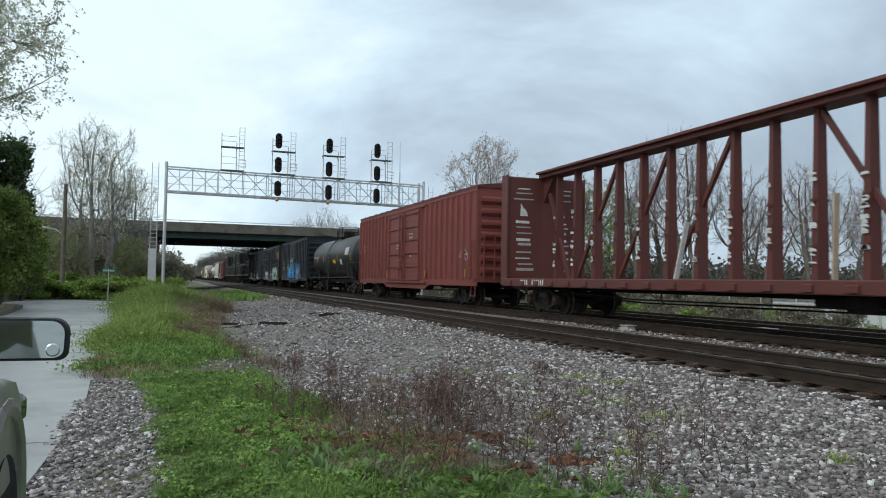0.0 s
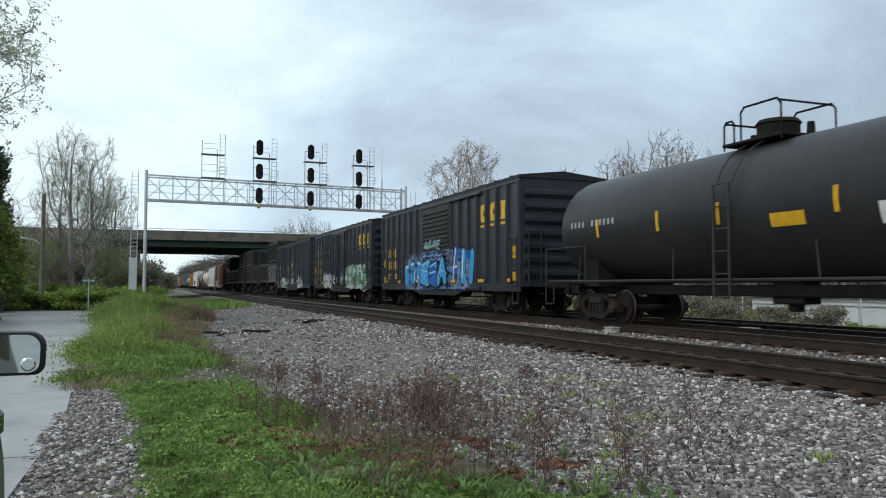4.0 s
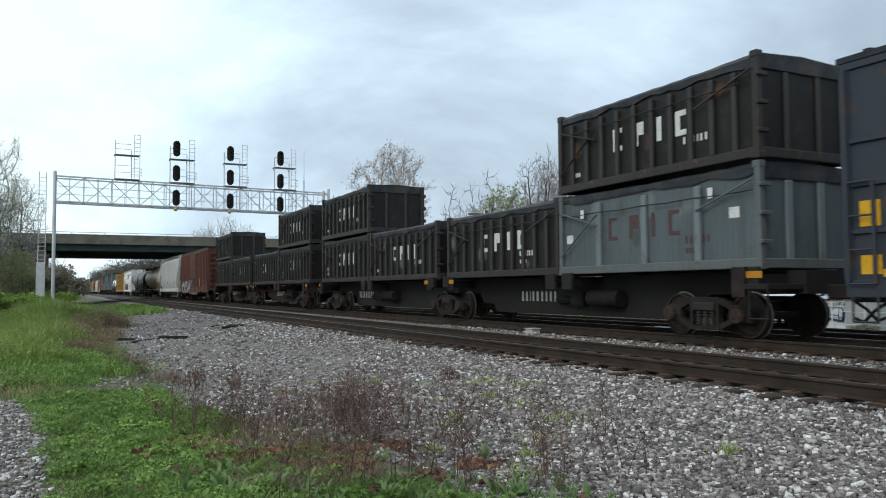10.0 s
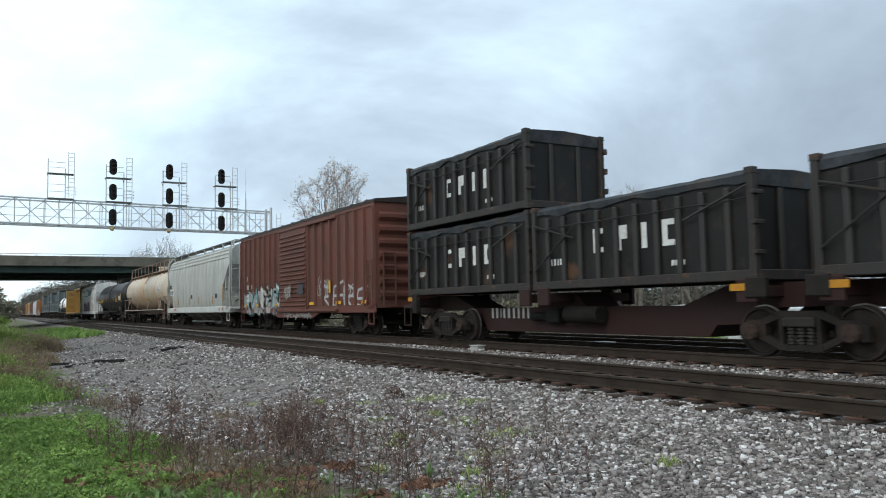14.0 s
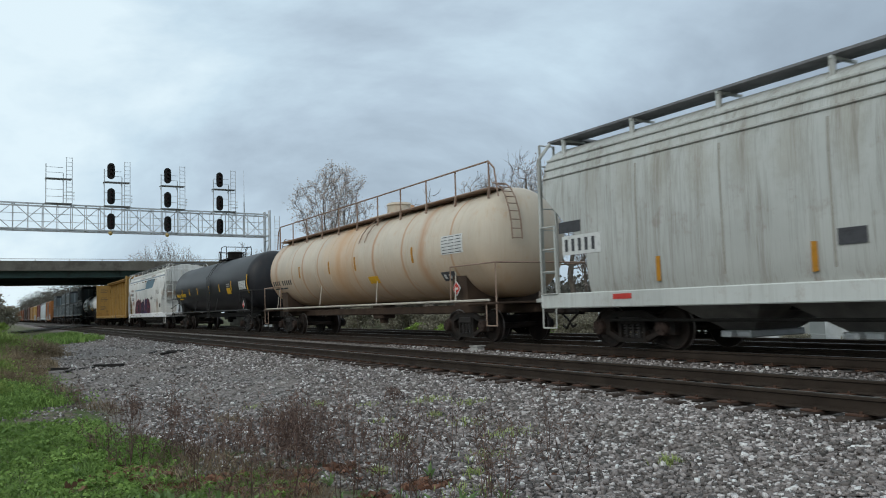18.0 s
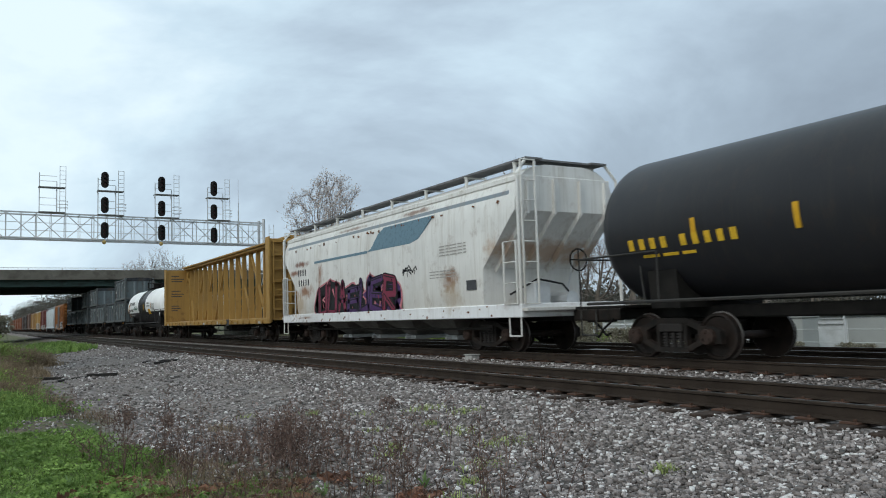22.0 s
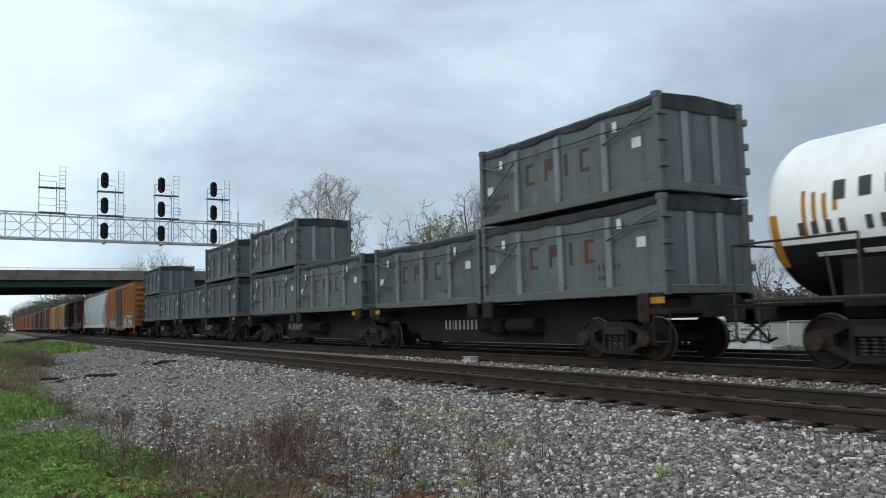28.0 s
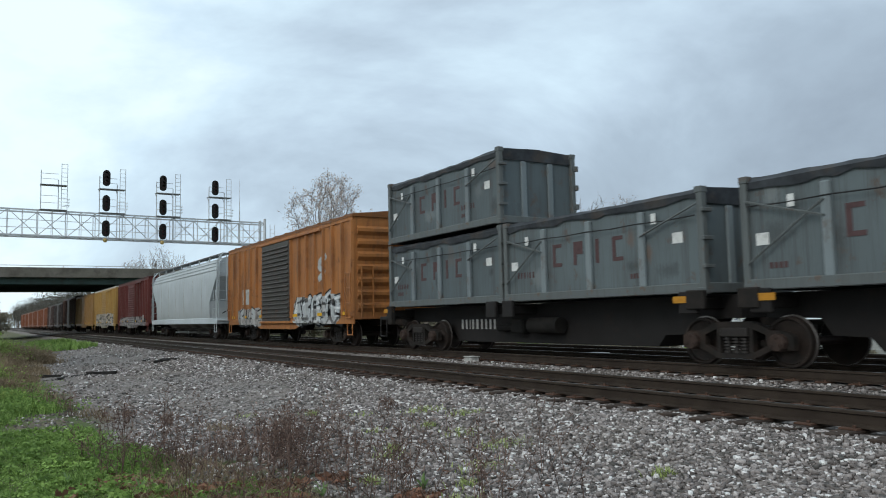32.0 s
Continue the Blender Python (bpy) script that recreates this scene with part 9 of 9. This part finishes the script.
def build_weeds():
    rng = np.random.default_rng(12)
    # broad-leaved plants, each leaf a part
    def leaf(length, w):
        mb = MB()
        n = 6
        row = []
        for i in range(n + 1):
            t = i / n
            ww = w * math.sin(math.pi * (0.12 + 0.86 * t)) * 0.5
            y = length * (t - 0.12 * t * t)
            z = length * (0.9 * t - 0.5 * t * t)
            row.append([(-ww, y, z + ww * 0.35), (0, y, z), (ww, y, z + ww * 0.35)])
        v = [p for r in row for p in r]
        f = []
        for i in range(n):
            for j in (0, 1):
                a = i * 3 + j
                f.append((a, a + 1, a + 4, a + 3))
        mb.add(v, f)
        return mb.mesh("leaf", M["dock"], True)
    kinds = [leaf(0.22, 0.032), leaf(0.18, 0.03), leaf(0.13, 0.026)]
    spots = [(0.75, 8.4), (1.3, 7.7), (0.45, 7.2), (3.6, 6.5), (2.7, 6.75), (0.3, 5.4)]
    while len(spots) < 105:   # a band along the edge of the grass
        t = rng.random()
        spots.append((0.95 + 2.45 * t + rng.normal() * 0.16, 6.75 - 2.0 * t ** 0.8 + rng.normal() * 0.3))
    for x, y in spots:
        pl = thing("broad_leaved_plant", "green broad-leaved weed growing at the gravel's edge", "plant", "verge plants", at=(x, y, ground_z(x, y)))
        n = int(rng.integers(8, 13))
        s = rng.uniform(0.5, 1.0)
        for i in range(n):
            o = part("leaf", kinds[int(rng.integers(0, 3))], None, pl)
            o.rotation_euler = (radians(rng.uniform(-8, 50)), radians(rng.uniform(-15, 15)), rng.uniform(0, 6.28))
            k = s * rng.uniform(0.7, 1.15)
            o.scale = (k, k, k)
    # dead stalks
    def stalks(seed, n, h, r):
        g = np.random.default_rng(seed)
        segs = []
        for _ in range(n):
            p = np.array([*(g.normal(size=2) * r), 0.0])
            d = np.array([*(g.normal(size=2) * 0.22), 1.0])
            L = h * g.uniform(0.45, 1.15)
            q = p.copy()
            for k in range(4):
                d = d + np.array([*(g.normal(size=2) * 0.12), 0])
                q2 = q + d / np.linalg.norm(d) * L / 4
                segs.append((*q, *q2, 0.0048 - 0.0007 * k, 0.0041 - 0.0007 * k))
                for _ in range(3 if k else 1):
                    e = q2 + np.array([*(g.normal(size=2)), abs(g.normal()) + 0.4]) * L * 0.1
                    segs.append((*q2, *e, 0.0026, 0.0016))
                    segs.append((*e, *(e + g.normal(size=3) * 0.022), 0.0065, 0.004))
                q = q2
        v, f = tube_arrays(segs, 3)
        return v, f
    vs = [stalks(s, 9, 0.4, 0.12) for s in (1, 2, 3)] + [stalks(s, 4, 0.66, 0.07) for s in (5, 6)] + [stalks(9, 12, 0.2, 0.08)]
    V = []

    def sow(x, y, k, a):
        v, f = vs[k]
        c, s = math.cos(a), math.sin(a)
        V.append((v @ np.array([[c, s, 0], [-s, c, 0], [0, 0, 1]]) + np.array([x, y, ground_z(x, y)]), f))

    for t in np.linspace(0, 1, 16):   # single tall stalks along the edge
        sow(1.4 + 2.3 * t + rng.normal() * 0.2, 6.9 - 1.5 * t + rng.normal() * 0.5, int(rng.integers(3, 5)), t * 40)
    n = 0
    while n < 32:
        x, y = rng.normal(2.5, 0.85), rng.normal(8.9, 0.95)
        if not (1.1 < x < 4.4 and 7.2 < y < 11.2):
            continue
        n += 1
        sow(x, y, int(rng.integers(0, 5)), rng.uniform(0, 6.28))
    for x, y, k in ((3.9, 7.6, 3), (4.2, 7.2, 4), (3.7, 8.3, 0), (5.47, 10.9, 5), (3.4, 6.6, 3), (4.7, 6.0, 4), (1.7, 12.5, 0), (2.1, 13.5, 5), (1.3, 14.6, 1), (2.4, 12.2, 5), (4.3, 5.2, 3), (1.2, 16, 1), (0.9, 18, 2)):
        sow(x, y, k, x * 9)
    at = np.cumsum([0] + [len(a) for a, b in V])
    ob = new("dead_weeds", mesh_np("dead_weeds", np.concatenate([a for a, b in V]), np.concatenate([b + o for (a, b), o in zip(V, at)]), M["dry"]))
    tagged(ob, "thicket of brown dead weed stalks in the gravel", "weeds", kind="stuff")
    # small yellow-green tufts in the ballast
    def tuft(seed, n=70, h=0.08, r=0.07):
        g = np.random.default_rng(seed)
        p = np.stack([g.normal(size=n) * r, g.normal(size=n) * r, np.zeros(n)], 1)
        v, f = blade_arrays(g, p, np.full(n, h), 0.012, 1.1)
        return mesh_np("grass_tuft", v, f, M["bud_green"])
    tf = [tuft(1), tuft(2, 40, 0.06, 0.09), tuft(3, 100, 0.07, 0.14)]
    for i, (x, y) in enumerate(((5.27, 5.09), (4.95, 7.3), (5.2, 7.25), (4.2, 8.3), (5.6, 10.4), (5.9, 10.3), (5.2, 9.2), (4.0, 8.0), (4.4, 6.6), (3.9, 6.2), (5.0, 10.9), (6.0, 9.4), (4.55, 11.8), (3.8, 12.8), (5.3, 8.4), (3.3, 7.0), (4.6, 9.6), (3.6, 5.7))):
        solid("grass_tuft", tf[i % 3], None, "small yellow-green weed tuft in ballast", "weed", "ballast tufts", at=(x, y, ground_z(x, y)))


build_weeds()

# ---- parked vehicle, lineside things ----
DARK_GLASS = []


def build_suv():
    m, nt, b = mat("olive_grey_car_paint", 0.28, 0.6)
    b.inputs["Base Color"].default_value = (0.15, 0.15, 0.115, 1)
    v = coords(nt)
    c = mixc(nt, step(nt, noise_(nt, v, 7, 5), 0.4, 0.8), (0.36, 0.355, 0.31), (0.28, 0.275, 0.24))
    nt.links.new(c, b.inputs["Base Color"])
    glass, gnt, gb = mat("tinted_glass", 0.05)
    gb.inputs["Base Color"].default_value = (0.02, 0.025, 0.025, 1)
    DARK_GLASS.append(glass)
    mirror, mnt, mb_ = mat("mirror_glass", 0.03, 1.0)
    mb_.inputs["Base Color"].default_value = (0.55, 0.6, 0.6, 1)
    trim = surface("black_plastic_trim", (0.02, 0.02, 0.021), (0.035, 0.035, 0.036), 20, 0.5)
    tyre = surface("tyre_rubber", (0.018, 0.018, 0.018), (0.03, 0.03, 0.028), 9, 0.85)
    car = thing("parked_car", "olive-grey sport utility vehicle parked beside the road", "car", at=(-1.65, 0, -0.02))
    # the body as lofted sections along y: (y, half width, sill, shoulder, top, half width of the top)
    secs = [(-0.15, 0.80, 0.45, 1.0, 1.05, 0.7), (0.0, 0.86, 0.4, 1.05, 1.72, 0.66), (0.8, 0.88, 0.38, 1.08, 1.78, 0.68), (1.9, 0.88, 0.38, 1.08, 1.76, 0.67), (2.75, 0.88, 0.38, 1.15, 1.38, 0.7), (3.2, 0.88, 0.4, 1.17, 1.29, 0.78), (3.7, 0.885, 0.42, 1.16, 1.26, 0.8), (4.3, 0.9, 0.44, 1.1, 1.19, 0.78), (4.8, 0.88, 0.45, 1.02, 1.1, 0.74), (5.05, 0.82, 0.45, 0.9, 0.97, 0.64), (5.13, 0.7, 0.5, 0.78, 0.83, 0.5)]
    vs, fs = [], []
    for y, w, z0, zs, zt, wt in secs:
        h = [(0, z0), (w * 0.9, z0), (w, z0 + 0.12), (w, zs - 0.1), (w - 0.03, zs), (wt, zt - 0.04), (wt * 0.6, zt), (0, zt + 0.01)]
        vs += [(x, y, z) for x, z in h] + [(-x, y, z) for x, z in h[1:-1]][::-1]
    n = 14
    for j in range(len(secs) - 1):
        for i in range(n):
            fs.append((j * n + i, j * n + (i + 1) % n, (j + 1) * n + (i + 1) % n, (j + 1) * n + i))
    fs += [tuple(range(n))[::-1], tuple(range((len(secs) - 1) * n, len(secs) * n))]
    mb = MB()
    mb.add(vs, fs)
    part("body", mb, m, car, smooth=True)
    for s in (-1, 1):
        mb = MB()   # flared wheel arch
        for wy in (4.3,):
            k = 14
            pts = []
            for i in range(k + 1):
                a = radians(-8 + 196 * i / k)
                pts.append((wy + 0.5 * math.cos(a), 0.42 + 0.54 * math.sin(a)))
            mb.pipe([(s * 0.86, p, z) for p, z in pts], 0.06, 8)
        part("wheel_arch", mb, m, car, smooth=True)
        for wy in (0.95, 4.3):
            mb = MB()
            mb.lathe([(s * 0.7, 0.22), (s * 0.69, 0.34), (s * 0.71, 0.37), (s * 0.87, 0.375), (s * 0.9, 0.355), (s * 0.89, 0.23)], 32, "x", (0, wy, 0.375))
            for i in range(32):
                a = 2 * math.pi * i / 32
                mb.beam((s * 0.72, wy + 0.372 * math.cos(a), 0.375 + 0.372 * math.sin(a)), (s * 0.89, wy + 0.372 * math.cos(a + 0.08), 0.375 + 0.372 * math.sin(a + 0.08)), 0.03, 0.02, side=(0, math.cos(a), math.sin(a)))
            w = part("wheel", mb, tyre, car)
            mb = MB()
            mb.lathe([(s * 0.8, 0.03), (s * 0.86, 0.2), (s * 0.88, 0.235), (s * 0.84, 0.24)], 20, "x", (0, wy, 0.375))
            part("rim", mb, M["galv"], w)
        mb = MB()
        mb.prism([(0.25, 1.14), (1.85, 1.14), (2.4, 1.16), (1.82, 1.66), (0.35, 1.66)], *sorted((s * 0.8, s * 0.815)), axis="x")
        part("side_window", mb, glass, car)
        mb = MB()
        mb.bev(*sorted((s * 0.875, s * 0.905)), 1.4, 3.2, 0.6, 0.72, 0.01)
        part("side_moulding", mb, trim, car)
        mb = MB()
        mb.bev(*sorted((s * 0.8, s * 0.88)), 4.72, 5.0, 0.78, 0.94, 0.03)
        part("headlight", mb, glass, car)
        # door mirror
        hx, my, mz = s * 1.186, 2.9, 1.395
        pr = []
        for cx, cz, r, a0 in ((0.075, 0.022, 0.046, 0), (-0.10, 0.04, 0.03, 90), (-0.11, -0.05, 0.02, 180), (0.085, -0.036, 0.034, 270)):
            pr += [(cx + r * math.cos(radians(a0 + a)), cz + r * math.sin(radians(a0 + a))) for a in (0, 22, 45, 67, 90)]
        big = [(s * x, z) for x, z in pr][::s]
        mb = MB()
        n2 = len(big)
        verts = []
        for y, k in ((0.0, 0.97), (0.015, 1.03), (0.07, 0.96), (0.11, 0.75), (0.125, 0.4)):
            verts += [(hx + x * k, my + y, mz + z * k) for x, z in big]
        F = [(j * n2 + i, j * n2 + (i + 1) % n2, (j + 1) * n2 + (i + 1) % n2, (j + 1) * n2 + i) for j in range(4) for i in range(n2)]
        F += [tuple(range(n2))[::-1], tuple(range(4 * n2, 5 * n2))]
        mb.add(verts, F)
        dm = part("door_mirror", mb, trim, car, smooth=True)
        mb = MB()
        mb.bev(*sorted((s * 0.84, s * 1.12)), my + 0.03, my + 0.1, mz - 0.07, mz - 0.02, 0.012)
        part("mirror_arm", mb, trim, dm)
        mb = MB()
        mb.prism([(hx + x * 0.9, mz + z * 0.88) for x, z in big], my - 0.006, my - 0.002)
        part("mirror_glass", mb, mirror, dm)
        mb = MB()
        mb.lathe([(my - 0.014, 0.018), (my - 0.011, 0.022), (my - 0.007, 0.022)], 16, "y", (hx + s * 0.075, 0, mz - 0.035))
        part("blind_spot_mirror", mb, mirror, dm, "small round stick-on mirror")
    mb = MB()
    mb.prism([(-0.62, 1.2), (0.62, 1.2), (0.56, 1.68), (-0.56, 1.68)], -0.01, 0.005)
    part("rear_window", mb, glass, car, at=(0, -0.04, 0))
    mb = MB()
    mb.add([(-0.68, 2.7, 1.36), (0.68, 2.7, 1.36), (0.62, 1.97, 1.72), (-0.62, 1.97, 1.72), (-0.68, 2.715, 1.375), (0.68, 2.715, 1.375), (0.62, 1.985, 1.735), (-0.62, 1.985, 1.735)], [(0, 3, 2, 1), (4, 5, 6, 7), (0, 1, 5, 4), (2, 3, 7, 6), (1, 2, 6, 5), (0, 4, 7, 3)])
    part("windscreen", mb, glass, car)


build_suv()


def build_lineside():
    pole = thing("utility_pole", "wooden utility pole with a crossarm", "utility pole")
    place(pole, at_angle(29.45, 52))
    mb = MB()
    mb.tube((0, 0, -0.3), (0, 0, 7.2), 0.17, 0.11, 10)
    part("pole", mb, M["bark"], pole, smooth=True)
    mb = MB()
    mb.beam((-1.3, 0.1, 6.95), (1.3, -0.1, 6.85), 0.12, 0.14, side=(0, 0, 1))
    part("crossarm", mb, M["bark"], pole)
    lamp = thing("street_lamp", "wooden pole with a curved street lamp arm", "street lamp")
    place(lamp, at_angle(-6.75, 57))
    mb = MB()
    mb.tube((0, 0, -0.3), (0, 0, 7.6), 0.16, 0.11, 10)
    part("pole", mb, M["bark"], lamp, smooth=True)
    mb = MB()
    mb.pipe([(0, 0, 4.2), (-0.5, 0, 4.6), (-1.1, 0, 4.7)], 0.035, 6)
    part("lamp_arm", mb, M["galv"], lamp)
    mb = MB()
    mb.bev(-1.75, -1.05, -0.14, 0.14, 4.62, 4.78, 0.05)
    part("lamp_head", mb, M["galv"], lamp)
    sign = thing("street_sign", "green street name sign on a thin post", "street sign")
    place(sign, at_angle(-3.95, 50))
    mb = MB()
    mb.tube((0, 0, -0.1), (0, 0, 2.05), 0.03, None, 8)
    part("post", mb, M["galv"], sign)
    mb = MB()
    mb.bev(-0.38, 0.38, -0.012, 0.012, 1.82, 2.05, 0.004)
    pl = part("sign_plate", mb, plain("street_sign_green", (0.03, 0.2, 0.13)), sign)
    mb = MB()
    for i in range(7):
        mb.box(-0.3 + i * 0.09, -0.24 + i * 0.09, -0.016, -0.012, 1.88, 1.99)
    part("marking", mb, M["white"], sign)
    # junction boxes between the tracks
    for x, y, z, w in ((10.85, 16.9, 0.36, 0.34), (14.0, 15.6, 0.36, 0.5)):
        bx = thing("track_junction_box", "small pale junction box beside the rails", "junction box", "track boxes", at=(x, y, z))
        mb = MB()
        mb.bev(-0.12, 0.12, -w / 2, w / 2, 0.0, 0.2, 0.02)
        part("box", mb, M["dim_white"], bx)
        mb = MB()
        mb.bev(-0.14, 0.14, -w / 2 - 0.02, w / 2 + 0.02, 0.2, 0.225, 0.008)
        part("lid", mb, M["dim_white"], bx)
    # old broken asphalt and ties on the gravel
    rng = random.Random(3)
    chunk = surface("tarry_debris", (0.02, 0.018, 0.017), (0.045, 0.04, 0.036), 5, 0.8)
    for x, y, lx, ly, rz in ((1.75, 26.6, 1.0, 0.25, 10), (2.5, 26.2, 0.7, 0.3, -5), (3.3, 27.0, 0.9, 0.16, 4), (5.7, 29.4, 1.0, 0.14, 20), (6.1, 30.3, 0.8, 0.14, -15), (5.4, 31.2, 0.5, 0.2, 40), (2.0, 25.0, 0.4, 0.2, 60)):
        n = 9
        pr = [(lx / 2 * math.cos(6.283 * i / n) * rng.uniform(0.7, 1.15), ly / 2 * math.sin(6.283 * i / n) * rng.uniform(0.7, 1.2)) for i in range(n)]
        mb = MB()
        mb.prism(pr, 0.0, rng.uniform(0.05, 0.11), axis="z")
        o = solid("debris", mb, chunk, "dark broken debris lying on the gravel", "debris", "trackside debris", at=(x, y, ground_z(x, y) - 0.01))
        o.rotation_euler = (0, radians(rng.uniform(-6, 6)), radians(rz))

    cab = thing("equipment_cabinet", "grey steel equipment cabinet by the warehouse wall", "cabinet", at=(27.2, 19.1, -0.33))
    mb = MB()
    mb.bev(-0.5, 0.5, -0.68, 0.68, 0.08, 1.4, 0.03)
    part("body", mb, M["panel_grey"], cab)
    mb = MB()
    mb.bev(-0.55, 0.55, -0.73, 0.73, 1.4, 1.48, 0.02)
    part("lid", mb, M["panel_grey"], cab)
    mb = MB()
    mb.bev(-0.6, 0.6, -0.8, 0.8, 0.0, 0.08, 0.01)
    part("plinth", mb, M["concrete"], cab)
    fence = thing("wire_fence", "galvanised wire fence on thin posts beyond the tracks", "fence")
    for i in range(12):
        mb = MB()
        mb.tube((25.2, 9.5 + i * 2.1, -0.4), (25.2, 9.5 + i * 2.1, 1.25), 0.035, None, 6)
        part("post", mb, M["galv"], fence)
    for z in (0.25, 0.7, 1.2):
        mb = MB()
        mb.tube((25.2, 9.5, z), (25.2, 32.6, z), 0.012, None, 5)
        part("wire", mb, M["galv"], fence)


build_lineside()


def build_bridge_car():
    """A pale saloon car that drives over the bridge."""
    paint, nt, b = mat("pale_green_grey_car_paint", 0.3, 0.3)
    b.inputs["Base Color"].default_value = (0.33, 0.37, 0.35, 1)
    tyre = plain("car_tyre", (0.02, 0.02, 0.02))
    car = thing("passing_car", "pale grey saloon car driving over the bridge", "car")
    mb = MB()
    mb.prism([(-2.2, 0.3), (2.25, 0.3), (2.3, 0.55), (2.15, 0.78), (1.2, 0.92), (-1.75, 0.98), (-2.25, 0.9), (-2.3, 0.5)], -0.88, 0.88, axis="y")
    part("body", mb, paint, car)
    mb = MB()
    mb.add([(x, y * k, z) for z, xs, k in ((0.95, (-1.8, 1.15), 0.82), (1.43, (-1.1, 0.35), 0.64)) for x in xs for y in (-1, 1)], [(0, 2, 3, 1), (4, 5, 7, 6), (0, 4, 6, 2), (1, 3, 7, 5), (0, 1, 5, 4), (2, 6, 7, 3)])
    part("cabin_glass", mb, DARK_GLASS[0], car)
    mb = MB()
    mb.bev(-1.12, 0.38, -0.65, 0.65, 1.42, 1.48, 0.02)
    part("roof", mb, paint, car)
    for x in (-1.4, 1.4):
        for s in (-1, 1):
            mb = MB()
            mb.lathe([(s * 0.68, 0.2), (s * 0.68, 0.3), (s * 0.87, 0.3), (s * 0.87, 0.2)], 16, "y", (x, 0, 0.31))
            part("wheel", mb, tyre, car)
    return car


bridge_car = build_bridge_car()

# ---- what moves ----
def gone(t):
    """How far the train has rolled after t seconds."""
    return float(np.interp(t, [0, 4, 8, 12, 16, 20, 24, 28, 32], [0, 42.19, 84.06, 125.72, 167.32, 208.95, 250.71, 292.55, 334.42]))


def motions():
    for ob, u, z in CARS:
        walk(ob, [(t, pose(TX, u - gone(t), TOP + z)) for t in (0, 4, 8, 12, 16, 20, 24, 28, 32)])
    rows = ((0, -105.6, 7.76), (5.5, -3.3, 7.76), (6.5, 15.3, 7.76), (8.15, 46.0, 7.76), (11.3, 104.6, -0.2), (16, 192.0, 0.2), (32, 489.6, 0.3))
    walk(bridge_car, [(t, pose(x, 104.0, z, 0, 7.9 if 8.2 < t < 11.2 else 0)) for t, x, z in rows])


motions()
